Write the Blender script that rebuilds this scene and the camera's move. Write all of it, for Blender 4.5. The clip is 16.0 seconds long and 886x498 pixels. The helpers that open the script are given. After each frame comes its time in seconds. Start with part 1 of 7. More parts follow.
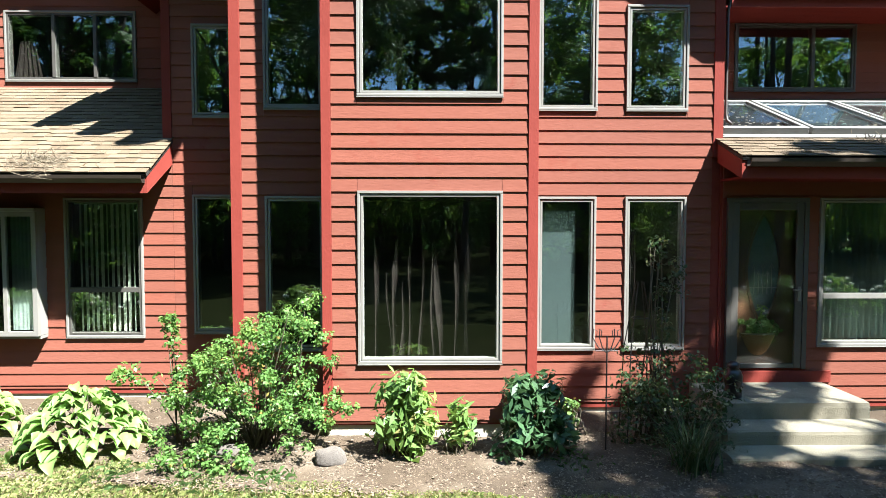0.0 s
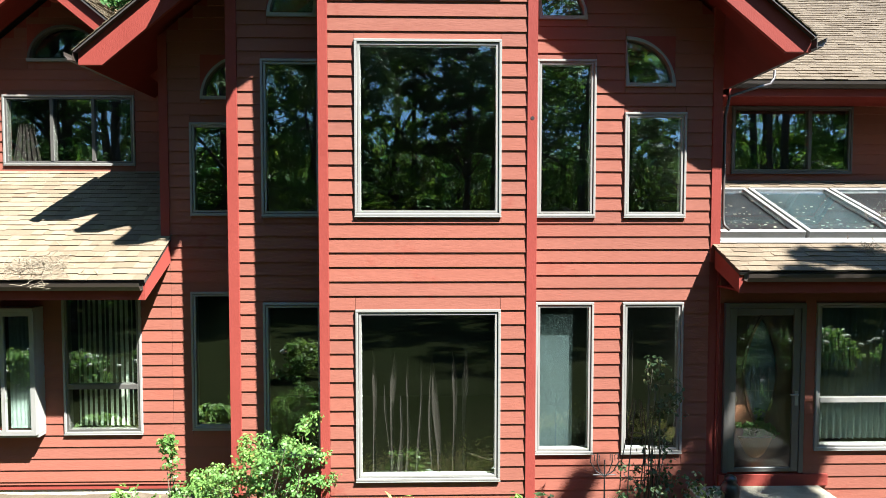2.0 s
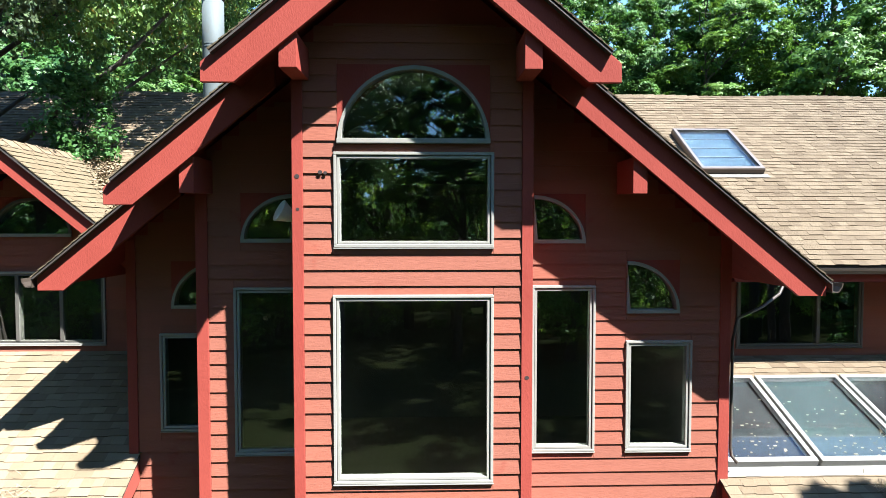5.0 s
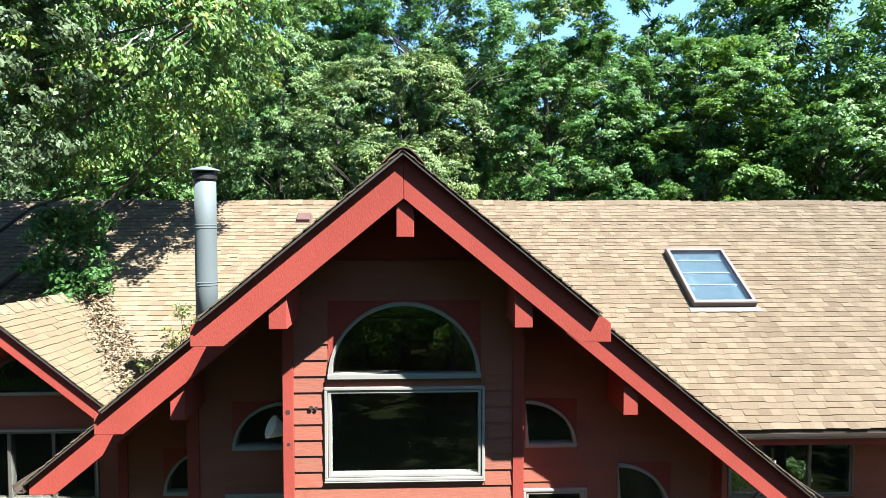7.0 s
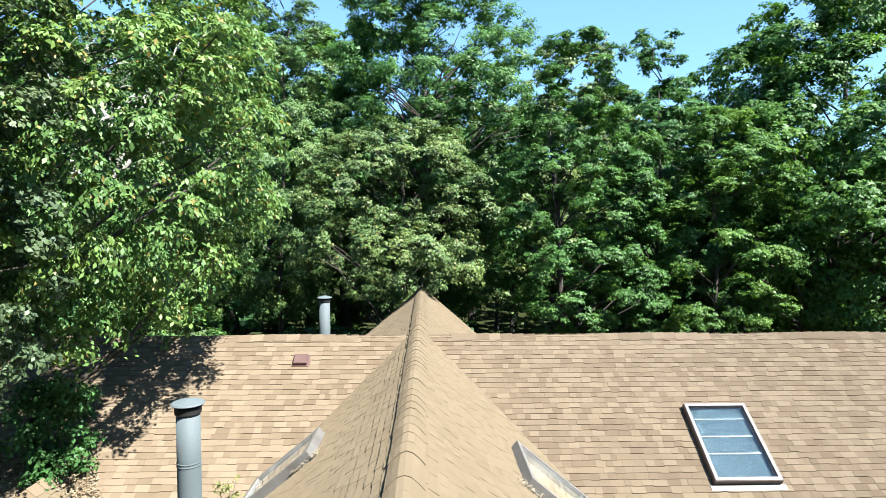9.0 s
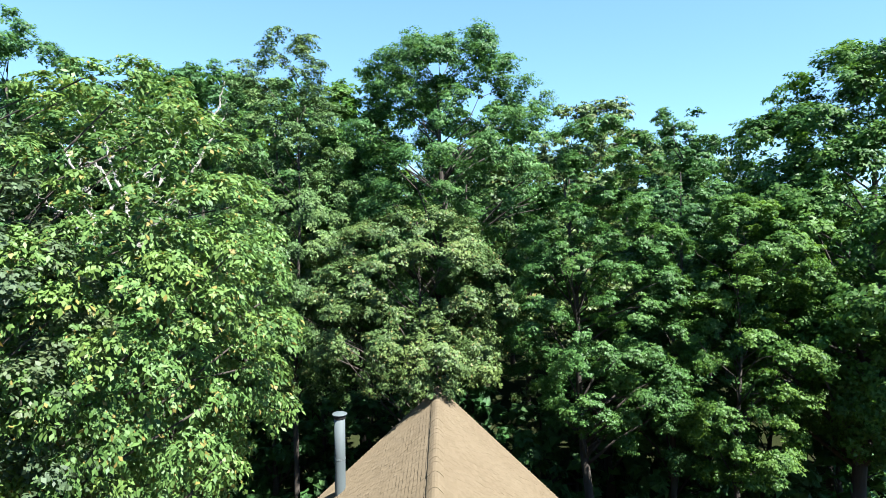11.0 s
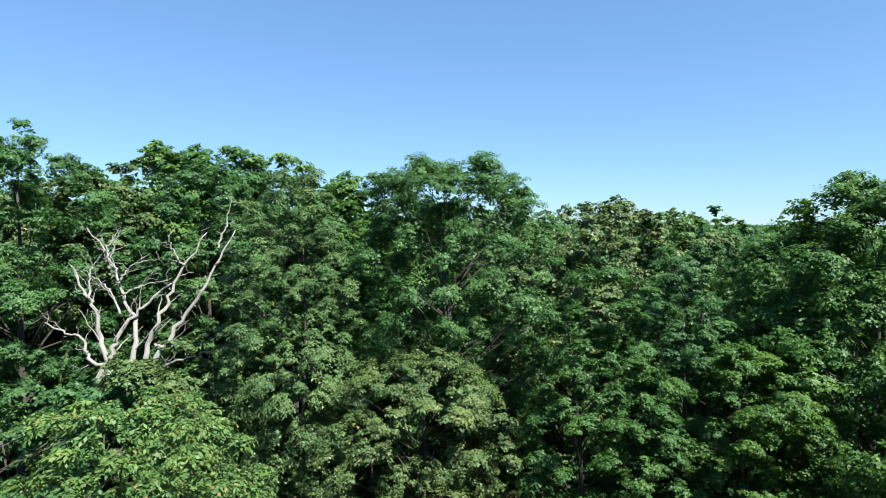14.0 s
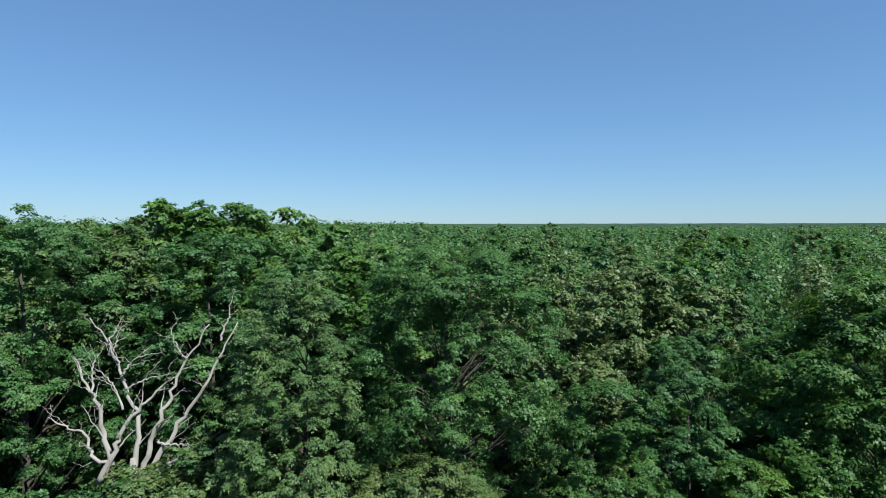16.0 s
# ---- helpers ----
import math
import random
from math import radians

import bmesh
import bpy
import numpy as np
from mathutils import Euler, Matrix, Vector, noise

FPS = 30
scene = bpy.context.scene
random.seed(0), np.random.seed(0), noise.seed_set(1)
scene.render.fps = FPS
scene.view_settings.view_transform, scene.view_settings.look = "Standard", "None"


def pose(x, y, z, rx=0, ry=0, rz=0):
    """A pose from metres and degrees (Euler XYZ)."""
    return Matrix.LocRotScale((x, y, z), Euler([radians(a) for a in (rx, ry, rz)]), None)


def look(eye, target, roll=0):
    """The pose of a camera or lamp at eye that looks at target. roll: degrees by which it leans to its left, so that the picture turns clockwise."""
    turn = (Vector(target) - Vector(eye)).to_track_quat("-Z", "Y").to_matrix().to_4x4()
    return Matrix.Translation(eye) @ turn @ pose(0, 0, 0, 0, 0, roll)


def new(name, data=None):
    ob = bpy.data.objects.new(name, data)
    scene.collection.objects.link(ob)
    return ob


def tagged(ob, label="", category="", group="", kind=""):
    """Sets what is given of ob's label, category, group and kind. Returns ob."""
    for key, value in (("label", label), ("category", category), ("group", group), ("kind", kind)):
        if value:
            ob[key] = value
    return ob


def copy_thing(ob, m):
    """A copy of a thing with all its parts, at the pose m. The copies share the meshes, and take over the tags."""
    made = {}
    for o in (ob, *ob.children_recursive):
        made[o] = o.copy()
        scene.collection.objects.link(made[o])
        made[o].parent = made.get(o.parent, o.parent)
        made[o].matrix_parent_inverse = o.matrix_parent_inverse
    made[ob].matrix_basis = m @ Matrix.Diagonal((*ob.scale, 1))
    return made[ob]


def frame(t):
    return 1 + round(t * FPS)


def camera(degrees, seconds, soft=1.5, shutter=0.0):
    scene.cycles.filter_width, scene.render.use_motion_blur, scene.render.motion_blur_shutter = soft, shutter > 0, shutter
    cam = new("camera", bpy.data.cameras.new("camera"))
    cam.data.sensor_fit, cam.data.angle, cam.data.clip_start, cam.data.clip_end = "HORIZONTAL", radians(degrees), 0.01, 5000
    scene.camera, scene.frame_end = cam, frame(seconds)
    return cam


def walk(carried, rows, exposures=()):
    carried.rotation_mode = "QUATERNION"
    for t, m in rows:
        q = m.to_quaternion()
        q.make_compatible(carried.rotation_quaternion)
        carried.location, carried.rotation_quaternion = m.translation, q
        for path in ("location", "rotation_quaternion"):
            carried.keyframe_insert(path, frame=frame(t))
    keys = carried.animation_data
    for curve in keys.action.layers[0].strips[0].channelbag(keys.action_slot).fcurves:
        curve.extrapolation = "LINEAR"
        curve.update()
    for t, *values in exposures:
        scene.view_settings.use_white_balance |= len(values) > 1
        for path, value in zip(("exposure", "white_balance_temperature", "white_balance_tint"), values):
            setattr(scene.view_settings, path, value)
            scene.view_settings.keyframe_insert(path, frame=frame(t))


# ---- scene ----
cam = camera(73.4, 16.0, 0.7)
# seconds; eye x, y, z in metres; yaw, pitch, roll in degrees
ROWS = [
    (0.0, -0.000, -0.000, 2.200, -1.06, -2.60, -0.02),
    (0.5, 0.002, -0.024, 2.489, -1.12, -2.54, -0.01),
    (1.0, 0.001, -0.038, 2.799, -1.14, -2.50, -0.01),
    (1.5, 0.000, -0.030, 3.137, -1.15, -2.46, -0.01),
    (2.0, 0.005, 0.043, 3.481, -1.21, -2.47, -0.03),
    (2.5, 0.018, 0.156, 3.864, -1.27, -2.48, -0.03),
    (3.0, 0.031, 0.265, 4.267, -1.31, -2.44, -0.04),
    (3.5, 0.029, 0.369, 4.672, -1.44, -2.24, -0.09),
    (4.0, 0.042, 0.498, 5.108, -1.51, -2.18, -0.09),
    (4.5, 0.077, 0.601, 5.607, -1.56, -2.23, -0.05),
    (7.0, 0.172, 0.722, 8.452, -1.89, -2.37, 0.03),
    (7.5, 0.186, 0.878, 9.061, -1.96, -2.43, 0.03),
    (8.0, 0.181, 1.093, 9.747, -1.96, -2.53, 0.05),
    (8.5, 0.173, 1.305, 10.493, -1.87, -2.61, 0.05),
    (9.0, 0.201, 1.487, 11.277, -1.46, -2.70, 0.02),
    (11.5, 0.171, 1.977, 15.363, 0.19, -2.74, 0.09),
    (12.0, 0.163, 1.954, 16.228, 0.27, -2.72, 0.05),
    (12.5, 0.161, 1.935, 17.097, 0.38, -2.67, -0.00),
    (13.0, 0.176, 1.940, 17.960, 0.44, -2.53, -0.01),
    (13.5, 0.207, 1.975, 18.778, 0.51, -2.45, -0.03),
    (14.0, 0.236, 1.988, 19.670, 0.56, -2.37, -0.03),
    (14.5, 0.266, 2.010, 20.653, 0.65, -2.34, -0.08),
    (15.0, 0.296, 2.077, 21.685, 0.75, -2.36, -0.08),
    (15.5, 0.312, 2.201, 22.751, 0.90, -2.42, -0.01),
    (16.0, 0.326, 2.305, 23.810, 1.03, -2.52, 0.10),
]
EXPOSURES = [(t, e, k, 7) for t, e, k in ((0.0, 2.82, 5980), (2.0, 2.86, 5960), (4.5, 2.92, 5960), (7.0, 2.87, 6050), (9.0, 2.46, 6070), (11.5, 2.25, 6050), (12.5, 2.0, 6000), (14.5, 1.46, 6080), (16.0, 1.04, 5920))]
walk(cam, [(t, pose(x, y, z, 90 + pitch, roll, yaw)) for t, x, y, z, yaw, pitch, roll in ROWS], EXPOSURES)

# ---- light ----
SUN_AZ, SUN_EL = 49.5, 55.0
TO_SUN = Vector((math.cos(radians(SUN_EL)) * math.sin(radians(SUN_AZ)), -math.cos(radians(SUN_EL)) * math.cos(radians(SUN_AZ)), math.sin(radians(SUN_EL))))
world = bpy.data.worlds.new("sky")
scene.world = world
world.use_nodes = True
wn, wl = world.node_tree.nodes, world.node_tree.links
sky = wn.new("ShaderNodeTexSky")
sky.sky_type, sky.sun_disc = "NISHITA", False
sky.sun_elevation, sky.sun_rotation = radians(SUN_EL), math.atan2(TO_SUN.x, TO_SUN.y)
sky.altitude, sky.air_density, sky.dust_density, sky.ozone_density = 600, 1.0, 0.0, 4.0
wn["Background"].inputs["Strength"].default_value = 0.093
soften = wn.new("ShaderNodeGamma")
soften.inputs["Gamma"].default_value = 0.62
clear = wn.new("ShaderNodeMix")
clear.data_type, clear.blend_type = "RGBA", "MULTIPLY"
clear.inputs[0].default_value = 1.0
clear.inputs[7].default_value = (0.69, 0.925, 1.17, 1)
wl.new(sky.outputs["Color"], soften.inputs["Color"])
wl.new(soften.outputs["Color"], clear.inputs[6])
wl.new(clear.outputs[2], wn["Background"].inputs["Color"])
sun_data = bpy.data.lights.new("sun", "SUN")
sun_data.energy, sun_data.angle, sun_data.color = 5.0, radians(0.55), (1.0, 0.965, 0.91)
sun = new("sun", sun_data)
sun.matrix_basis = look(TO_SUN * 60, (0, 0, 0))

# ---- materials ----
def ramp_mix(nt, fac, a, b):
    m = nt.nodes.new("ShaderNodeMix")
    m.data_type = "RGBA"
    nt.links.new(fac, m.inputs[0])
    for sock, v in ((m.inputs[6], a), (m.inputs[7], b)):
        if isinstance(v, tuple):
            sock.default_value = (*v, 1)
        else:
            nt.links.new(v, sock)
    return m.outputs[2]


def noise_fac(nt, scale, detail=4, stretch=(1, 1, 1), lo=0.3, hi=0.7, rough=0.6):
    co = nt.nodes.new("ShaderNodeTexCoord")
    mp = nt.nodes.new("ShaderNodeMapping")
    mp.inputs["Scale"].default_value = stretch
    nz = nt.nodes.new("ShaderNodeTexNoise")
    nz.inputs["Scale"].default_value, nz.inputs["Detail"].default_value, nz.inputs["Roughness"].default_value = scale, detail, rough
    rm = nt.nodes.new("ShaderNodeMapRange")
    rm.inputs["From Min"].default_value, rm.inputs["From Max"].default_value = lo, hi
    nt.links.new(co.outputs["Object"], mp.inputs["Vector"])
    nt.links.new(mp.outputs["Vector"], nz.inputs["Vector"])
    nt.links.new(nz.outputs["Fac"], rm.inputs["Value"])
    return rm.outputs["Result"]


def random_fac(nt, island):
    n = nt.nodes.new("ShaderNodeNewGeometry" if island else "ShaderNodeObjectInfo")
    return n.outputs["Random Per Island" if island else "Random"]


def surface(name, a, b, scale=3.0, rough=0.7, metal=0.0, stretch=(1, 1, 1), grain=40.0, bump=0.15, vary=None, vary_col=None, vary_amount=0.5, spec=0.5, grain_stretch=None, stain=None):
    """Two-scale procedural surface: large variation a to b, fine grain in colour and relief, and a random tint per piece."""
    m = bpy.data.materials.new(name)
    m.use_nodes = True
    nt = m.node_tree
    bs = nt.nodes["Principled BSDF"]
    col = ramp_mix(nt, noise_fac(nt, scale, 5, stretch), a, b)
    fine = noise_fac(nt, grain, 5, grain_stretch or stretch, 0.25, 0.75)
    dark = tuple(c * 0.72 for c in a)
    half = nt.nodes.new("ShaderNodeMath")
    half.operation, half.inputs[1].default_value = "MULTIPLY", 0.45
    nt.links.new(fine, half.inputs[0])
    col = ramp_mix(nt, half.outputs[0], col, dark)
    if stain:
        sc, lo, hi, scol = stain
        col = ramp_mix(nt, noise_fac(nt, sc, 7, (1, 1, 1), lo, hi, 0.65), col, scol)
    if vary is not None:
        amt = nt.nodes.new("ShaderNodeMath")
        amt.operation, amt.inputs[1].default_value = "MULTIPLY", vary_amount
        nt.links.new(random_fac(nt, vary == "island"), amt.inputs[0])
        col = ramp_mix(nt, amt.outputs[0], col, vary_col)
    nt.links.new(col, bs.inputs["Base Color"])
    bs.inputs["Roughness"].default_value, bs.inputs["Metallic"].default_value = rough, metal
    bs.inputs["Specular IOR Level"].default_value = spec
    bs.inputs["Diffuse Roughness"].default_value = 1.0 if rough > 0.88 else 0.3
    if bump:
        bp = nt.nodes.new("ShaderNodeBump")
        bp.inputs["Strength"].default_value, bp.inputs["Distance"].default_value = bump, 0.01
        nt.links.new(fine, bp.inputs["Height"])
        nt.links.new(bp.outputs["Normal"], bs.inputs["Normal"])
    return m


def leaf_material(name, a, b, tip=None, tip_amount=0.0, through_light=0.35, rough=0.5):
    """Leaves: colour per leaf, a second tint over whole boughs, light passing through."""
    m = bpy.data.materials.new(name)
    m.use_nodes = True
    nt = m.node_tree
    bs = nt.nodes["Principled BSDF"]
    rnd = random_fac(nt, True)
    col = ramp_mix(nt, rnd, tuple(c * 0.66 for c in a), tuple(c * 1.28 for c in b))
    big = noise_fac(nt, 0.45, 3, (1, 1, 1), 0.35, 0.68)
    sh = nt.nodes.new("ShaderNodeMath")
    sh.operation, sh.inputs[1].default_value = "MULTIPLY", 0.55
    nt.links.new(big, sh.inputs[0])
    col = ramp_mix(nt, sh.outputs[0], col, tuple(c * 0.55 for c in a))
    sunny = nt.nodes.new("ShaderNodeMath")
    sunny.operation, sunny.inputs[1].default_value = "MULTIPLY", 0.6
    nt.links.new(noise_fac(nt, 0.8, 2, (1, 1, 1), 0.48, 0.72), sunny.inputs[0])
    col = ramp_mix(nt, sunny.outputs[0], col, (b[0] * 1.45, b[1] * 1.22, b[2] * 0.95))
    if tip:
        gt = nt.nodes.new("ShaderNodeMath")
        gt.operation, gt.inputs[1].default_value = "LESS_THAN", tip_amount
        sp = nt.nodes.new("ShaderNodeMath")
        sp.operation, sp.inputs[1].default_value = "FRACT", 0
        mu = nt.nodes.new("ShaderNodeMath")
        mu.operation, mu.inputs[1].default_value = "MULTIPLY", 37.7
        nt.links.new(rnd, mu.inputs[0])
        nt.links.new(mu.outputs[0], sp.inputs[0])
        nt.links.new(sp.outputs[0], gt.inputs[0])
        col = ramp_mix(nt, gt.outputs[0], col, tip)
    # each tree, and each stand of the far wood, has a tint of its own
    tree, stand = random_fac(nt, False), noise_fac(nt, 0.085, 1, (1, 1, 0.2), 0.3, 0.7)
    add = nt.nodes.new("ShaderNodeMath")
    add.operation = "ADD"
    nt.links.new(tree, add.inputs[0])
    nt.links.new(stand, add.inputs[1])
    tint = nt.nodes.new("ShaderNodeHueSaturation")
    tint.inputs["Saturation"].default_value = 1.0
    for sock, lo, hi in (("Hue", 0.480, 0.520), ("Value", 0.72, 1.22)):
        rg = nt.nodes.new("ShaderNodeMapRange")
        rg.inputs["From Min"].default_value, rg.inputs["From Max"].default_value = 0.0, 2.0
        rg.inputs["To Min"].default_value, rg.inputs["To Max"].default_value = (lo, hi) if sock == "Value" else (hi, lo)
        nt.links.new(add.outputs[0], rg.inputs["Value"])
        nt.links.new(rg.outputs["Result"], tint.inputs[sock])
    nt.links.new(col, tint.inputs["Color"])
    col = tint.outputs["Color"]
    nt.links.new(col, bs.inputs["Base Color"])
    bs.inputs["Roughness"].default_value = rough
    bs.inputs["Specular IOR Level"].default_value = 0.24
    tr = nt.nodes.new("ShaderNodeBsdfTranslucent")
    hs = nt.nodes.new("ShaderNodeHueSaturation")
    hs.inputs["Hue"].default_value, hs.inputs["Saturation"].default_value, hs.inputs["Value"].default_value = 0.485, 1.1, 1.5
    nt.links.new(col, hs.inputs["Color"])
    nt.links.new(hs.outputs["Color"], tr.inputs["Color"])
    mx = nt.nodes.new("ShaderNodeMixShader")
    mx.inputs[0].default_value = through_light
    nt.links.new(bs.outputs[0], mx.inputs[1])
    nt.links.new(tr.outputs[0], mx.inputs[2])
    nt.links.new(mx.outputs[0], nt.nodes["Material Output"].inputs["Surface"])
    return m


def glass_material(name, tint=(0.9, 0.95, 0.93), ior=1.5):
    """Real glass, slightly wavy, for panes with thickness."""
    m = bpy.data.materials.new(name)
    m.use_nodes = True
    nt = m.node_tree
    for n in list(nt.nodes):
        if n.type == "BSDF_PRINCIPLED":
            nt.nodes.remove(n)
    gl = nt.nodes.new("ShaderNodeBsdfGlass")
    gl.inputs["Color"].default_value = (*tint, 1)
    gl.inputs["Roughness"].default_value, gl.inputs["IOR"].default_value = 0.0, ior
    bp = nt.nodes.new("ShaderNodeBump")
    bp.inputs["Strength"].default_value, bp.inputs["Distance"].default_value = 0.04, 0.02
    nt.links.new(noise_fac(nt, 1.1, 2, (1, 1, 1), 0, 1), bp.inputs["Height"])
    nt.links.new(bp.outputs["Normal"], gl.inputs["Normal"])
    nt.links.new(gl.outputs[0], nt.nodes["Material Output"].inputs["Surface"])
    return m


RED = (0.202, 0.077, 0.053)
RED2 = (0.172, 0.062, 0.043)
M_BOARD = surface("red_stained_clapboard", RED, RED2, 1.3, 0.62, 0, (0.4, 1, 3), 30, 0.25, "object", (0.230, 0.071, 0.045), 0.5, 0.05, (0.35, 4, 8), (2.2, 0.62, 0.85, (0.143, 0.017, 0.012)))
M_TRIM_RED = surface("red_stained_trim", (0.216, 0.043, 0.032), (0.177, 0.034, 0.025), 1.5, 0.6, 0, (1, 1, 1), 26, 0.22, None, None, 0, 0.06, (3, 3, 1), (3.0, 0.64, 0.8, (0.133, 0.018, 0.014)))
# Soffit red is deeper than the trim, carrying the shade under the eaves.
M_SOFFIT = surface("red_stained_soffit_shade_darkened", (0.144, 0.022, 0.016), (0.115, 0.017, 0.013), 2, 0.75, 0, (1, 4, 1), 30, 0.2, None, None, 0, 0.05)
M_FRAME = surface("weathered_grey_window_trim", (0.205, 0.194, 0.171), (0.167, 0.156, 0.134), 4, 0.55, 0, (1, 1, 1), 60, 0.1, "object", (0.241, 0.230, 0.207), 0.4, 0.3)
# Taupe sash colour, deepened to stand for shade on door and eave frames.
M_FRAME_DARK = surface("taupe_sash_shade_darkened", (0.073, 0.067, 0.057), (0.058, 0.052, 0.045), 5, 0.5, 0, (1, 1, 1), 60, 0.08)
M_GLASS = glass_material("window_glass", (0.86, 0.90, 0.88), 1.95)
M_SKYGLASS = glass_material("skylight_glass", (0.92, 0.95, 0.97), 1.45)
M_SHINGLE = surface("tan_asphalt_shingle", (0.127, 0.092, 0.059), (0.103, 0.074, 0.046), 1.1, 0.92, 0, (1, 1, 1), 140, 0.5, "island", (0.209, 0.161, 0.107), 0.50, 0.15, None, (0.9, 0.58, 0.9, (0.091, 0.056, 0.032)))
M_SHINGLE_PIECE = surface("tan_asphalt_shingle_tab", (0.133, 0.099, 0.064), (0.109, 0.078, 0.048), 1.1, 0.92, 0, (1, 1, 1), 140, 0.5, "object", (0.209, 0.161, 0.107), 0.50, 0.15, None, (0.9, 0.58, 0.9, (0.095, 0.061, 0.036)))
M_SHINGLE_WORN = surface("worn_tan_shingle", (0.112, 0.086, 0.054), (0.096, 0.072, 0.044), 0.8, 0.95, 0, (1, 1, 1), 90, 0.6, "island", (0.135, 0.104, 0.067), 0.35, 0.1, None, (1.4, 0.55, 0.85, (0.085, 0.064, 0.038)))
M_EDGE = surface("dark_roof_edge", (0.026, 0.020, 0.016), (0.020, 0.015, 0.012), 6, 0.8, 0, (1, 1, 1), 60, 0.3)
M_CONCRETE = surface("weathered_concrete", (0.240, 0.212, 0.150), (0.182, 0.161, 0.113), 2.5, 0.9, 0, (1, 1, 1), 70, 0.5, None, None, 0, 0.3, None, (1.7, 0.50, 0.74, (0.085, 0.079, 0.058)))
M_GALV = surface("grey_painted_stovepipe", (0.074, 0.089, 0.090), (0.061, 0.074, 0.074), 3, 0.75, 0.0, (1, 1, 0.4), 50, 0.08, None, None, 0, 0.5, None, (2.5, 0.6, 0.9, (0.068, 0.060, 0.050)))
M_DARK_METAL = surface("black_iron", (0.015, 0.014, 0.013), (0.020, 0.018, 0.016), 9, 0.55, 0.4, (1, 1, 1), 70, 0.2)
M_GUTTER = surface("brown_gutter", (0.050, 0.036, 0.027), (0.037, 0.027, 0.020), 4, 0.5, 0.2, (1, 1, 1), 50, 0.1)
M_FLASH = surface("weathered_lead_flashing", (0.129, 0.120, 0.107), (0.094, 0.084, 0.073), 5, 0.6, 0.2, (1, 1, 1), 50, 0.25, None, None, 0, 0.5, None, (3.0, 0.55, 0.8, (0.055, 0.042, 0.033)))
# Room colours are held near black so the interiors read as unlit.
M_ROOM = surface("plaster_darkened_unlit", (0.055, 0.050, 0.043), (0.045, 0.040, 0.034), 1, 0.9, 0, (1, 1, 1), 30, 0.05, None, None, 0, 0.0)
M_FLOOR = surface("carpet_darkened_unlit", (0.050, 0.038, 0.028), (0.040, 0.030, 0.023), 3, 0.95, 0, (1, 1, 1), 90, 0.3, None, None, 0, 0.0)
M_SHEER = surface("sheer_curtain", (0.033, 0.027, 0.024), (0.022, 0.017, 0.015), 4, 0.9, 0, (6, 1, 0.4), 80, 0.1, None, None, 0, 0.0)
M_BLIND = surface("cream_vertical_blind", (0.58, 0.61, 0.48), (0.50, 0.53, 0.41), 4, 0.7, 0, (1, 1, 1), 60, 0.05, None, None, 0, 0.0)
M_TEAL = surface("grey_green_shade_cloth", (0.052, 0.068, 0.066), (0.042, 0.056, 0.055), 1.2, 0.85, 0, (1, 1, 1), 120, 0.1, None, None, 0, 0.0)
M_WOOD_DOOR = surface("varnished_oak", (0.110, 0.048, 0.020), (0.080, 0.034, 0.014), 2, 0.4, 0, (6, 1, 0.6), 40, 0.12)
M_MULCH = surface("bark_mulch_soil", (0.078, 0.056, 0.036), (0.047, 0.034, 0.022), 2.2, 0.95, 0, (1, 1, 1), 55, 0.9, None, None, 0, 0.2, None, (0.9, 0.5, 0.72, (0.145, 0.116, 0.084)))
M_CHIP = surface("wood_chips", (0.070, 0.046, 0.031), (0.046, 0.031, 0.021), 6, 0.95, 0, (1, 1, 1), 50, 0.3, "island", (0.215, 0.166, 0.118), 0.9, 0.2)
# Turf far darker than grass, standing in for shade to cut bounce and reflections.
M_GROUND = surface("shade_darkened_turf", (0.017, 0.021, 0.008), (0.027, 0.030, 0.013), 0.35, 0.95, 0, (1, 1, 1), 30, 0.8, None, None, 0, 0.0)
M_GRASS = leaf_material("lawn_grass", (0.120, 0.172, 0.040), (0.205, 0.222, 0.076), (0.275, 0.225, 0.115), 0.30, 0.3, 0.6)
M_BARK = surface("grey_brown_bark", (0.064, 0.050, 0.039), (0.040, 0.032, 0.024), 3, 0.95, 0, (4, 4, 0.8), 20, 0.9)
M_DEADWOOD = surface("bleached_dead_wood", (0.302, 0.281, 0.245), (0.209, 0.187, 0.155), 1.2, 0.85, 0, (2, 2, 0.7), 14, 0.5, None, None, 0, 0.3, None, (1.1, 0.55, 0.8, (0.114, 0.095, 0.076)))
M_ROCK = surface("tan_fieldstone", (0.108, 0.091, 0.075), (0.076, 0.063, 0.052), 4, 0.9, 0, (1, 1, 1), 40, 0.7)
M_TWIG = surface("dry_twigs", (0.199, 0.157, 0.104), (0.133, 0.100, 0.066), 8, 0.95, 0, (1, 1, 1), 40, 0.2, "island", (0.261, 0.219, 0.152), 0.7)
M_LITTER = surface("brown_leaf_litter", (0.169, 0.108, 0.066), (0.108, 0.063, 0.039), 8, 0.95, 0, (1, 1, 1), 40, 0.2, "island", (0.266, 0.223, 0.137), 0.9, 0.2)

# ---- helpers for meshes ----
def part(name, bm, material, parent=None, label="", smooth=False):
    """One bmesh, in world metres, as one mesh object under a thing or a part."""
    me = bpy.data.meshes.new(name)
    bm.normal_update()
    bm.to_mesh(me)
    bm.free()
    return part_mesh(name, me, material, parent, label, smooth)


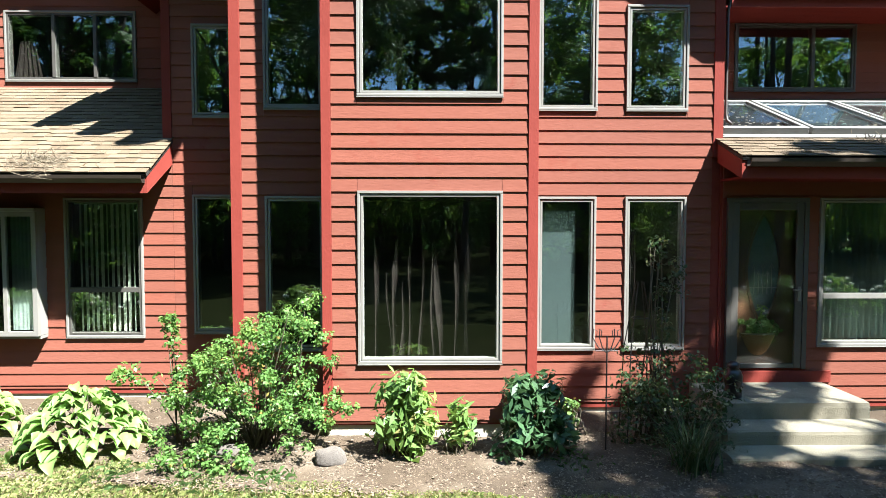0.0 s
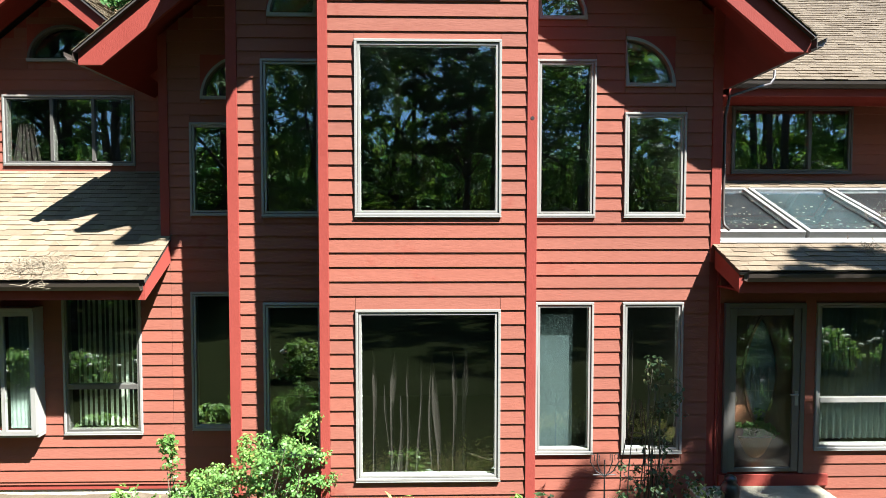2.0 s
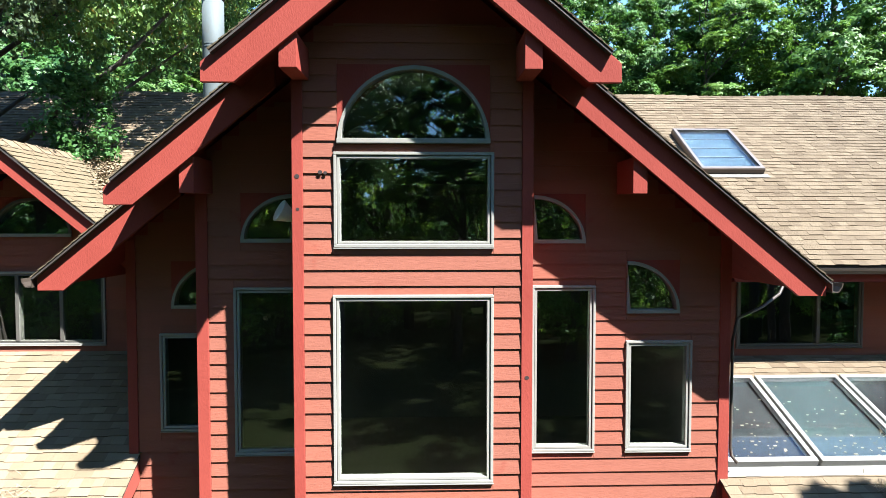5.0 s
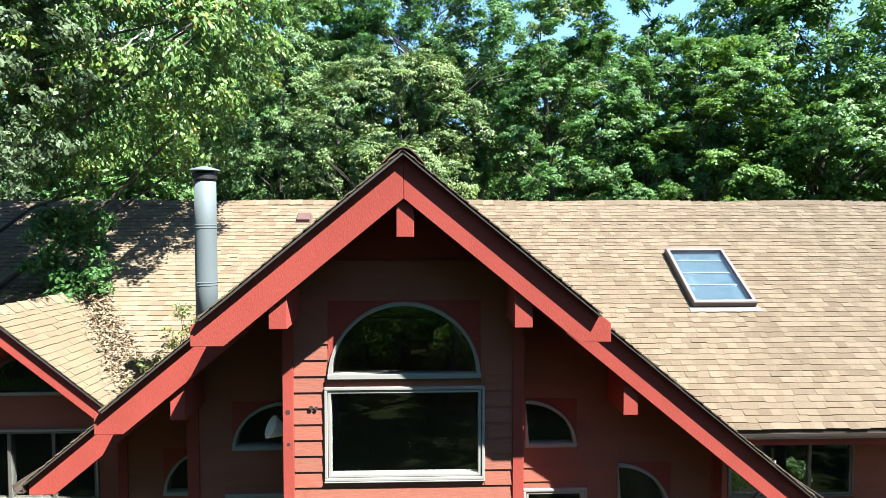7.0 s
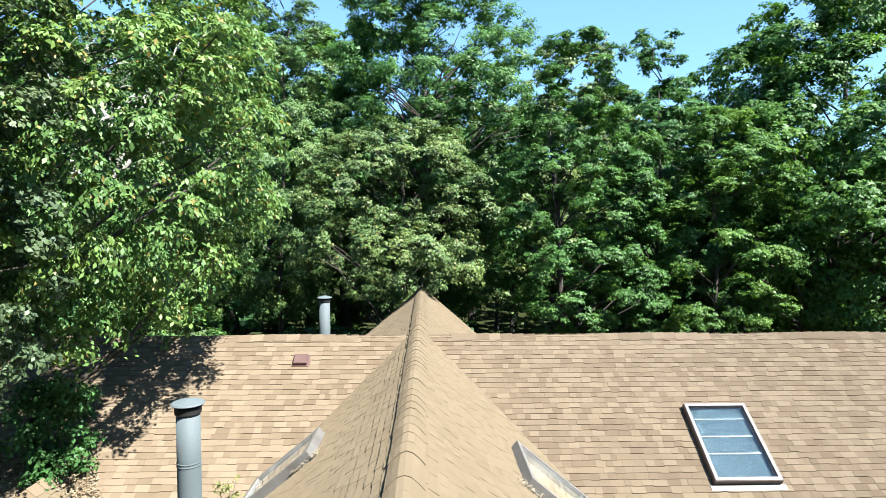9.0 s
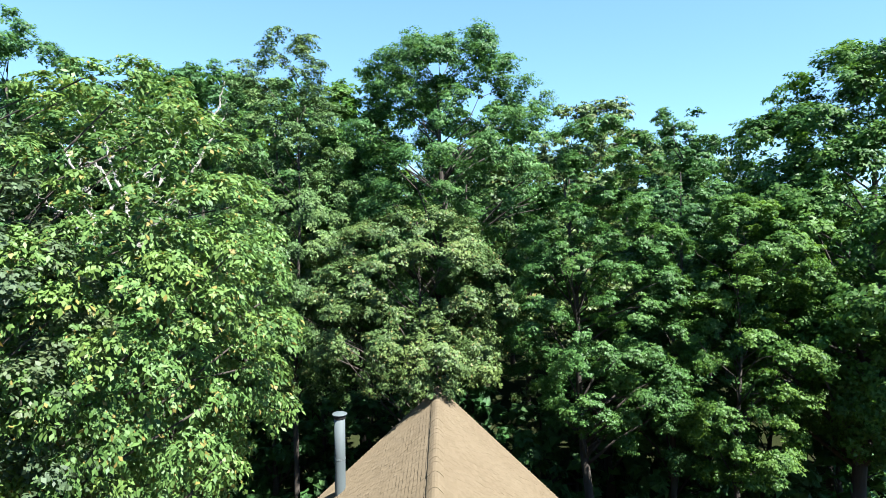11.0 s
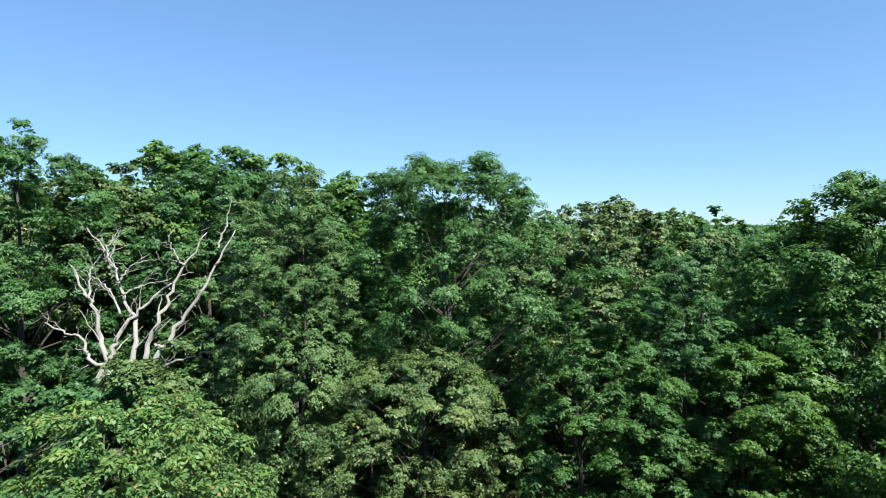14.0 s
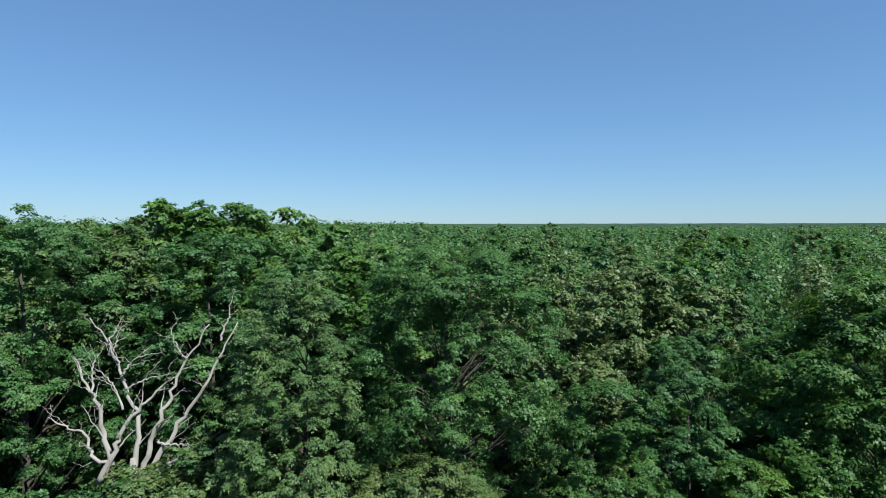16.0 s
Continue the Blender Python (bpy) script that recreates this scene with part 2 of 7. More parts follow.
def part_mesh(name, me, material, parent=None, label="", smooth=False):
    if material is not None and not me.materials:
        me.materials.append(material)
    if smooth:
        me.polygons.foreach_set("use_smooth", [True] * len(me.polygons))
    ob = new(name, me)
    if parent is not None:
        ob.parent = parent
        if parent.type == "EMPTY":
            ob.matrix_parent_inverse = parent.matrix_basis.inverted()
    return tagged(ob, label)


def thing(name, base, label, category, group="", kind=""):
    ob = new(name)
    ob.empty_display_size = 0.2
    ob.matrix_basis = Matrix.Translation(base)
    return tagged(ob, label, category, group, kind)


def hexa(bm, c):
    """Eight corners: four of the lower face, anticlockwise from above, then four of the upper."""
    v = [bm.verts.new(p) for p in c]
    for f in ((3, 2, 1, 0), (4, 5, 6, 7), (0, 1, 5, 4), (1, 2, 6, 5), (2, 3, 7, 6), (3, 0, 4, 7)):
        bm.faces.new([v[i] for i in f])


def box(bm, x0, x1, y0, y1, z0, z1):
    hexa(bm, [(x0, y0, z0), (x1, y0, z0), (x1, y1, z0), (x0, y1, z0), (x0, y0, z1), (x1, y0, z1), (x1, y1, z1), (x0, y1, z1)])


def boxed(x0, x1, y0, y1, z0, z1, bevel=0.0):
    bm = bmesh.new()
    box(bm, x0, x1, y0, y1, z0, z1)
    if bevel:
        bmesh.ops.bevel(bm, geom=bm.edges[:], offset=bevel, segments=2, affect="EDGES", profile=0.6)
    return bm


def prism_y(bm, poly, y0, y1):
    """A polygon of (x, z), anticlockwise as seen from the front, from y0 back to y1."""
    a = [bm.verts.new((x, y0, z)) for x, z in poly]
    b = [bm.verts.new((x, y1, z)) for x, z in poly]
    bm.faces.new(a)
    bm.faces.new(b[::-1])
    n = len(poly)
    for i in range(n):
        bm.faces.new((a[i], b[i], b[(i + 1) % n], a[(i + 1) % n]))


def prism_x(bm, poly, x0, x1):
    """A polygon of (y, z) from x0 to x1."""
    a = [bm.verts.new((x0, y, z)) for y, z in poly]
    b = [bm.verts.new((x1, y, z)) for y, z in poly]
    bm.faces.new(a[::-1])
    bm.faces.new(b)
    n = len(poly)
    for i in range(n):
        bm.faces.new((a[i], a[(i + 1) % n], b[(i + 1) % n], b[i]))


def tube(bm, pts, radii, sides=8, cap=True):
    pts = [Vector(p) for p in pts]
    rings = []
    for i, p in enumerate(pts):
        d = (pts[min(i + 1, len(pts) - 1)] - pts[max(i - 1, 0)]).normalized()
        a = d.orthogonal().normalized() if i == 0 else (a - d * a.dot(d)).normalized()
        b = d.cross(a)
        rings.append([bm.verts.new(p + (a * math.cos(2 * math.pi * k / sides) + b * math.sin(2 * math.pi * k / sides)) * radii[i]) for k in range(sides)])
    for r, s in zip(rings, rings[1:]):
        for k in range(sides):
            bm.faces.new((r[k], r[(k + 1) % sides], s[(k + 1) % sides], s[k]))
    if cap:
        bm.faces.new(rings[0][::-1])
        bm.faces.new(rings[-1])


def lathe(bm, x, y, profile, sides=20):
    """Rings of (radius, z) round a vertical axis."""
    rings = [[bm.verts.new((x + r * math.cos(2 * math.pi * k / sides), y + r * math.sin(2 * math.pi * k / sides), z)) for k in range(sides)] for r, z in profile]
    for r, s in zip(rings, rings[1:]):
        for k in range(sides):
            bm.faces.new((r[k], r[(k + 1) % sides], s[(k + 1) % sides], s[k]))
    bm.faces.new(rings[0][::-1])
    bm.faces.new(rings[-1])


# ---- the plan of the house ----
GROUND = -0.22
RIDGE, K = 9.09, 0.82                      # the great gable: z = RIDGE - K * |x|
EAVE_X = 4.30
BAY_Y, MID_Y, SIDE_Y = 6.54, 7.32, 8.05    # the three stepped front walls
UP_Y = 9.5                                 # the upper walls of both wings
MR_Y, MR_Z, MK = 13.54, 8.94, 0.702        # the main ridge, which runs along x
ME_Y = 8.76
WING_L, WING_R = -9.9, 13.0
COURSE, COURSE0 = 0.1585, 0.155


def gable_z(x):
    return RIDGE - K * abs(x)


def main_z(y):
    return MR_Z - MK * abs(y - MR_Y)


def wall_mesh(bm, y, thick, x0, x1, z0, top, openings):
    """A wall that faces the front, with openings cut through it; top(x) gives its upper edge."""
    xs = sorted({x0, x1, *(min(max(v, x0), x1) for o in openings for v in o[:2])})
    for a, b in zip(xs, xs[1:]):
        if b - a < 1e-4:
            continue
        mid = (a + b) / 2
        holes = sorted((o[2], o[3]) for o in openings if o[0] - 1e-6 <= mid <= o[1] + 1e-6)
        lo = z0
        for h0, h1 in holes:
            if h0 > lo:
                box(bm, a, b, y, y + thick, lo, h0)
            lo = max(lo, h1)
        hexa(bm, [(a, y, lo), (b, y, lo), (b, y + thick, lo), (a, y + thick, lo), (a, y, top(a)), (b, y, top(b)), (b, y + thick, top(b)), (a, y + thick, top(a))])


def boards(parent, y, x0, x1, z0, z1, openings, limit=None):
    """Lapped boards, each an object, cut round the openings; limit(z) gives the x span under a sloping roof."""
    k = math.ceil((z0 - COURSE0) / COURSE - 1.0)
    rng = random.Random(int(y * 100) + int(x0 * 10))
    while COURSE0 + k * COURSE < z1:
        lo, hi = COURSE0 + k * COURSE, COURSE0 + (k + 1) * COURSE
        k += 1
        a0, a1 = x0, x1
        if limit:
            l0, l1 = limit(hi)
            a0, a1 = max(x0, l0), min(x1, l1)
            if a1 - a0 < 0.05:
                continue
        b_lo, b_hi = max(lo, z0), min(hi, z1)
        xs = sorted({a0, a1, *(min(max(v, a0), a1) for o in openings if o[3] > b_lo and o[2] < b_hi for v in o[:2])})
        runs = []
        for a, b in zip(xs, xs[1:]):
            if b - a < 0.004:
                continue
            spans = [(b_lo, b_hi)]
            for o in openings:
                if o[0] - 1e-6 <= (a + b) / 2 <= o[1] + 1e-6:
                    spans = [s for p, q in spans for s in ((p, min(q, o[2])), (max(p, o[3]), q)) if s[1] - s[0] > 0.012]
            for s in spans:
                if runs and runs[-1][2] == s and abs(runs[-1][1] - a) < 1e-6:
                    runs[-1] = (runs[-1][0], b, s)
                else:
                    runs.append((a, b, s))
        for a, b, (p, q) in runs:
            def depth(z):
                return 0.024 - 0.014 * (z - lo) / COURSE
            dp, dq, j = depth(p), depth(q), rng.uniform(-0.0015, 0.0015)
            g = 0.002
            bm = bmesh.new()
            hexa(bm, [(a + g, y - dp, p + j), (b - g, y - dp, p + j * 0.4), (b - g, y + 0.002, p + j), (a + g, y + 0.002, p + j),
                      (a + g, y - dq, q), (b - g, y - dq, q), (b - g, y + 0.002, q), (a + g, y + 0.002, q)])
            part("clapboard", bm, M_BOARD, parent)


def structure(name, bm, material, label, category):
    return tagged(part(name, bm, material), label, category, "", "structure")


def corner_board(parent, x0, x1, y0, y1, z0, z1, name="corner_board"):
    return part(name, boxed(x0, x1, y0, y1, z0, z1, 0.004), M_TRIM_RED, parent)


WINDOWS = [0]


def window(x0, x1, z0, z1, y, label, rails=(), posts=(), material=None, sash=None, proud=0.045):
    """A framed window in a front wall: outer casing, inner sash, panes between rails (heights) and posts (x)."""
    WINDOWS[0] += 1
    material, sash = material or M_FRAME, sash or M_FRAME
    w = thing(f"window_{WINDOWS[0]}", ((x0 + x1) / 2, y, z0), label, "window", "", "structure")
    bm = bmesh.new()
    t = 0.030
    for a, b, c, d in ((x0, x1, z1 - t, z1), (x0, x1, z0, z0 + t), (x0, x0 + t, z0 + t, z1 - t), (x1 - t, x1, z0 + t, z1 - t)):
        box(bm, a, b, y - proud, y + 0.10, c, d)
    bmesh.ops.bevel(bm, geom=bm.edges[:], offset=0.004, segments=1, affect="EDGES")
    part("window_frame", bm, material, w)
    s = 0.024
    i0, i1, k0, k1 = x0 + t + 0.007, x1 - t - 0.007, z0 + t + 0.007, z1 - t - 0.007
    bm = bmesh.new()
    for a, b, c, d in ((i0, i1, k1 - s, k1), (i0, i1, k0, k0 + s), (i0, i0 + s, k0 + s, k1 - s), (i1 - s, i1, k0 + s, k1 - s)):
        box(bm, a, b, y - proud + 0.013, y + 0.07, c, d)
    zs, xs = [k0 + s, *rails, k1 - s], [i0 + s, *posts, i1 - s]
    for r in rails:
        box(bm, i0 + s, i1 - s, y - proud + 0.006, y + 0.07, r - 0.032, r + 0.032)
    for q in posts:
        box(bm, q - 0.024, q + 0.024, y - proud + 0.006, y + 0.07, k0 + s, k1 - s)
    part("sash", bm, sash, w)
    part("window_sill", boxed(x0 - 0.004, x1 + 0.004, y - proud - 0.004, y - 0.026, z0 - 0.013, z0 - 0.003, 0.003), material, w)
    for a, b in zip(xs, xs[1:]):
        for c, d in zip(zs, zs[1:]):
            bm = bmesh.new()
            box(bm, a + 0.002, b - 0.002, y - 0.012, y - 0.008, c + 0.002, d - 0.002)
            p = part("pane", bm, M_GLASS, w)
            p.visible_shadow = False
    return w


def arch_window(xc, zb, half, height, y, label, quarter=0, material=None):
    """A round-headed window (quarter: -1 or 1 for the half whose curve falls to that side)."""
    WINDOWS[0] += 1
    material = material or M_FRAME
    w = thing(f"window_{WINDOWS[0]}", (xc, y, zb), label, "window", "", "structure")
    n = 24

    def curve(inset):
        pts = []
        for i in range(n + 1):
            a = math.pi * i / n if not quarter else math.pi / 2 * i / n
            x, z = math.cos(a) * (half - inset), math.sin(a) * (height - inset)
            pts.append((xc + (x if not quarter else x * quarter), zb + inset + z * (1 - inset / height)))
        return pts if quarter >= 0 else pts[::-1]

    def outline(inset):
        c = curve(inset)
        if quarter:
            c = c + [(xc + inset * quarter, zb + inset)] if quarter > 0 else [(xc + inset * quarter, zb + inset)] + c
        return c
    o, i = outline(0.0), outline(0.042)
    bm = bmesh.new()
    m = len(o)
    for k in range(m):
        a, b, c, d = o[k], o[(k + 1) % m], i[(k + 1) % m], i[k]
        prism_y(bm, [a, b, c, d], y - 0.045, y + 0.09)
    bmesh.ops.remove_doubles(bm, verts=bm.verts[:], dist=1e-5)
    part("window_frame", bm, material, w)
    if not quarter:
        part("window_sill", boxed(xc - half, xc + half, y - 0.062, y - 0.046, zb + 0.004, zb + 0.05, 0.003), M_FRAME, w)
    bm = bmesh.new()
    prism_y(bm, outline(0.038), y + 0.018, y + 0.022)
    p = part("pane", bm, M_GLASS, w)
    p.visible_shadow = False
    # the wall between the curve and the square opening
    bm = bmesh.new()
    c = curve(0.0)
    top = zb + height + 0.012
    for a, b in zip(c, c[1:]):
        if abs(a[0] - b[0]) > 1e-5:
            prism_y(bm, [(b[0], b[1]), (a[0], a[1]), (a[0], top), (b[0], top)] if b[0] < a[0] else [(a[0], a[1]), (b[0], b[1]), (b[0], top), (a[0], top)], y - 0.018, y + 0.1)
    part("spandrel", bm, M_TRIM_RED, w)
    return w


# ---- front walls ----
W1 = (-0.815, 0.775, 0.635, 2.54)
W2 = (-0.815, 0.775, 3.56, 5.455)
W3 = (-0.80, 0.775, 5.925, 6.86)
WA = (-0.765, 0.735, 6.94, 7.71)
R1 = (1.295, 2.02, 0.62, 2.51)
R2 = (2.375, 3.135, 0.62, 2.51)
RU1 = (1.295, 2.02, 3.565, 5.464)
RU2 = (2.372, 3.134, 3.562, 4.834)
Q1 = (1.315, 1.90, 5.94, 6.49)
Q2 = (2.376, 2.985, 5.145, 5.752)
L1 = (-2.035, -1.31, 0.62, 2.515)
LU1 = (-2.035, -1.31, 3.565, 5.45)
L2 = (-3.20, -2.47, 0.70, 2.565)
LU2 = (-3.18, -2.47, 3.59, 4.81)
QL1 = (-1.95, -1.36, 5.95, 6.50)
QL2 = (-3.03, -2.46, 5.115, 5.70)
LW = (-4.905, -3.865, 0.65, 2.52)
LU = (-6.62, -4.60, 4.388, 5.466)
LARC = (-6.22, -5.06, 5.97, 6.55)
RW = (4.80, 6.752, 4.285, 5.345)
RR = (4.80, 6.30, 0.655, 2.50)
DOOR = (3.645, 4.655, 0.37, 2.50)


def under_gable(x):
    return gable_z(x) - 0.22


def gable_span(z):
    h = (RIDGE - 0.20 - z) / K
    return -h, h


bay = bmesh.new()
wall_mesh(bay, BAY_Y, 0.16, -1.19, 0.0, GROUND + 0.16, under_gable, [W1, W2, W3, WA])
wall_mesh(bay, BAY_Y, 0.16, 0.0, 1.155, GROUND + 0.16, under_gable, [W1, W2, W3, WA])
wall_bay = structure("wall_bay", bay, M_TRIM_RED, "red lapped-board front wall of the tall central bay", "wall")
boards(wall_bay, BAY_Y, -1.10, 1.055, -0.035, 8.1, [W1, W2, W3, WA], gable_span)
corner_board(wall_bay, -1.205, -1.10, BAY_Y - 0.034, BAY_Y + 0.05, -0.06, 7.85)
corner_board(wall_bay, 1.055, 1.165, BAY_Y - 0.034, BAY_Y + 0.05, -0.06, 7.85)
for sx, side in ((-1.19, -1), (1.155, 1)):
    bm = boxed(min(sx, sx - 0.12 * side), max(sx, sx - 0.12 * side), BAY_Y + 0.161, MID_Y + 0.1, GROUND + 0.1, under_gable(sx) - 0.02)
    structure("wall_bay_side", bm, M_TRIM_RED, "red board side wall of the central bay", "wall")

mr = bmesh.new()
wall_mesh(mr, MID_Y, 0.16, 1.157, 3.56, GROUND + 0.1, under_gable, [R1, R2, RU1, RU2, Q1, Q2])
wall_mid_right = structure("wall_mid_east", mr, M_TRIM_RED, "red lapped-board wall with paired tall windows", "wall")
boards(wall_mid_right, MID_Y, 1.16, 3.455, -0.05, 7.7, [R1, R2, RU1, RU2, Q1, Q2], gable_span)
corner_board(wall_mid_right, 3.455, 3.575, MID_Y - 0.034, MID_Y + 0.05, 3.0, 6.1)
structure("wall_gable_side_east", boxed(3.44, 3.56, MID_Y + 0.161, UP_Y + 4, 3.0, 6.02), M_TRIM_RED, "red side wall of the great gable above the porch roof", "wall")

ml = bmesh.new()
wall_mesh(ml, MID_Y, 0.16, -2.43, -1.192, GROUND + 0.1, under_gable, [L1, LU1, QL1])
wall_mid_left = structure("wall_mid_west", ml, M_TRIM_RED, "red lapped-board wall beside the bay, half in shade", "wall")
boards(wall_mid_left, MID_Y, -2.315, -1.192, -0.05, 7.5, [L1, LU1, QL1], gable_span)
corner_board(wall_mid_left, -2.445, -2.315, MID_Y - 0.034, MID_Y + 0.05, -0.06, 6.85)
structure("wall_mid_side", boxed(-2.43, -2.31, MID_Y + 0.161, SIDE_Y + 0.1, GROUND + 0.1, under_gable(2.43) - 0.02), M_TRIM_RED, "red board return wall", "wall")

sl = bmesh.new()
wall_mesh(sl, SIDE_Y, 0.16, -3.56, -2.432, GROUND + 0.1, under_gable, [L2, LU2, QL2])
wall_mesh(sl, SIDE_Y, 0.16, -9.0, -3.56, GROUND + 0.1, lambda x: 3.02, [LW, (-6.4, -5.18, 0.70, 2.32)])
wall_side_left = structure("wall_side_west", sl, M_TRIM_RED, "red lapped-board ground-floor wall of the wing", "wall")
boards(wall_side_left, SIDE_Y, -3.46, -2.432, -0.05, 6.8, [L2, LU2, QL2], gable_span)
boards(wall_side_left, SIDE_Y, -9.0, -3.46, -0.05, 2.98, [LW, (-6.4, -5.18, 0.70, 2.32)])
corner_board(wall_side_left, -3.575, -3.46, SIDE_Y - 0.036, SIDE_Y + 0.05, 3.05, 5.95)
structure("wall_gable_side_west", boxed(-3.56, -3.44, SIDE_Y + 0.161, UP_Y + 4, 2.9, 6.02), M_TRIM_RED, "red side wall of the great gable above the wing roof", "wall")

lo = bmesh.new()
DORM_X, DORM_Z = -5.72, 7.31


def under_dormer(x):
    return DORM_Z - K * abs(x - DORM_X) - 0.24


def dormer_span(z):
    h = (DORM_Z - 0.24 - z) / K
    return DORM_X - h, DORM_X + h


wall_mesh(lo, UP_Y, 0.16, -8.1, DORM_X, 3.9, under_dormer, [LU, LARC])
wall_mesh(lo, UP_Y, 0.16, DORM_X, -3.57, 3.9, under_dormer, [LU, LARC])
wall_up_left = structure("wall_upper_west", lo, M_TRIM_RED, "red upper wall under the small side gable", "wall")
boards(wall_up_left, UP_Y, -8.0, -3.57, 4.2, 7.2, [LU, LARC], dormer_span)
wall_mesh(lo2 := bmesh.new(), UP_Y, 0.16, -9.5, -8.12, 3.9, lambda x: 5.75, [])
structure("wall_upper_far_west", lo2, M_TRIM_RED, "red upper wall of the wing", "wall")

ro = bmesh.new()
wall_mesh(ro, UP_Y, 0.16, 3.57, 12.8, 3.7, lambda x: 5.9, [RW])
wall_up_right = structure("wall_upper_east", ro, M_TRIM_RED, "red upper wall above the glazed porch roof", "wall")
boards(wall_up_right, UP_Y, 3.57, 9.0, 4.0, 5.8, [RW])

rd = bmesh.new()
wall_mesh(rd, MID_Y - 0.02, 0.16, 3.562, 12.8, GROUND + 0.1, lambda x: 2.95, [RR, DOOR])
wall_door = structure("wall_porch", rd, M_TRIM_RED, "red lapped-board wall behind the front steps", "wall")
boards(wall_door, MID_Y - 0.02, 3.59, 9.0, -0.05, 2.9, [RR, (DOOR[0] - 0.05, DOOR[1] + 0.02, DOOR[2] - 0.20, DOOR[3])])
part("threshold_board", boxed(3.60, 4.98, MID_Y - 0.065, MID_Y - 0.022, 0.20, 0.345, 0.004), M_TRIM_RED, wall_door)

# foundation strip and closing walls
fnd = bmesh.new()
box(fnd, -1.17, 1.13, BAY_Y + 0.025, BAY_Y + 0.16, GROUND - 0.4, -0.062)
box(fnd, -2.41, 3.5, MID_Y + 0.025, MID_Y + 0.15, GROUND - 0.4, -0.122)
box(fnd, -9.0, -2.44, SIDE_Y + 0.02, SIDE_Y + 0.15, GROUND - 0.4, -0.122)
box(fnd, 3.58, 12.8, MID_Y + 0.02, MID_Y + 0.13, GROUND - 0.4, -0.122)
structure("foundation", fnd, surface("cream_washed_concrete", (0.50, 0.45, 0.35), (0.41, 0.36, 0.27), 2.2, 0.9, 0, (1, 1, 1), 60, 0.4), "cream-washed concrete foundation strip under the boards", "foundation")
bk = bmesh.new()
box(bk, WING_L + 0.461, -9.0, SIDE_Y, SIDE_Y + 0.16, GROUND - 0.2, 3.0)
box(bk, WING_L + 0.3, WING_L + 0.46, SIDE_Y, 17.6, GROUND - 0.2, 5.9)
box(bk, WING_R - 0.36, WING_R - 0.2, MID_Y, 17.6, GROUND - 0.2, 5.9)
box(bk, WING_L + 0.3, WING_R - 0.2, 17.6, 17.76, GROUND - 0.2, 5.9)
structure("wall_rear", bk, M_TRIM_RED, "plain red outer walls of the house", "wall")

# rooms behind the windows
rm = bmesh.new()
box(rm, -9.4, 12.5, 10.9, 11.0, -0.1, 6.85)
# Side linings added to hide the sunlit red walls from the windows.
box(rm, 3.26, 3.40, MID_Y + 0.17, 10.89, -0.1, 6.0)
box(rm, -3.40, -3.26, SIDE_Y + 0.17, 10.89, -0.1, 6.0)
structure("wall_inner", rm, M_ROOM, "plaster partition inside the house, darkened to read unlit", "wall")
fl = bmesh.new()
for z, depth in ((0.30, 0.1), (2.80, 0.22)):
    box(fl, -1.0, 1.0, BAY_Y + 0.17, MID_Y + 0.17, z - depth, z)
    box(fl, -2.28, 3.25, MID_Y + 0.17, SIDE_Y + 0.17, z - depth, z)
    box(fl, -3.25, 3.25, SIDE_Y + 0.171, 10.9, z - depth, z)
box(fl, -9.4, -3.58, SIDE_Y + 0.17, 10.9, 0.2, 0.3)
box(fl, 3.58, 12.5, MID_Y + 0.15, 10.9, 0.2, 0.3)
structure("floor", fl, M_FLOOR, "brown carpeted floors inside the house, darkened to read unlit", "floor")
cl = bmesh.new()
box(cl, -9.4, -3.58, SIDE_Y + 0.17, 10.9, 2.55, 2.62)
box(cl, 3.58, 12.5, MID_Y + 0.15, 10.9, 2.55, 2.60)
structure("ceiling", cl, M_ROOM, "plaster ceilings inside the house, darkened to read unlit", "ceiling")

# ---- windows ----
window(*W1, BAY_Y, "large square picture window in grey trim, sheer curtain behind")
window(*W2, BAY_Y, "large square upper picture window in grey trim, reflecting trees")
window(*W3, BAY_Y, "wide picture window in grey trim below the arched light")
arch_window((WA[0] + WA[1]) / 2, WA[2], (WA[1] - WA[0]) / 2, WA[3] - WA[2] - 0.012, BAY_Y, "half-round window in grey trim under the gable peak")
window(*R1, MID_Y, "narrow tall window in grey trim with a shade drawn down")
window(*R2, MID_Y, "narrow tall window in grey trim beside the vine")
window(*RU1, MID_Y, "narrow tall upper window in grey trim")
window(*RU2, MID_Y, "shorter upper window in grey trim")
arch_window(Q1[0], Q1[2], Q1[1] - Q1[0], Q1[3] - Q1[2] - 0.012, MID_Y, "quarter-round window in shaded grey trim", 1)
arch_window(Q2[0], Q2[2], Q2[1] - Q2[0], Q2[3] - Q2[2] - 0.012, MID_Y, "small quarter-round window in shaded grey trim", 1)
window(*L1, MID_Y, "narrow tall shaded window behind the rose bush")
window(*LU1, MID_Y, "narrow tall shaded upper window")
arch_window(QL1[1], QL1[2], QL1[1] - QL1[0], QL1[3] - QL1[2] - 0.012, MID_Y, "quarter-round window in deep shade", -1)
window(*L2, SIDE_Y, "narrow shaded window set back behind the corner")
window(*LU2, SIDE_Y, "small shaded upper window set back behind the corner")
arch_window(QL2[1], QL2[2], QL2[1] - QL2[0], QL2[3] - QL2[2] - 0.012, SIDE_Y, "small quarter-round window in deep shade", -1)
window(*LW, SIDE_Y, "taupe-framed window with vertical blinds and a lower vent sash", (1.29,), (), M_FRAME, M_FRAME_DARK)
window(*LU, UP_Y, "band of three casement windows in grey frames", (), (-5.87, -5.235), M_FRAME, M_FRAME_DARK)
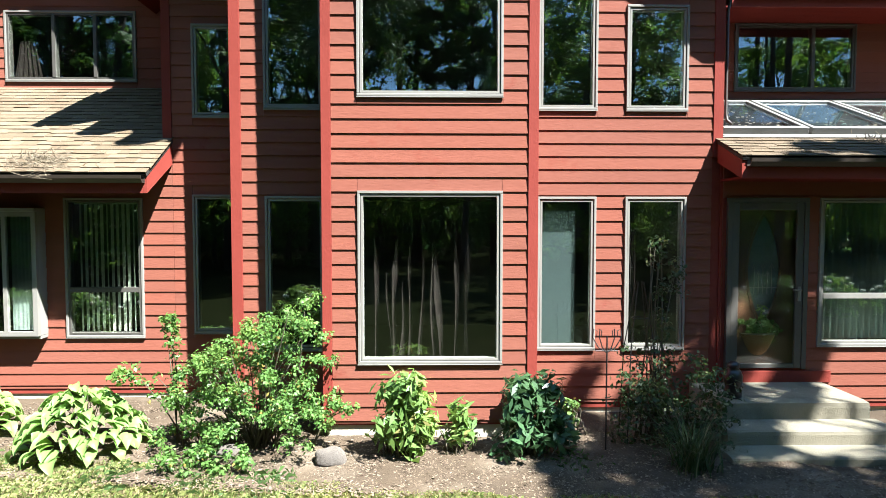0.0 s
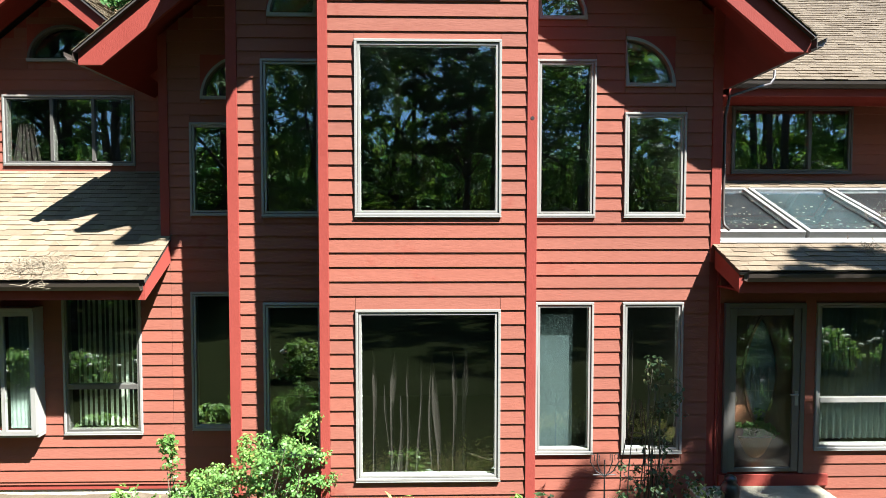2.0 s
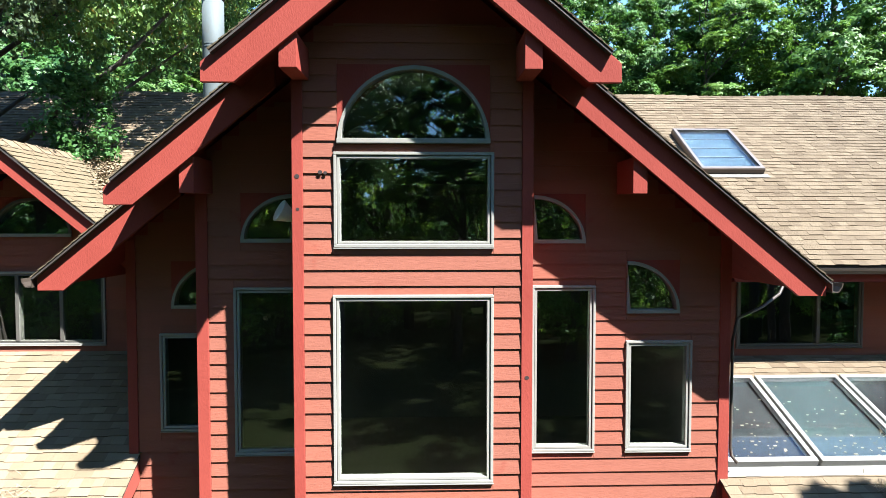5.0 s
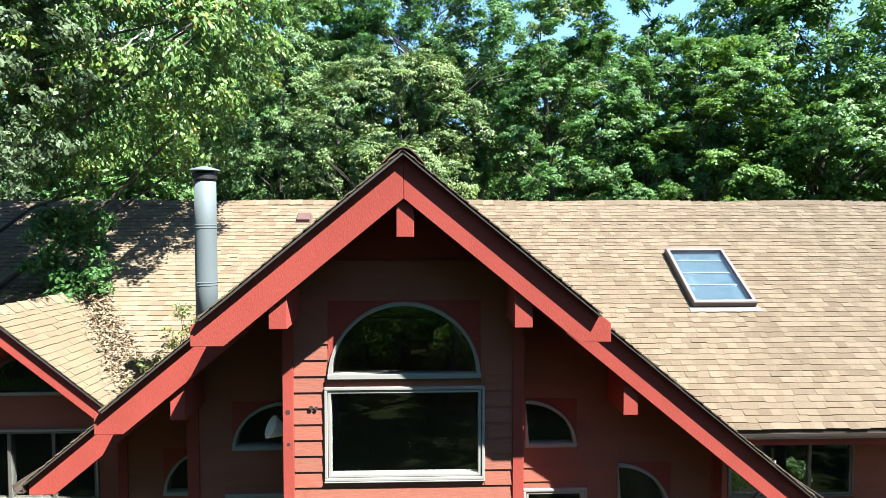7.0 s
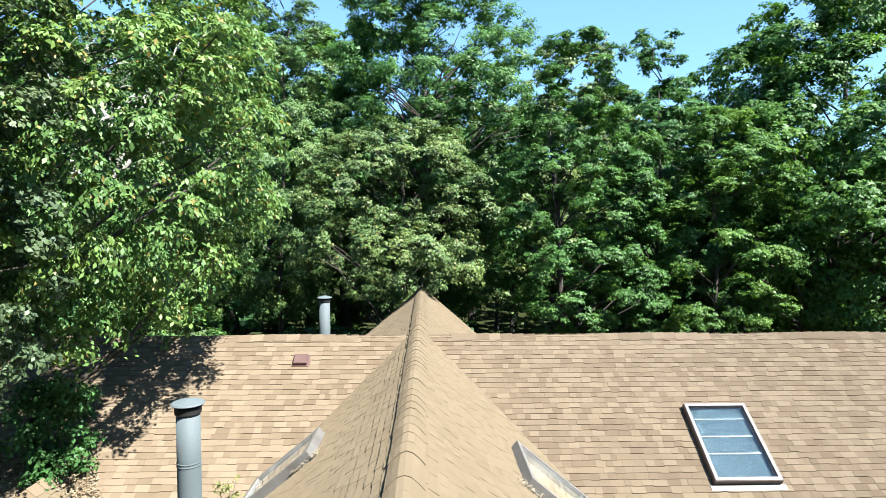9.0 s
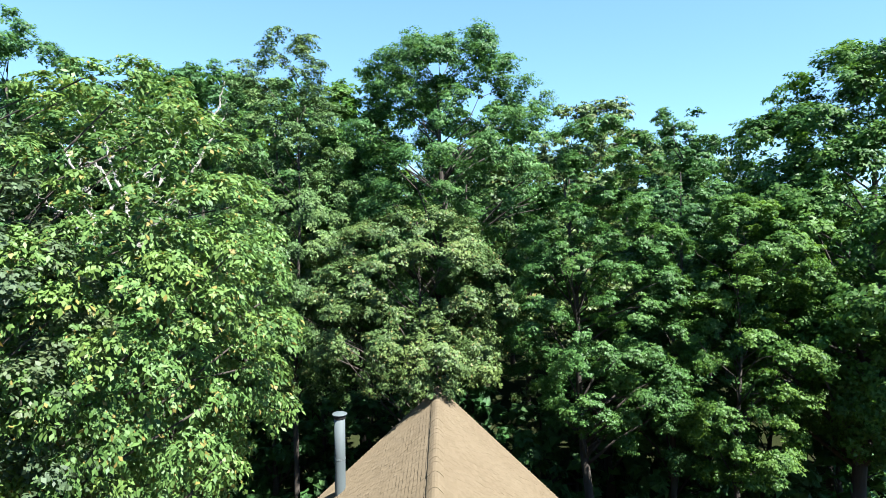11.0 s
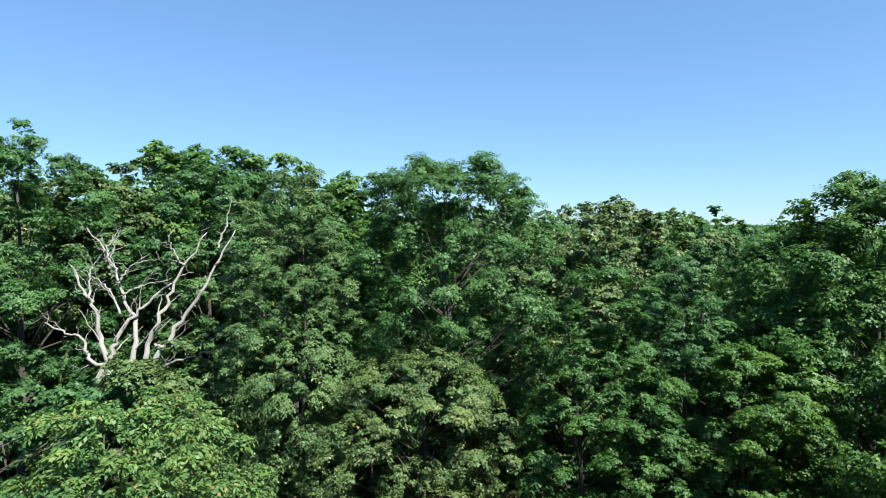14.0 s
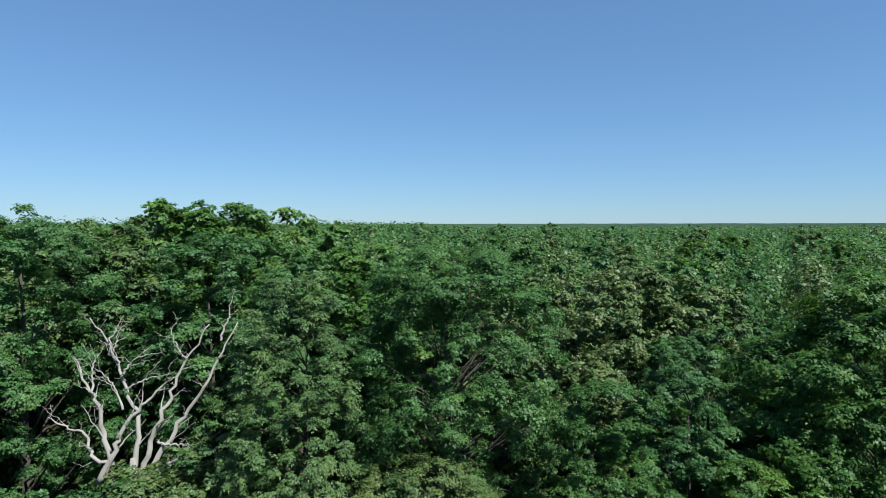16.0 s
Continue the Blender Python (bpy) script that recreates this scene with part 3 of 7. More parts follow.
arch_window((LARC[0] + LARC[1]) / 2, LARC[2], (LARC[1] - LARC[0]) / 2, LARC[3] - LARC[2] - 0.012, UP_Y, "low arched window under the small gable", 0, M_FRAME_DARK)
window(*RW, UP_Y, "wide two-light window in dark frames under the eave", (), (6.06,), M_FRAME_DARK, M_FRAME_DARK)
window(*RR, MID_Y - 0.02, "wide window with pale curtains above a low vent sash", (1.285,), (), M_FRAME, M_FRAME)

# a shallow box window that stands out from the wing wall
bx = thing("window_box", (-5.8, SIDE_Y, 0.66), "box window of white frames standing out from the wall", "window", "", "structure")
bm = bmesh.new()
X0, X1, Z0, Z1, YF = -6.42, -5.16, 0.70, 2.33, SIDE_Y - 0.22
for a, b, c, d in ((X0, X1, Z1 - 0.06, Z1), (X0, X1, Z0, Z0 + 0.06), (X0, X0 + 0.06, Z0 + 0.06, Z1 - 0.06), (X1 - 0.06, X1, Z0 + 0.06, Z1 - 0.06), (-5.60, -5.55, Z0 + 0.06, Z1 - 0.06)):
    box(bm, a, b, YF, YF + 0.05, c, d)
part("window_frame", bm, M_FRAME, bx)
part("side_cheek", boxed(X1 - 0.05, X1, YF + 0.05, SIDE_Y - 0.001, Z0, Z1, 0.003), M_FRAME, bx)
part("side_cheek", boxed(X0, X0 + 0.05, YF + 0.05, SIDE_Y - 0.001, Z0, Z1, 0.003), M_FRAME, bx)
part("seat_board", boxed(X0, X1, YF + 0.05, SIDE_Y + 0.1, Z0 - 0.045, Z0 - 0.004, 0.004), M_FRAME, bx)
part("head_board", boxed(X0, X1, YF - 0.02, SIDE_Y - 0.001, Z1 + 0.003, Z1 + 0.05, 0.004), M_FRAME, bx)
for a, b in ((X0 + 0.062, -5.602), (-5.548, X1 - 0.062)):
    bm = bmesh.new()
    box(bm, a, b, YF + 0.02, YF + 0.024, Z0 + 0.062, Z1 - 0.062)
    p = part("pane", bm, M_GLASS, bx)
    p.visible_shadow = False

# ---- the front door ----
door = thing("door_1", (4.15, MID_Y, 0.37), "varnished oak front door behind a grey storm door", "door", "", "structure")
bm = bmesh.new()
dx0, dx1, dz0, dz1, dy = DOOR[0], DOOR[1], DOOR[2], DOOR[3], MID_Y - 0.02
for a, b, c, d in ((dx0, dx0 + 0.055, dz0, dz1), (dx1 - 0.055, dx1, dz0, dz1), (dx0 + 0.055, dx1 - 0.055, dz1 - 0.06, dz1)):
    box(bm, a, b, dy - 0.05, dy + 0.12, c, d)
part("door_frame", bm, M_FRAME_DARK, door)
sx0, sx1, sz0, sz1 = dx0 + 0.058, dx1 - 0.058, dz0 + 0.01, dz1 - 0.063
bm = bmesh.new()
for a, b, c, d in ((sx0, sx0 + 0.09, sz0, sz1), (sx1 - 0.09, sx1, sz0, sz1), (sx0 + 0.09, sx1 - 0.09, sz1 - 0.09, sz1), (sx0 + 0.09, sx1 - 0.09, sz0, sz0 + 0.055)):
    box(bm, a, b, dy - 0.04, dy - 0.008, c, d)
bmesh.ops.bevel(bm, geom=bm.edges[:], offset=0.004, segments=1, affect="EDGES")
storm = part("storm_door", bm, M_FRAME_DARK, door, "grey aluminium storm door frame")
bm = bmesh.new()
box(bm, sx0 + 0.092, sx1 - 0.092, dy - 0.027, dy - 0.023, sz0 + 0.057, sz1 - 0.092)
part("pane", bm, M_SKYGLASS, storm).visible_shadow = False
bm = bmesh.new()
hx = sx1 - 0.045
tube(bm, [(hx, dy - 0.04, 1.36), (hx, dy - 0.085, 1.36), (hx - 0.02, dy - 0.09, 1.36), (hx - 0.10, dy - 0.09, 1.365)], [0.011, 0.011, 0.01, 0.008], 8)
box(bm, hx - 0.018, hx + 0.018, dy - 0.052, dy - 0.0405, 1.22, 1.40)
part("door_handle", bm, M_FRAME, storm, "pale lever handle on a back plate")
# wooden leaf with an oval light
oc, oh, ow = 1.60, 0.69, 0.205
bm = bmesh.new()
n = 36
lx0, lx1, lz0, lz1 = dx0 + 0.058, dx1 - 0.058, dz0 + 0.012, dz1 - 0.063
xc = (lx0 + lx1) / 2


def lens_outline(a, w, h):
    """A tall oval drawn to a point above and below."""
    return xc + w * math.copysign((1 - min(abs(math.sin(a)), 1.0) ** 1.8) ** 0.9, math.cos(a)), oc + h * math.sin(a)


el = [lens_outline(2 * math.pi * i / n, ow, oh) for i in range(n)]


def edge_point(a):
    dxx, dzz = math.cos(a), math.sin(a)
    s = min((lx1 - xc) / abs(dxx) if abs(dxx) > 1e-9 else 1e9, ((lz1 - oc) if dzz > 0 else (oc - lz0)) / abs(dzz) if abs(dzz) > 1e-9 else 1e9)
    return xc + s * dxx, oc + s * dzz


angs = [2 * math.pi * i / n for i in range(n)]
outer = [edge_point(math.atan2(oh * math.sin(a), ow * math.cos(a))) for a in angs]
for i in range(n):
    j = (i + 1) % n
    prism_y(bm, [outer[i], outer[j], el[j], el[i]], dy + 0.05, dy + 0.095)
for cx, cz in ((lx0, lz0), (lx1, lz0), (lx1, lz1), (lx0, lz1)):
    near = sorted(outer, key=lambda q: (q[0] - cx) ** 2 + (q[1] - cz) ** 2)[:2]
    tri = [(cx, cz), near[0], near[1]]
    area = (tri[1][0] - cx) * (tri[2][1] - cz) - (tri[2][0] - cx) * (tri[1][1] - cz)
    prism_y(bm, tri if area > 0 else tri[::-1], dy + 0.05, dy + 0.095)
leaf = part("door_leaf", bm, M_WOOD_DOOR, door, "varnished oak leaf with an oval light")
bm = bmesh.new()
for i in range(n):
    j = (i + 1) % n
    o2 = [lens_outline(angs[q], ow + 0.03, oh + 0.06) for q in (i, j)]
    prism_y(bm, [o2[0], o2[1], el[j], el[i]], dy + 0.034, dy + 0.0495)
part("oval_moulding", bm, M_WOOD_DOOR, leaf)
bm = bmesh.new()
prism_y(bm, [(xc + (p - xc) * 0.99, oc + (q - oc) * 0.99) for p, q in el], dy + 0.068, dy + 0.072)
part("oval_pane", bm, surface("frosted_oval_glass", (0.120, 0.140, 0.135), (0.085, 0.100, 0.095), 9, 0.25, 0, (1, 1, 1), 30, 0.4), leaf, "frosted oval light")
bm = bmesh.new()
for k in range(-2, 3):
    x = xc + k * 0.055
    h = 0.16 if k % 2 else 0.22
    tube(bm, [(x, dy + 0.062, oc - 0.30), (x, dy + 0.062, oc - 0.30 + h * 1.6)], [0.005, 0.005], 6)
    tube(bm, [(x - 0.027, dy + 0.062, oc - 0.30 + h * 1.6 - 0.03), (x, dy + 0.062, oc - 0.30 + h * 1.6 + 0.03), (x + 0.027, dy + 0.062, oc - 0.30 + h * 1.6 - 0.03)], [0.004] * 3, 5)
tube(bm, [(xc - 0.2, dy + 0.062, oc - 0.22), (xc + 0.2, dy + 0.062, oc - 0.22)], [0.005, 0.005], 6)
part("leaded_tracery", bm, M_FRAME, leaf, "pale leaded tracery")

# ---- ground ----
gm = bmesh.new()
bmesh.ops.create_grid(gm, x_segments=2, y_segments=2, size=6000)
for v in gm.verts:
    v.co.z = GROUND - 0.02
structure("ground", gm, M_GROUND, "dry mown lawn reaching into the woods, colour darkened as if shaded", "lawn")

# ---- roofs ----
def shingle_corners(o, u, v, n, length, rise, seed, keep=None, fit=None, tab=(0.10, 0.25), exposure=0.118):
    """Corner sets of overlapping tabs on a slope: o the lower corner, u along the eave, v up the slope."""
    rng = random.Random(seed)
    o, u, v, n = Vector(o), Vector(u).normalized(), Vector(v).normalized(), Vector(n).normalized()
    out = []
    row, t = 0, 0.0
    while t < rise - 0.01:
        s = -rng.uniform(0.0, 0.25)
        t1 = min(t + exposure + 0.03, rise)
        while s < length:
            w = rng.uniform(*tab)
            a, b = max(s, 0.0), min(s + w, length)
            s += w
            if b - a < 0.02:
                continue
            lift, drop, wob = rng.uniform(0.012, 0.022), rng.uniform(-0.012, 0.006), rng.uniform(-0.003, 0.003)
            g = 0.001
            c = [o + u * (a + g) + v * (t + drop), o + u * (b - g) + v * (t + drop + wob), o + u * (b - g) + v * t1, o + u * (a + g) + v * t1]
            c = c + [c[0] + n * lift, c[1] + n * lift, c[2] + n * 0.004, c[3] + n * 0.004]
            mid = (c[0] + c[2]) / 2
            if keep and not keep(mid):
                continue
            if fit:
                c = [fit(p) for p in c]
            out.append(c)
        row += 1
        t += exposure
    return out


def joined(name, corner_sets, material, parent, label=""):
    verts, faces = [], []
    for c in corner_sets:
        k = len(verts)
        verts += [tuple(p) for p in c]
        faces += [(k + 4, k + 5, k + 6, k + 7), (k, k + 1, k + 5, k + 4), (k + 1, k + 2, k + 6, k + 5), (k + 3, k, k + 4, k + 7)]
    me = bpy.data.meshes.new(name)
    me.from_pydata(verts, [], faces)
    return tagged(part_mesh(name, me, material, parent, label), kind="stuff")


def single(corner_sets, parent):
    for c in corner_sets:
        me = bpy.data.meshes.new("shingle")
        me.from_pydata([tuple(p) for p in c], [], [(4, 5, 6, 7), (0, 1, 5, 4), (1, 2, 6, 5), (3, 0, 4, 7)])
        part_mesh("shingle", me, M_SHINGLE_PIECE, parent)


def slab(bm, quad, n, thick):
    """A sheet under four corners (anticlockwise from above) of the given thickness."""
    n = Vector(n).normalized()
    hexa(bm, [tuple(Vector(p) - n * thick) for p in quad] + [tuple(p) for p in quad])


N_R, N_L = (K, 0, 1), (-K, 0, 1)
BACK_Y = 21.15


def prow(p):
    lim = BACK_Y - 0.42 * abs(p.x)
    return Vector((p.x, lim, p.z)) if p.y > lim else p


# tiers of the great gable: x from, x to, front edge
TIER_R = ((0.0, 1.74, 5.86), (1.74, EAVE_X, 6.65))
TIER_L = ((0.0, 1.76, 5.86), (1.76, 3.03, 6.64), (3.03, EAVE_X, 7.39))

deck = bmesh.new()
for side, tiers, n in ((1, TIER_R, N_R), (-1, TIER_L, N_L)):
    for a, b, y in tiers:
        za, zb = gable_z(a) - 0.012, gable_z(b) - 0.012
        ya, yb = BACK_Y - 0.42 * a, BACK_Y - 0.42 * b
        q = [(side * a, y, za), (side * b, y, zb), (side * b, yb, zb), (side * a, ya, za)]
        slab(deck, q if side > 0 else q[::-1], n, 0.018)
gable_roof = structure("roof_gable", deck, M_EDGE, "steep tan-shingled roof of the great gable", "roof")

sets = []
LEN = math.sqrt(1 + K * K)


def above_main(p):
    return p.z > main_z(p.y) - 0.12


for side, tiers, n in ((1, TIER_R, N_R), (-1, TIER_L, N_L)):
    for i, (a, b, y) in enumerate(tiers):
        o = (side * b, y - 0.008, gable_z(b)) if side > 0 else (side * b, BACK_Y, gable_z(b))
        u = (0, 1, 0) if side > 0 else (0, -1, 0)
        sets += shingle_corners(o, u, (-side, 0, K), n, BACK_Y - y + 0.008, (b - a) * LEN, 11 + i + (20 if side > 0 else 0), above_main, prow)
joined("shingle_field", sets, M_SHINGLE_WORN, gable_roof)

# soffit boards under the overhang
sof = bmesh.new()
for side, tiers, n in ((1, TIER_R, N_R), (-1, TIER_L, N_L)):
    for a, b, y in tiers:
        za, zb = gable_z(a) - 0.12, gable_z(b) - 0.12
        q = [(side * a, y + 0.09, za), (side * b, y + 0.09, zb), (side * b, 10.4, zb), (side * a, 10.4, za)]
        slab(sof, q if side > 0 else q[::-1], n, 0.02)
part("soffit", sof, M_SOFFIT, gable_roof, "red-stained board soffit, red deepened for the shade")


def rake_board(parent, x0, z0, x1, z1, y, depth=0.315, thick=0.045, plumb=None):
    """A sloping fascia from (x0, z0) down to (x1, z1), which give its upper edge, with plumb-cut upper end."""
    d = depth / math.cos(math.atan2(abs(z0 - z1), abs(x1 - x0)))
    bm = bmesh.new()
    dx = (x1 - x0) / abs(x1 - x0)
    heel = 0.17
    poly = [(x0, z0), (x0, z0 - d), (x1 - dx * (d - heel) / K, z1 - heel), (x1, z1 - heel), (x1, z1)]
    if dx < 0:
        poly = poly[::-1]
    prism_y(bm, poly, y, y + thick)
    bmesh.ops.bevel(bm, geom=bm.edges[:], offset=0.004, segments=1, affect="EDGES")
    return part("rake_board", bm, M_TRIM_RED, parent, "red-stained rake board")


TOP = 0.006
for side, tiers in ((1, TIER_R), (-1, TIER_L)):
    for a, b, y in tiers:
        over = 0.10 if b < EAVE_X - 0.1 else -0.02
        x0 = max(a - 0.35, 0.0) if a else 0.0015
        rake_board(gable_roof, side * x0, gable_z(x0) - TOP, side * (b + over), gable_z(b + over) - TOP, y + 0.065)


def lookout(parent, xc, y, ztop, zbot, back, w=0.155):
    bm = boxed(xc - w / 2, xc + w / 2, y, back, zbot, ztop, 0.006)
    for v in bm.verts:
        if v.co.y > y + 0.3 and v.co.z < (ztop + zbot) / 2:
            v.co.z += 0.02
    part("lookout_beam", bm, M_TRIM_RED, parent, "short red beam end under the rake")


lookout(gable_roof, 0.012, 5.965, 8.73, 8.34, BAY_Y - 0.03)
for x in (1.065, -1.11):
    lookout(gable_roof, x, 5.965, gable_z(x) - 0.34, 7.53, BAY_Y - 0.03, 0.16)
for x, y, back in ((2.32, 6.755, MID_Y - 0.03), (-2.32, 6.755, MID_Y - 0.03)):
    lookout(gable_roof, x, y, gable_z(x) - 0.34, 6.47, back, 0.15)

# ridge caps: bent shingles that stand off the slopes a little
def bent_cap(bm, y0, y1, z0, z1, half, thick, drops):
    xs = [half * k / 3 for k in range(-3, 4)]
    for a, b in zip(range(6), range(1, 7)):
        q = [(xs[a], y0, z0 - drops[abs(a - 3)]), (xs[b], y0, z0 - drops[abs(b - 3)]), (xs[b], y1, z1 - drops[abs(b - 3)]), (xs[a], y1, z1 - drops[abs(a - 3)])]
        slab(bm, q, ((xs[a] + xs[b]) * K / half * 0.8, 0, 1), thick)


cap = bmesh.new()
rng = random.Random(5)
CAP_DROPS = (0.0, 0.020, 0.072, 0.138)
y = 6.15
while y < BACK_Y - 0.3:
    z = RIDGE + 0.034 + rng.uniform(-0.004, 0.005)
    bent_cap(cap, y, y + 0.30, z + 0.008, z, 0.178 + rng.uniform(-0.004, 0.004), 0.011, CAP_DROPS)
    y += 0.262 + rng.uniform(-0.01, 0.01)
part("ridge_cap", cap, M_SHINGLE_WORN, gable_roof)
cap = bmesh.new()
bent_cap(cap, 5.845, 6.36, RIDGE + 0.034, RIDGE + 0.047, 0.183, 0.012, CAP_DROPS)
part("ridge_end_cap", cap, M_SHINGLE_WORN, gable_roof, "lifted end shingle of the ridge")

# side skylights of the great gable
for side, y0, y1 in ((1, 8.80, 10.1), (-1, 9.75, 10.75)):
    sk = thing("gable_skylight", (side * 1.9, (y0 + y1) / 2, gable_z(1.9)), "raised skylight in weathered grey flashing on the steep roof", "skylight", "gable skylights")
    n = Vector((side * K, 0, 1)).normalized()
    v = Vector((side, 0, -K)).normalized()
    o = Vector((side * 1.42, 0, gable_z(1.42)))
    L = 1.36 if side > 0 else 1.30
    bm = bmesh.new()
    for a, b, c, d in ((0, L, 0, 0.07), (0, L, y1 - y0 - 0.07, y1 - y0), (0, 0.07, 0.07, y1 - y0 - 0.07), (L - 0.07, L, 0.07, y1 - y0 - 0.07)):
        q = [o + v * a + Vector((0, y0 + c, 0)), o + v * b + Vector((0, y0 + c, 0)), o + v * b + Vector((0, y0 + d, 0)), o + v * a + Vector((0, y0 + d, 0))]
        q = q if side > 0 else q[::-1]
        hexa(bm, [tuple(p) for p in q] + [tuple(p + n * 0.15) for p in q])
    part("curb", bm, M_FLASH, sk)
    bm = bmesh.new()
    q = [o + v * 0.07 + Vector((0, y0 + 0.07, 0)), o + v * (L - 0.07) + Vector((0, y0 + 0.07, 0)), o + v * (L - 0.07) + Vector((0, y1 - 0.07, 0)), o + v * 0.07 + Vector((0, y1 - 0.07, 0))]
    q = q if side > 0 else q[::-1]
    hexa(bm, [tuple(p + n * 0.11) for p in q] + [tuple(p + n * 0.118) for p in q])
    part("pane", bm, M_SKYGLASS, sk).visible_shadow = False
    bm = bmesh.new()
    rr = random.Random(side + 9)
    for k in range(90):
        p = o + v * rr.uniform(-0.12, 0.35) + Vector((0, y0 - 0.05 + abs(rr.gauss(0, 0.09)), 0)) + n * rr.uniform(0.02, 0.06)
        d = Vector((rr.uniform(-1, 1), rr.uniform(-1, 1), rr.uniform(-0.4, 0.4))) * 0.05
        tube(bm, [p - d, p + d], [0.005, 0.003], 4)
    tagged(part("debris", bm, M_TWIG, sk, "dry leaf litter caught against the curb"), kind="stuff")

# ---- main roof ----
n_f, n_b = (0, -MK, 1), (0, MK, 1)
md = bmesh.new()


def valley_y(x):
    """Where the main slope comes out from under the cross gables."""
    top = max(gable_z(x) if abs(x) < EAVE_X else 0, DORM_Z - K * abs(x - DORM_X) if abs(x - DORM_X) < 2.22 else 0)
    return min(max(ME_Y, MR_Y - (MR_Z - top) / MK - 0.25), MR_Y - 0.05)


cuts = sorted({WING_L, WING_R, -EAVE_X, EAVE_X, DORM_X - 2.22, DORM_X, 0.0, *(-8 + 0.25 * k for k in range(51))})
for a, b in zip(cuts, cuts[1:]):
    ya, yb = valley_y(a + 1e-4), valley_y(b - 1e-4)
    slab(md, [(a, ya, main_z(ya) - 0.012), (b, yb, main_z(yb) - 0.012), (b, MR_Y, MR_Z - 0.012), (a, MR_Y, MR_Z - 0.012)], n_f, 0.04)
slab(md, [(WING_L, MR_Y, MR_Z - 0.013), (WING_R, MR_Y, MR_Z - 0.013), (WING_R, 18.3, main_z(18.3) - 0.012), (WING_L, 18.3, main_z(18.3) - 0.012)], n_b, 0.04)
main_roof = structure("roof_main", md, M_EDGE, "long tan-shingled main roof of the house", "roof")
MLEN = math.sqrt(1 + MK * MK) * (MR_Y - ME_Y)


def outside_gable(p):
    return p.z > gable_z(p.x) - 0.15 and (p.z > DORM_Z - K * abs(p.x - DORM_X) - 0.15)


sets = shingle_corners((WING_L, ME_Y - 0.01, main_z(ME_Y)), (1, 0, 0), (0, 1, MK), n_f, WING_R - WING_L, MLEN, 3, outside_gable)
joined("shingle_field", sets, M_SHINGLE, main_roof)
sets = shingle_corners((WING_R, 18.3, main_z(18.3)), (-1, 0, 0), (0, -1, MK), n_b, WING_R - WING_L, MLEN, 4, outside_gable, None, (0.3, 0.5))
joined("shingle_field", sets, M_SHINGLE, main_roof)
cap = bmesh.new()
x = WING_L
while x < WING_R:
    ln = rng.uniform(0.29, 0.31)
    z = MR_Z + 0.022 + 0.012 * math.sin(x * 1.7)
    if abs(x) > 0.45:
        for s in (-1, 1):
            q = [(x, MR_Y, z), (x, MR_Y + s * 0.15, z - 0.15 * MK), (x + ln, MR_Y + s * 0.15, z + 0.012 - 0.15 * MK), (x + ln, MR_Y, z + 0.012)]
            slab(cap, q if s < 0 else q[::-1], (0, s * MK, 1), 0.012)
    x += 0.24
part("ridge_cap", cap, M_SHINGLE, main_roof)
bm = bmesh.new()
box(bm, 4.40, WING_R, ME_Y + 0.02, ME_Y + 0.045, main_z(ME_Y) - 0.23, main_z(ME_Y) - 0.06)
part("fascia", bm, M_TRIM_RED, main_roof)
bm = bmesh.new()
box(bm, 3.575, WING_R, ME_Y + 0.05, UP_Y - 0.002, main_z(ME_Y) - 0.23, main_z(ME_Y) - 0.205)
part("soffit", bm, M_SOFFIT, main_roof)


def gutter(name, p0, p1, w=0.11, h=0.09, label="brown metal gutter hung along the eave", out=(0, -1, 0)):
    """An open trough along a straight eave."""
    g = thing(name, p0, label, "gutter", "gutters")
    p0, p1, out = Vector(p0), Vector(p1), Vector(out)
    up = Vector((0, 0, 1))
    prof = [(0, 0), (0, -h), (w * 0.6, -h), (w * 0.92, -h * 0.45), (w, 0), (w - 0.012, 0), (w * 0.85, -h * 0.4), (w * 0.57, -h + 0.008), (0.008, -h + 0.008), (0.008, 0)]
    bm = bmesh.new()
    a = [bm.verts.new(p0 + out * i + up * j) for i, j in prof]
    b = [bm.verts.new(p1 + out * i + up * j) for i, j in prof]
    m = len(prof)
    for k in range(m):
        bm.faces.new((a[k], a[(k + 1) % m], b[(k + 1) % m], b[k]))
    bm.faces.new(a[::-1])
    bm.faces.new(b)
    bmesh.ops.recalc_face_normals(bm, faces=bm.faces[:])
    part("trough", bm, M_GUTTER, g)
    return g


gutter("gutter", (4.44, ME_Y + 0.018, main_z(ME_Y) - 0.03), (WING_R, ME_Y + 0.018, main_z(ME_Y) - 0.03))

# roof window in the main slope
sw = thing("roof_skylight", (5.36, 11.3, 7.4), "fixed roof skylight in a bronze frame showing a blind", "skylight")
vv, nn = Vector((0, 1, MK)).normalized(), Vector((0, -MK, 1)).normalized()
so = Vector((4.80, 10.78, main_z(10.78)))
SL, SW = 1.53, 1.12


def on_slope(a, t, h, o=so):
    return o + Vector((a, 0, 0)) + vv * t + nn * h


def slope_box(bm, a, b, t0, t1, h0, h1, o=so):
    hexa(bm, [tuple(on_slope(x, t, h, o)) for h in (h0, h1) for x, t in ((a, t0), (b, t0), (b, t1), (a, t1))])


M_BRONZE = surface("bronze_skylight_frame", (0.095, 0.069, 0.055), (0.071, 0.050, 0.040), 4, 0.45, 0.3, (1, 1, 1), 40, 0.08)
bm = bmesh.new()
for a, b, c, d in ((0, SW, 0, 0.07), (0, SW, SL - 0.07, SL), (0, 0.07, 0.07, SL - 0.07), (SW - 0.07, SW, 0.07, SL - 0.07)):
    slope_box(bm, a, b, c, d, 0.0, 0.13)
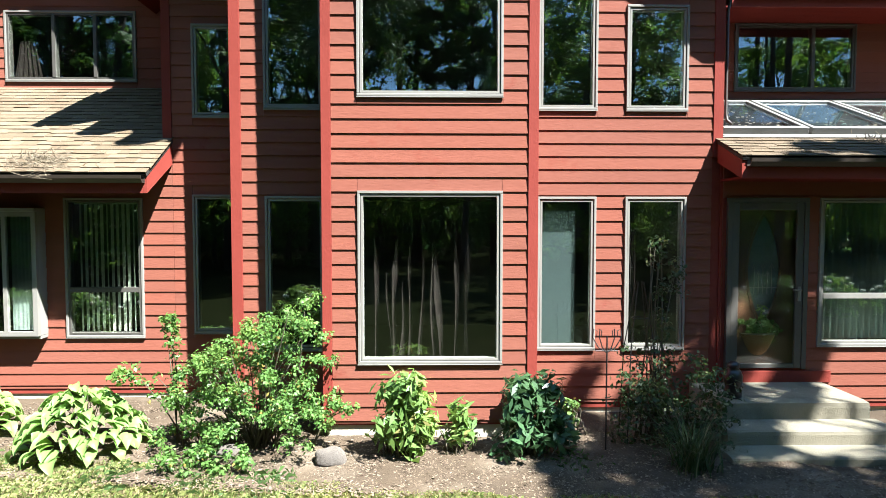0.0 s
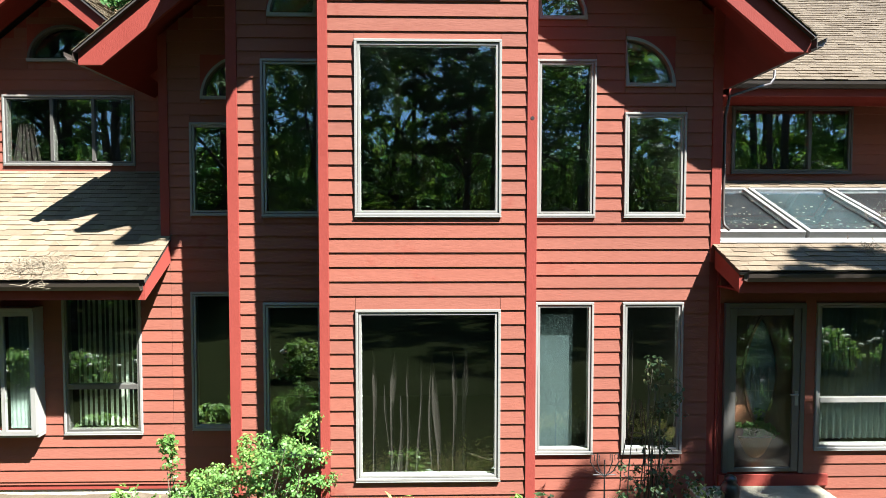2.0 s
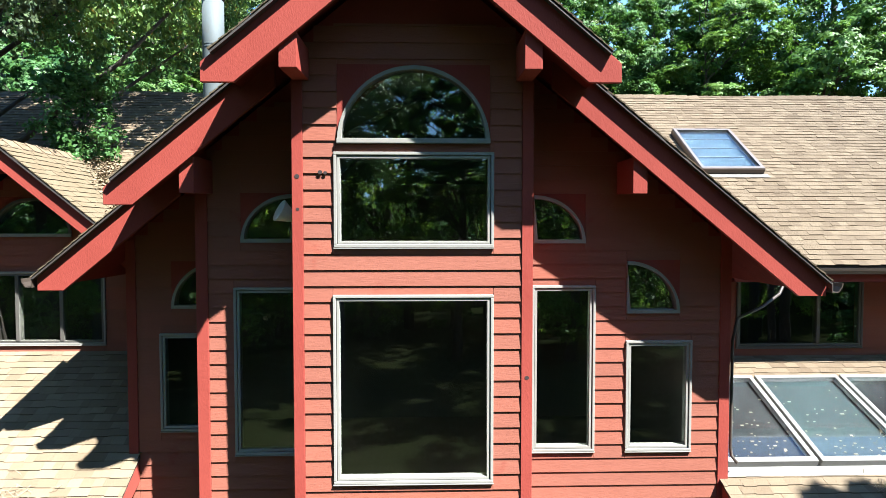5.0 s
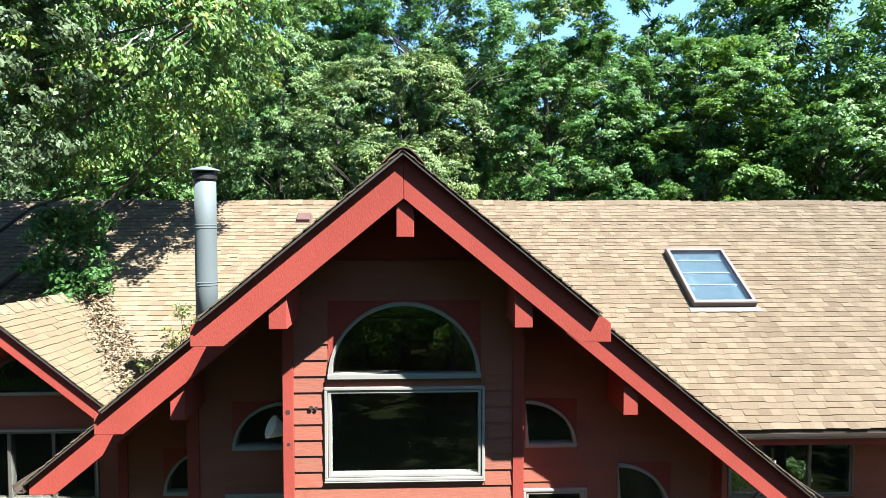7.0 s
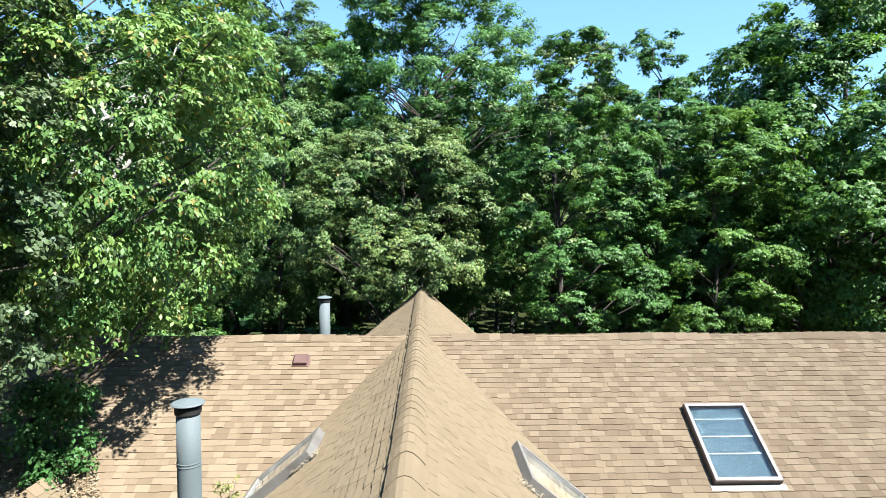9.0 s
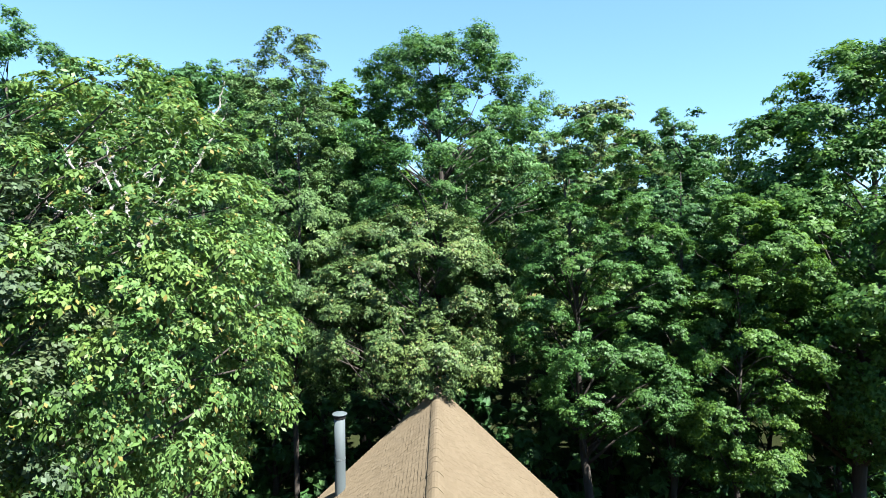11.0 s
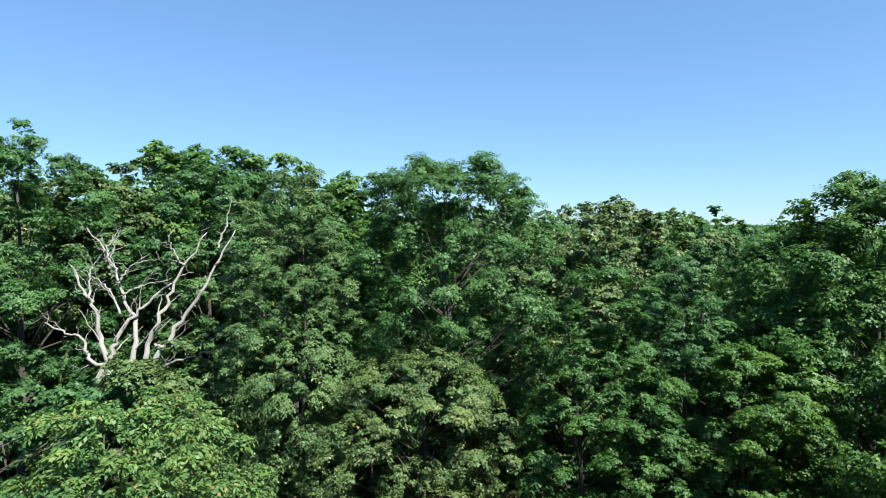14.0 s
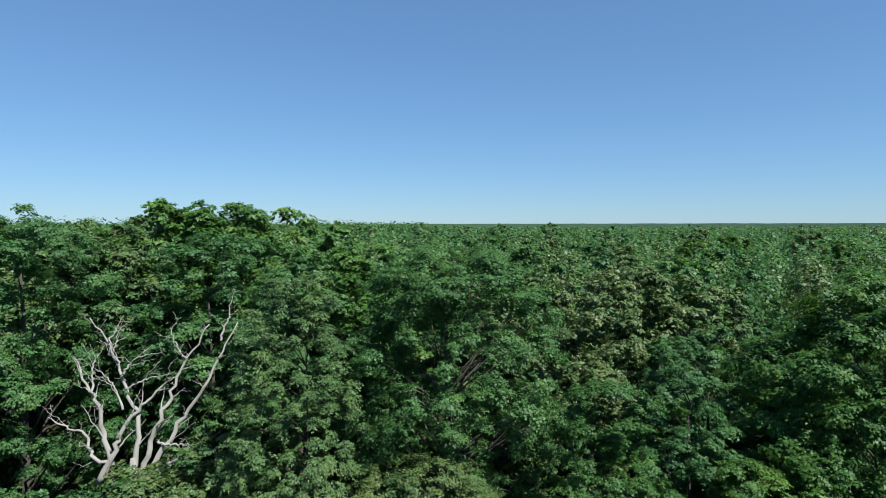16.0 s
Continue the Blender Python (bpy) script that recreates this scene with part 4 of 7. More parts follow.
bmesh.ops.bevel(bm, geom=bm.edges[:], offset=0.008, segments=1, affect="EDGES")
part("skylight_frame", bm, M_BRONZE, sw)
bm = bmesh.new()
for a, b, c, d in ((0.012, SW - 0.012, 0.012, 0.066), (0.012, SW - 0.012, SL - 0.066, SL - 0.012), (0.012, 0.066, 0.066, SL - 0.066), (SW - 0.066, SW - 0.012, 0.066, SL - 0.066)):
    slope_box(bm, a, b, c, d, 0.132, 0.142)
part("cladding_strip", bm, surface("faded_bronze_cladding", (0.096, 0.077, 0.071), (0.074, 0.060, 0.056), 4, 0.5, 0.1, (1, 1, 1), 40, 0.08), sw)
bm = bmesh.new()
slope_box(bm, 0.072, SW - 0.072, 0.072, SL - 0.072, 0.105, 0.112)
part("pane", bm, M_SKYGLASS, sw).visible_shadow = False
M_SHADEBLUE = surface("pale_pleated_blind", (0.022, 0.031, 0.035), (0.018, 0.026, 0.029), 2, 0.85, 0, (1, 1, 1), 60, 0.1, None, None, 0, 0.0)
bm = bmesh.new()
slope_box(bm, 0.072, SW - 0.072, 0.072, SL - 0.072, 0.035, 0.045)
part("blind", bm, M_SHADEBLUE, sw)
bm = bmesh.new()
for k in (0.36, 0.58, 0.98):
    slope_box(bm, 0.10, SW - 0.10, SL * k - 0.012, SL * k + 0.006, 0.048, 0.058) if k < 0.9 else slope_box(bm, 0.10, SW - 0.10, SL - 0.30, SL - 0.285, 0.048, 0.058)
part("blind_rail", bm, M_FRAME_DARK, sw)
bm = bmesh.new()
slope_box(bm, -0.06, SW + 0.06, -0.11, -0.004, 0.018, 0.03)
part("apron_flashing", bm, M_FLASH, sw)

# low roof vent
rv = thing("roof_vent", (-2.3, 13.0, 8.6), "small brown square roof vent near the ridge", "roof vent")
bm = bmesh.new()
slope_box(bm, 0, 0.32, 0, 0.30, 0.0, 0.035, Vector((-2.42, 12.86, main_z(12.86))))
slope_box(bm, 0.03, 0.29, 0.03, 0.27, 0.035, 0.10, Vector((-2.42, 12.86, main_z(12.86))))
bmesh.ops.bevel(bm, geom=bm.edges[:], offset=0.01, segments=1, affect="EDGES")
part("hood", bm, surface("brown_vent_paint", (0.098, 0.053, 0.043), (0.077, 0.041, 0.033), 5, 0.5, 0.2), rv)


def stovepipe(name, x, y, zb, zt, r, label):
    """A jointed metal flue with a storm collar and a rain cap."""
    c = thing(name, (x, y, zb), label, "chimney pipe")
    bm = bmesh.new()
    h = zt - zb
    prof = [(r, zb), (r, zb + h * 0.33), (r, zb + h * 0.66), (r, zt - 0.20)]
    lathe(bm, x, y, prof, 24)
    part("pipe", bm, M_GALV, c, "grey sheet-metal pipe", True)
    for f in (0.31, 0.64):
        bm = bmesh.new()
        for k in (0.0, 0.035):
            lathe(bm, x, y, [(r * 0.98, zb + h * f + k), (r * 1.035, zb + h * f + k + 0.004), (r * 1.035, zb + h * f + k + 0.014), (r * 0.98, zb + h * f + k + 0.018)], 24)
        part("joint_band", bm, M_GALV, c)
    bm = bmesh.new()
    lathe(bm, x, y, [(r * 0.92, zt - 0.199), (r * 1.12, zt - 0.17), (r * 1.12, zt - 0.10), (r * 0.96, zt - 0.085)], 24)
    part("collar", bm, M_DARK_METAL, c, "dark vented collar")
    bm = bmesh.new()
    lathe(bm, x, y, [(r * 1.36, zt - 0.072), (r * 1.42, zt - 0.062), (r * 1.30, zt - 0.045), (r * 0.3, zt - 0.005), (0.01, zt)], 24)
    part("rain_cap", bm, M_GALV, c, "shallow conical rain cap")
    bm = bmesh.new()
    lathe(bm, x, y, [(r * 2.0, zb - 0.02), (r * 1.55, zb + 0.06), (r * 1.08, zb + 0.22), (r * 1.04, zb + 0.26)], 24)
    part("flashing_cone", bm, M_FLASH, c, "pale flashing round the foot")
    for k in range(3):
        a = 2.1 * k
        bm = bmesh.new()
        box(bm, x + r * 0.8 * math.cos(a) - 0.008, x + r * 0.8 * math.cos(a) + 0.008, y + r * 0.8 * math.sin(a) - 0.008, y + r * 0.8 * math.sin(a) + 0.008, zt - 0.09, zt - 0.045)
        part("cap_strut", bm, M_DARK_METAL, c)
    return c


stovepipe("chimney_pipe", -2.62, 8.45, 6.98, 9.20, 0.135, "tall grey metal chimney pipe with a rain cap")
stovepipe("chimney_pipe", -2.74, 18.4, 5.4, 9.16, 0.15, "grey metal chimney pipe behind the ridge")

# ---- the small side gable ----
dd = bmesh.new()
DF, DB, DHALF = 8.79, 11.4, 2.22
for s, n in ((1, (K, 0, 1)), (-1, (-K, 0, 1))):
    q = [(DORM_X, DF, DORM_Z - 0.012), (DORM_X + s * DHALF, DF, DORM_Z - K * DHALF - 0.012), (DORM_X + s * DHALF, DB, DORM_Z - K * DHALF - 0.012), (DORM_X, DB, DORM_Z - 0.012)]
    slab(dd, q if s > 0 else q[::-1], n, 0.03)
dormer_roof = structure("roof_dormer", dd, M_EDGE, "small tan-shingled gable roof over the wing", "roof")
sets = shingle_corners((DORM_X + DHALF, DF - 0.008, DORM_Z - K * DHALF), (0, 1, 0), (-1, 0, K), (K, 0, 1), DB - DF, DHALF * LEN, 51, lambda p: p.z > main_z(p.y) - 0.1 and p.z > gable_z(p.x) - 0.1)
sets += shingle_corners((DORM_X - DHALF, DB, DORM_Z - K * DHALF), (0, -1, 0), (1, 0, K), (-K, 0, 1), DB - DF + 0.008, DHALF * LEN, 52, lambda p: p.z > main_z(p.y) - 0.1)
joined("shingle_field", sets, M_SHINGLE_WORN, dormer_roof)
cap = bmesh.new()
y = DF - 0.02
while y < DB - 0.2:
    for s in (-1, 1):
        q = [(DORM_X, y, DORM_Z + 0.03), (DORM_X + s * 0.15, y, DORM_Z + 0.03 - 0.15 * K), (DORM_X + s * 0.15, y + 0.3, DORM_Z + 0.012 - 0.15 * K), (DORM_X, y + 0.3, DORM_Z + 0.012)]
        slab(cap, q if s > 0 else q[::-1], (s * K, 0, 1), 0.012)
    y += 0.24
part("ridge_cap", cap, M_SHINGLE, dormer_roof)
for s in (1, -1):
    rake_board(dormer_roof, DORM_X + s * 0.0015, DORM_Z - 0.05, DORM_X + s * DHALF, DORM_Z - K * DHALF - 0.05, DF + 0.05, 0.22)
lookout(dormer_roof, DORM_X, DF + 0.03, DORM_Z - 0.30, DORM_Z - 0.46, UP_Y - 0.03, 0.15)
bm = bmesh.new()
for s, n in ((1, (K, 0, 1)), (-1, (-K, 0, 1))):
    q = [(DORM_X, DF + 0.1, DORM_Z - 0.1), (DORM_X + s * DHALF, DF + 0.1, DORM_Z - K * DHALF - 0.1), (DORM_X + s * DHALF, UP_Y, DORM_Z - K * DHALF - 0.1), (DORM_X, UP_Y, DORM_Z - 0.1)]
    slab(bm, q if s > 0 else q[::-1], n, 0.02)
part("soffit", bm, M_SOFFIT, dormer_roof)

# ---- lower roof of the wing ----
LE_Y, LE_Z, LT_Y, LT_Z = 7.27, 2.79, UP_Y, 4.29
LK = (LT_Z - LE_Z) / (LT_Y - LE_Y)
LX0, LX1 = -9.6, -3.45
n_w = (0, -LK, 1)
wd = bmesh.new()
slab(wd, [(LX0, LE_Y, LE_Z - 0.012), (LX1, LE_Y, LE_Z - 0.012), (LX1, LT_Y, LT_Z - 0.012), (LX0, LT_Y, LT_Z - 0.012)], n_w, 0.035)
wing_roof = structure("roof_wing", wd, M_EDGE, "low tan-shingled lean-to roof over the wing", "roof")
rise = math.hypot(LT_Y - LE_Y, LT_Z - LE_Z)
sets = shingle_corners((LX0, LE_Y - 0.012, LE_Z), (1, 0, 0), (0, 1, LK), n_w, LX1 - LX0 + 0.02, rise, 61)
near = [c for c in sets if c[0].x > -6.9]
joined("shingle_field", [c for c in sets if c[0].x <= -6.9], M_SHINGLE, wing_roof)
bm = bmesh.new()
prism_x(bm, [(LE_Y + 0.03, LE_Z - 0.05), (LE_Y + 0.03, LE_Z - 0.24), (SIDE_Y - 0.03, LE_Z - 0.05 + LK * (SIDE_Y - LE_Y - 0.06) - 0.26), (SIDE_Y - 0.03, LE_Z - 0.05 + LK * (SIDE_Y - LE_Y - 0.06))], LX1 - 0.05, LX1 - 0.005)
bmesh.ops.recalc_face_normals(bm, faces=bm.faces[:])
part("rake_board", bm, M_TRIM_RED, wing_roof)
bm = bmesh.new()
box(bm, LX0, LX1 - 0.052, LE_Y + 0.03, LE_Y + 0.055, LE_Z - 0.24, LE_Z - 0.055)
part("fascia", bm, M_TRIM_RED, wing_roof)
bm = bmesh.new()
dy_s = SIDE_Y - LE_Y - 0.087
prism_x(bm, [(LE_Y + 0.057, LE_Z - 0.21), (LE_Y + 0.057, LE_Z - 0.235), (SIDE_Y - 0.03, LE_Z - 0.235 + LK * dy_s), (SIDE_Y - 0.03, LE_Z - 0.21 + LK * dy_s)], LX0, LX1 - 0.052)
bmesh.ops.recalc_face_normals(bm, faces=bm.faces[:])
part("soffit", bm, M_SOFFIT, wing_roof)
gutter("gutter", (LX0, LE_Y + 0.028, LE_Z - 0.03), (LX1 - 0.03, LE_Y + 0.028, LE_Z - 0.03))
NEAR_WING = near

# ---- porch roof with glazed panels ----
PE_Y, PE_Z, PK = 6.66, 2.945, 0.43
PX0, PX1 = 3.50, 12.9
n_p = (0, -PK, 1)


def porch_z(y):
    return PE_Z + PK * (y - PE_Y)


pd = bmesh.new()
slab(pd, [(PX0, PE_Y, PE_Z - 0.012), (PX1, PE_Y, PE_Z - 0.012), (PX1, MID_Y - 0.04, porch_z(MID_Y - 0.04) - 0.012), (PX0, MID_Y - 0.04, porch_z(MID_Y - 0.04) - 0.012)], n_p, 0.035)
slab(pd, [(3.58, MID_Y - 0.04, porch_z(MID_Y - 0.04) - 0.012), (PX1, MID_Y - 0.04, porch_z(MID_Y - 0.04) - 0.012), (PX1, UP_Y, porch_z(UP_Y) - 0.012), (3.58, UP_Y, porch_z(UP_Y) - 0.012)], n_p, 0.035)
porch_roof = structure("roof_porch", pd, M_EDGE, "shallow tan-shingled porch roof below glazed panels", "roof")
PL = math.sqrt(1 + PK * PK)
NEAR_PORCH = shingle_corners((PX0 - 0.02, PE_Y - 0.012, PE_Z), (1, 0, 0), (0, 1, PK), n_p, 7.0 - PX0, (MID_Y + 0.06 - PE_Y) * PL, 71)
sets = shingle_corners((7.0, PE_Y - 0.012, PE_Z), (1, 0, 0), (0, 1, PK), n_p, PX1 - 7.0, (UP_Y - PE_Y) * PL, 72)
sets += shingle_corners((3.59, 8.98, porch_z(8.98)), (1, 0, 0), (0, 1, PK), n_p, 7.0 - 3.59, (UP_Y - 8.98) * PL, 73)
joined("shingle_field", sets, M_SHINGLE, porch_roof)
bm = bmesh.new()
prism_x(bm, [(PE_Y + 0.03, PE_Z - 0.05), (PE_Y + 0.03, PE_Z - 0.25), (MID_Y - 0.045, porch_z(MID_Y) - 0.30), (MID_Y - 0.045, porch_z(MID_Y) - 0.07)], PX0 + 0.005, PX0 + 0.05)
bmesh.ops.recalc_face_normals(bm, faces=bm.faces[:])
part("rake_board", bm, M_TRIM_RED, porch_roof)
bm = bmesh.new()
box(bm, PX0 + 0.052, PX1, PE_Y + 0.03, PE_Y + 0.055, PE_Z - 0.25, PE_Z - 0.055)
part("fascia", bm, M_TRIM_RED, porch_roof)
bm = bmesh.new()
box(bm, PX0 + 0.052, PX1, PE_Y + 0.057, MID_Y - 0.05, PE_Z - 0.245, PE_Z - 0.22)
part("soffit", bm, M_SOFFIT, porch_roof)
gutter("gutter", (PX0 + 0.06, PE_Y + 0.028, PE_Z - 0.03), (PX1, PE_Y + 0.028, PE_Z - 0.03))

M_ALU = surface("pale_aluminium_flashing", (0.194, 0.187, 0.171), (0.155, 0.148, 0.135), 3, 0.5, 0.15, (1, 1, 1), 50, 0.1, None, None, 0, 0.5, None, (4, 0.6, 0.85, (0.143, 0.124, 0.095)))
pv, pn = Vector((0, 1, PK)).normalized(), Vector((0, -PK, 1)).normalized()


def porch_box(bm, a, b, t0, t1, h0, h1):
    o = Vector((0, 7.44, porch_z(7.44)))
    hexa(bm, [tuple(o + Vector((x, 0, 0)) + pv * t + pn * h) for h in (h0, h1) for x, t in ((a, t0), (b, t0), (b, t1), (a, t1))])


bm = bmesh.new()
porch_box(bm, 3.58, 7.0, -0.14, 0.0, 0.014, 0.024)
part("apron_flashing", bm, M_ALU, porch_roof, "pale metal apron below the glazed panels")
for i, (a, b) in enumerate(((3.60, 4.72), (4.76, 5.95), (5.99, 7.10))):
    g = thing("glazed_roof_panel", ((a + b) / 2, 7.44, porch_z(7.44)), "sloping glazed roof panel in a pale metal frame with leaf litter", "skylight", "glazed porch roof panels")
    L = 1.62
    bm = bmesh.new()
    for p, q, c, d in ((a, b, 0, 0.075), (a, b, L - 0.06, L), (a, a + 0.06, 0.075, L - 0.06), (b - 0.06, b, 0.075, L - 0.06)):
        porch_box(bm, p, q, c, d, 0.0, 0.11)
    bmesh.ops.bevel(bm, geom=bm.edges[:], offset=0.006, segments=1, affect="EDGES")
    part("frame", bm, M_ALU, g)
    bm = bmesh.new()
    porch_box(bm, a + 0.062, b - 0.062, 0.077, L - 0.062, 0.075, 0.083)
    part("pane", bm, M_SKYGLASS, g).visible_shadow = False
    bm = bmesh.new()
    porch_box(bm, a + 0.062, b - 0.062, 0.077, L - 0.062, 0.02, 0.03)
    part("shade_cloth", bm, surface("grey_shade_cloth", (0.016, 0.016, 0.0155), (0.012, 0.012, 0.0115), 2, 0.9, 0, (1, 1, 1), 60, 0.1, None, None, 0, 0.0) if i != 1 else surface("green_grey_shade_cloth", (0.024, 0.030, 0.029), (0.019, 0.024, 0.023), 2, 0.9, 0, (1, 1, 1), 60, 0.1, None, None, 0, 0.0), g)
    rr = random.Random(30 + i)
    bm = bmesh.new()
    for k in range(46):
        x, t = rr.uniform(a + 0.09, b - 0.09), 0.09 + abs(rr.gauss(0, 0.55))
        if t > L - 0.1:
            continue
        s = rr.uniform(0.008, 0.022)
        porch_box(bm, x, x + s * rr.uniform(1, 2.5), t, t + s, 0.084, 0.088)
    tagged(part("leaf_litter", bm, M_TWIG, g), kind="stuff")

# roof edges and gutters of the great gable, and the downspout
for side, y0 in ((1, 6.66), (-1, 7.40)):
    g = gutter("gutter", (side * (EAVE_X + 0.005), y0, gable_z(EAVE_X) - 0.02), (side * (EAVE_X + 0.005), 8.7, gable_z(EAVE_X) - 0.02), 0.12, 0.10, "short brown gutter at the foot of the gable", (side, 0, 0))
dsp = thing("downspout", (3.66, 7.40, 3.3), "pale brown downspout curving from the gutter down the corner", "downspout")
bm = bmesh.new()
tube(bm, [(4.56, 7.9, 5.50), (4.55, 7.9, 5.40), (4.44, 7.8, 5.30), (4.1, 7.55, 5.19), (3.72, 7.42, 5.06), (3.655, 7.395, 4.8), (3.655, 7.395, 3.55), (3.66, 7.37, 3.46), (3.69, 7.30, 3.40)], [0.018] * 9, 10)
part("pipe", bm, M_GUTTER, dsp, "", True)

# ---- trees ----
def leaf_arrays(rng, centers, radii, per, size, flat=0.75, droop=0.25, spread=0.28, slim=1.0, core=1.75, skin=0.78, corners=4, sprigs=0, outward=None):
    """Leaves round many bough tips, as one array of blades: folded and four-cornered, or plain pointed ones for far crowns."""
    counts = np.maximum(1, (per * (radii / radii.mean()) ** 2)).astype(int)
    idx = np.repeat(np.arange(len(centers)), counts)
    m = len(idx)
    d = rng.normal(size=(m, 3))
    d[:, 2] = d[:, 2] * 0.85 + 0.30
    d /= np.linalg.norm(d, axis=1)[:, None]
    outer = rng.uniform(size=m) < skin
    shell = np.where(outer, rng.uniform(0.76, 1.06, m), rng.uniform(0.3, 0.72, m))
    rad = radii[idx] * shell * rng.lognormal(0, 0.14, m)
    pos = centers[idx] + d * rad[:, None] * np.array([1, 1, flat])
    pos[:, 2] -= droop * (rad ** 2) / np.maximum(radii[idx], 0.1) * 0.5
    if sprigs:
        # each bough carries sprigs on its outer side, and each sprig its own tuft of leaves
        sd = rng.normal(size=(len(centers), sprigs, 3)) * np.array([1, 1, 0.8]) + outward[:, None, :] * 1.2 + np.array([0, 0, 0.35])
        sd /= np.linalg.norm(sd, axis=2)[:, :, None]
        reach = rng.uniform(0.45, 1.05, (len(centers), sprigs))
        pick = rng.integers(0, sprigs, m)
        tuft = sd[idx, pick] * (reach[idx, pick] * radii[idx])[:, None]
        own = d * (radii[idx] * rng.uniform(0.10, 0.29, m))[:, None] * np.array([1.15, 1.15, 0.75])
        pos = np.where(outer[:, None], centers[idx] + (tuft + own) * np.array([1, 1, flat]), centers[idx] + d * (rad * 0.6)[:, None])
        pos[:, 2] -= droop * (np.linalg.norm(pos - centers[idx], axis=1) ** 2) / np.maximum(radii[idx], 0.1) * 0.4
        d = d * 0.5 + sd[idx, pick] * 0.55 + outward[idx] * 0.35
    nrm = d + rng.normal(size=(m, 3)) * spread + np.array([0, 0, 0.35])
    nrm /= np.linalg.norm(nrm, axis=1)[:, None]
    ax = rng.normal(size=(m, 3)) * 0.8 + d + np.array([0, 0, -droop * 1.6])
    ax -= nrm * (ax * nrm).sum(1)[:, None]
    ax /= np.linalg.norm(ax, axis=1)[:, None]
    sd = np.cross(nrm, ax)
    ln = (size * rng.uniform(0.6, 1.3, m) * np.where(outer, 1.0, core))[:, None]
    wd = ln * slim * rng.uniform(0.24, 0.36, m)[:, None]
    if corners == 3:
        return np.stack([pos - ax * ln * 0.42 - sd * wd, pos - ax * ln * 0.42 + sd * wd, pos + ax * ln * 0.58], 1).reshape(-1, 3)
    fold = nrm * wd * 0.35
    v = np.stack([pos - ax * ln * 0.5, pos + sd * wd + fold, pos + ax * ln * 0.5, pos - sd * wd + fold], 1)
    return v.reshape(-1, 3)


def quads_mesh(name, verts, k=4):
    me = bpy.data.meshes.new(name)
    n = len(verts) // k
    me.vertices.add(k * n)
    me.vertices.foreach_set("co", np.ascontiguousarray(verts, dtype=np.float32).ravel())
    me.loops.add(k * n)
    me.loops.foreach_set("vertex_index", np.arange(k * n, dtype=np.int32))
    me.polygons.add(n)
    me.polygons.foreach_set("loop_start", np.arange(0, k * n, k, dtype=np.int32))
    me.polygons.foreach_set("loop_total", np.full(n, k, dtype=np.int32))
    me.update(calc_edges=True)
    return me


def bough_points(rng, h, base, rx, n, shape, apart):
    """Bough tips in a crown from height base to h; shape(u) gives the relative radius at u from 0 to 1."""
    out = np.zeros((0, 3))
    lobes = [(rng.uniform(0, 2 * math.pi), rng.uniform(0.75, 1.25), rng.uniform(0, 1)) for _ in range(7)]
    tries, gap = 0, (apart * rx) ** 2
    while len(out) < n and tries < n * 25:
        tries += 1
        u = rng.uniform(0, 1)
        a = rng.uniform(0, 2 * math.pi)
        lob = 1 + 0.26 * sum(g * math.cos(a - b) * math.exp(-((u - c) * 3) ** 2) for b, g, c in lobes) / 2
        r = rx * shape(u * 0.94) * lob * rng.uniform(0.03, 1.0) ** 0.25 * rng.lognormal(0, 0.07)
        p = np.array([[r * math.cos(a), r * math.sin(a), base + (h - base) * u]])
        if len(out) == 0 or ((out - p) ** 2).sum(1).min() > gap:
            out = np.concatenate([out, p])
    return out


def lobed_points(rng, h, base, rx, n, shape, lobe):
    """Bough tips over the outer sides of rounded lobes, with creases left between the lobes; also the way each bough points."""
    rl, cs = rx * lobe, []
    for _ in range(1400):
        u, a = rng.uniform(0.02, 0.99), rng.uniform(0, 2 * math.pi)
        r = max(0.0, rx * shape(u * 0.94) - rl * 0.62) * rng.uniform(0.35, 1.0) ** 0.6
        z = base + rl * 0.4 + (h - base - rl * 1.15) * u
        c = np.array([r * math.cos(a), r * math.sin(a), z])
        if all(((c - q) ** 2).sum() > (0.98 * rl) ** 2 for q, _ in cs):
            cs.append((c, rl * rng.uniform(0.82, 1.2)))
    tips, outs, tries = [], [], 0
    axis = np.array([0, 0, base + (h - base) * 0.4])
    while len(tips) < n and tries < n * 30:
        tries += 1
        c, k = cs[rng.integers(len(cs))]
        away = (c - axis) / max(np.linalg.norm(c - axis), 0.3)
        d = rng.normal(size=3) + away * 0.8 + np.array([0, 0, 0.45])
        d /= np.linalg.norm(d)
        p = c + d * k * np.array([1, 1, 0.85]) * rng.uniform(0.72, 1.0)
        if any(((p - q) ** 2).sum() < (0.74 * m) ** 2 for q, m in cs if q is not c):
            continue
        tips.append(p)
        outs.append(d)
    return np.array(tips), np.array(outs)


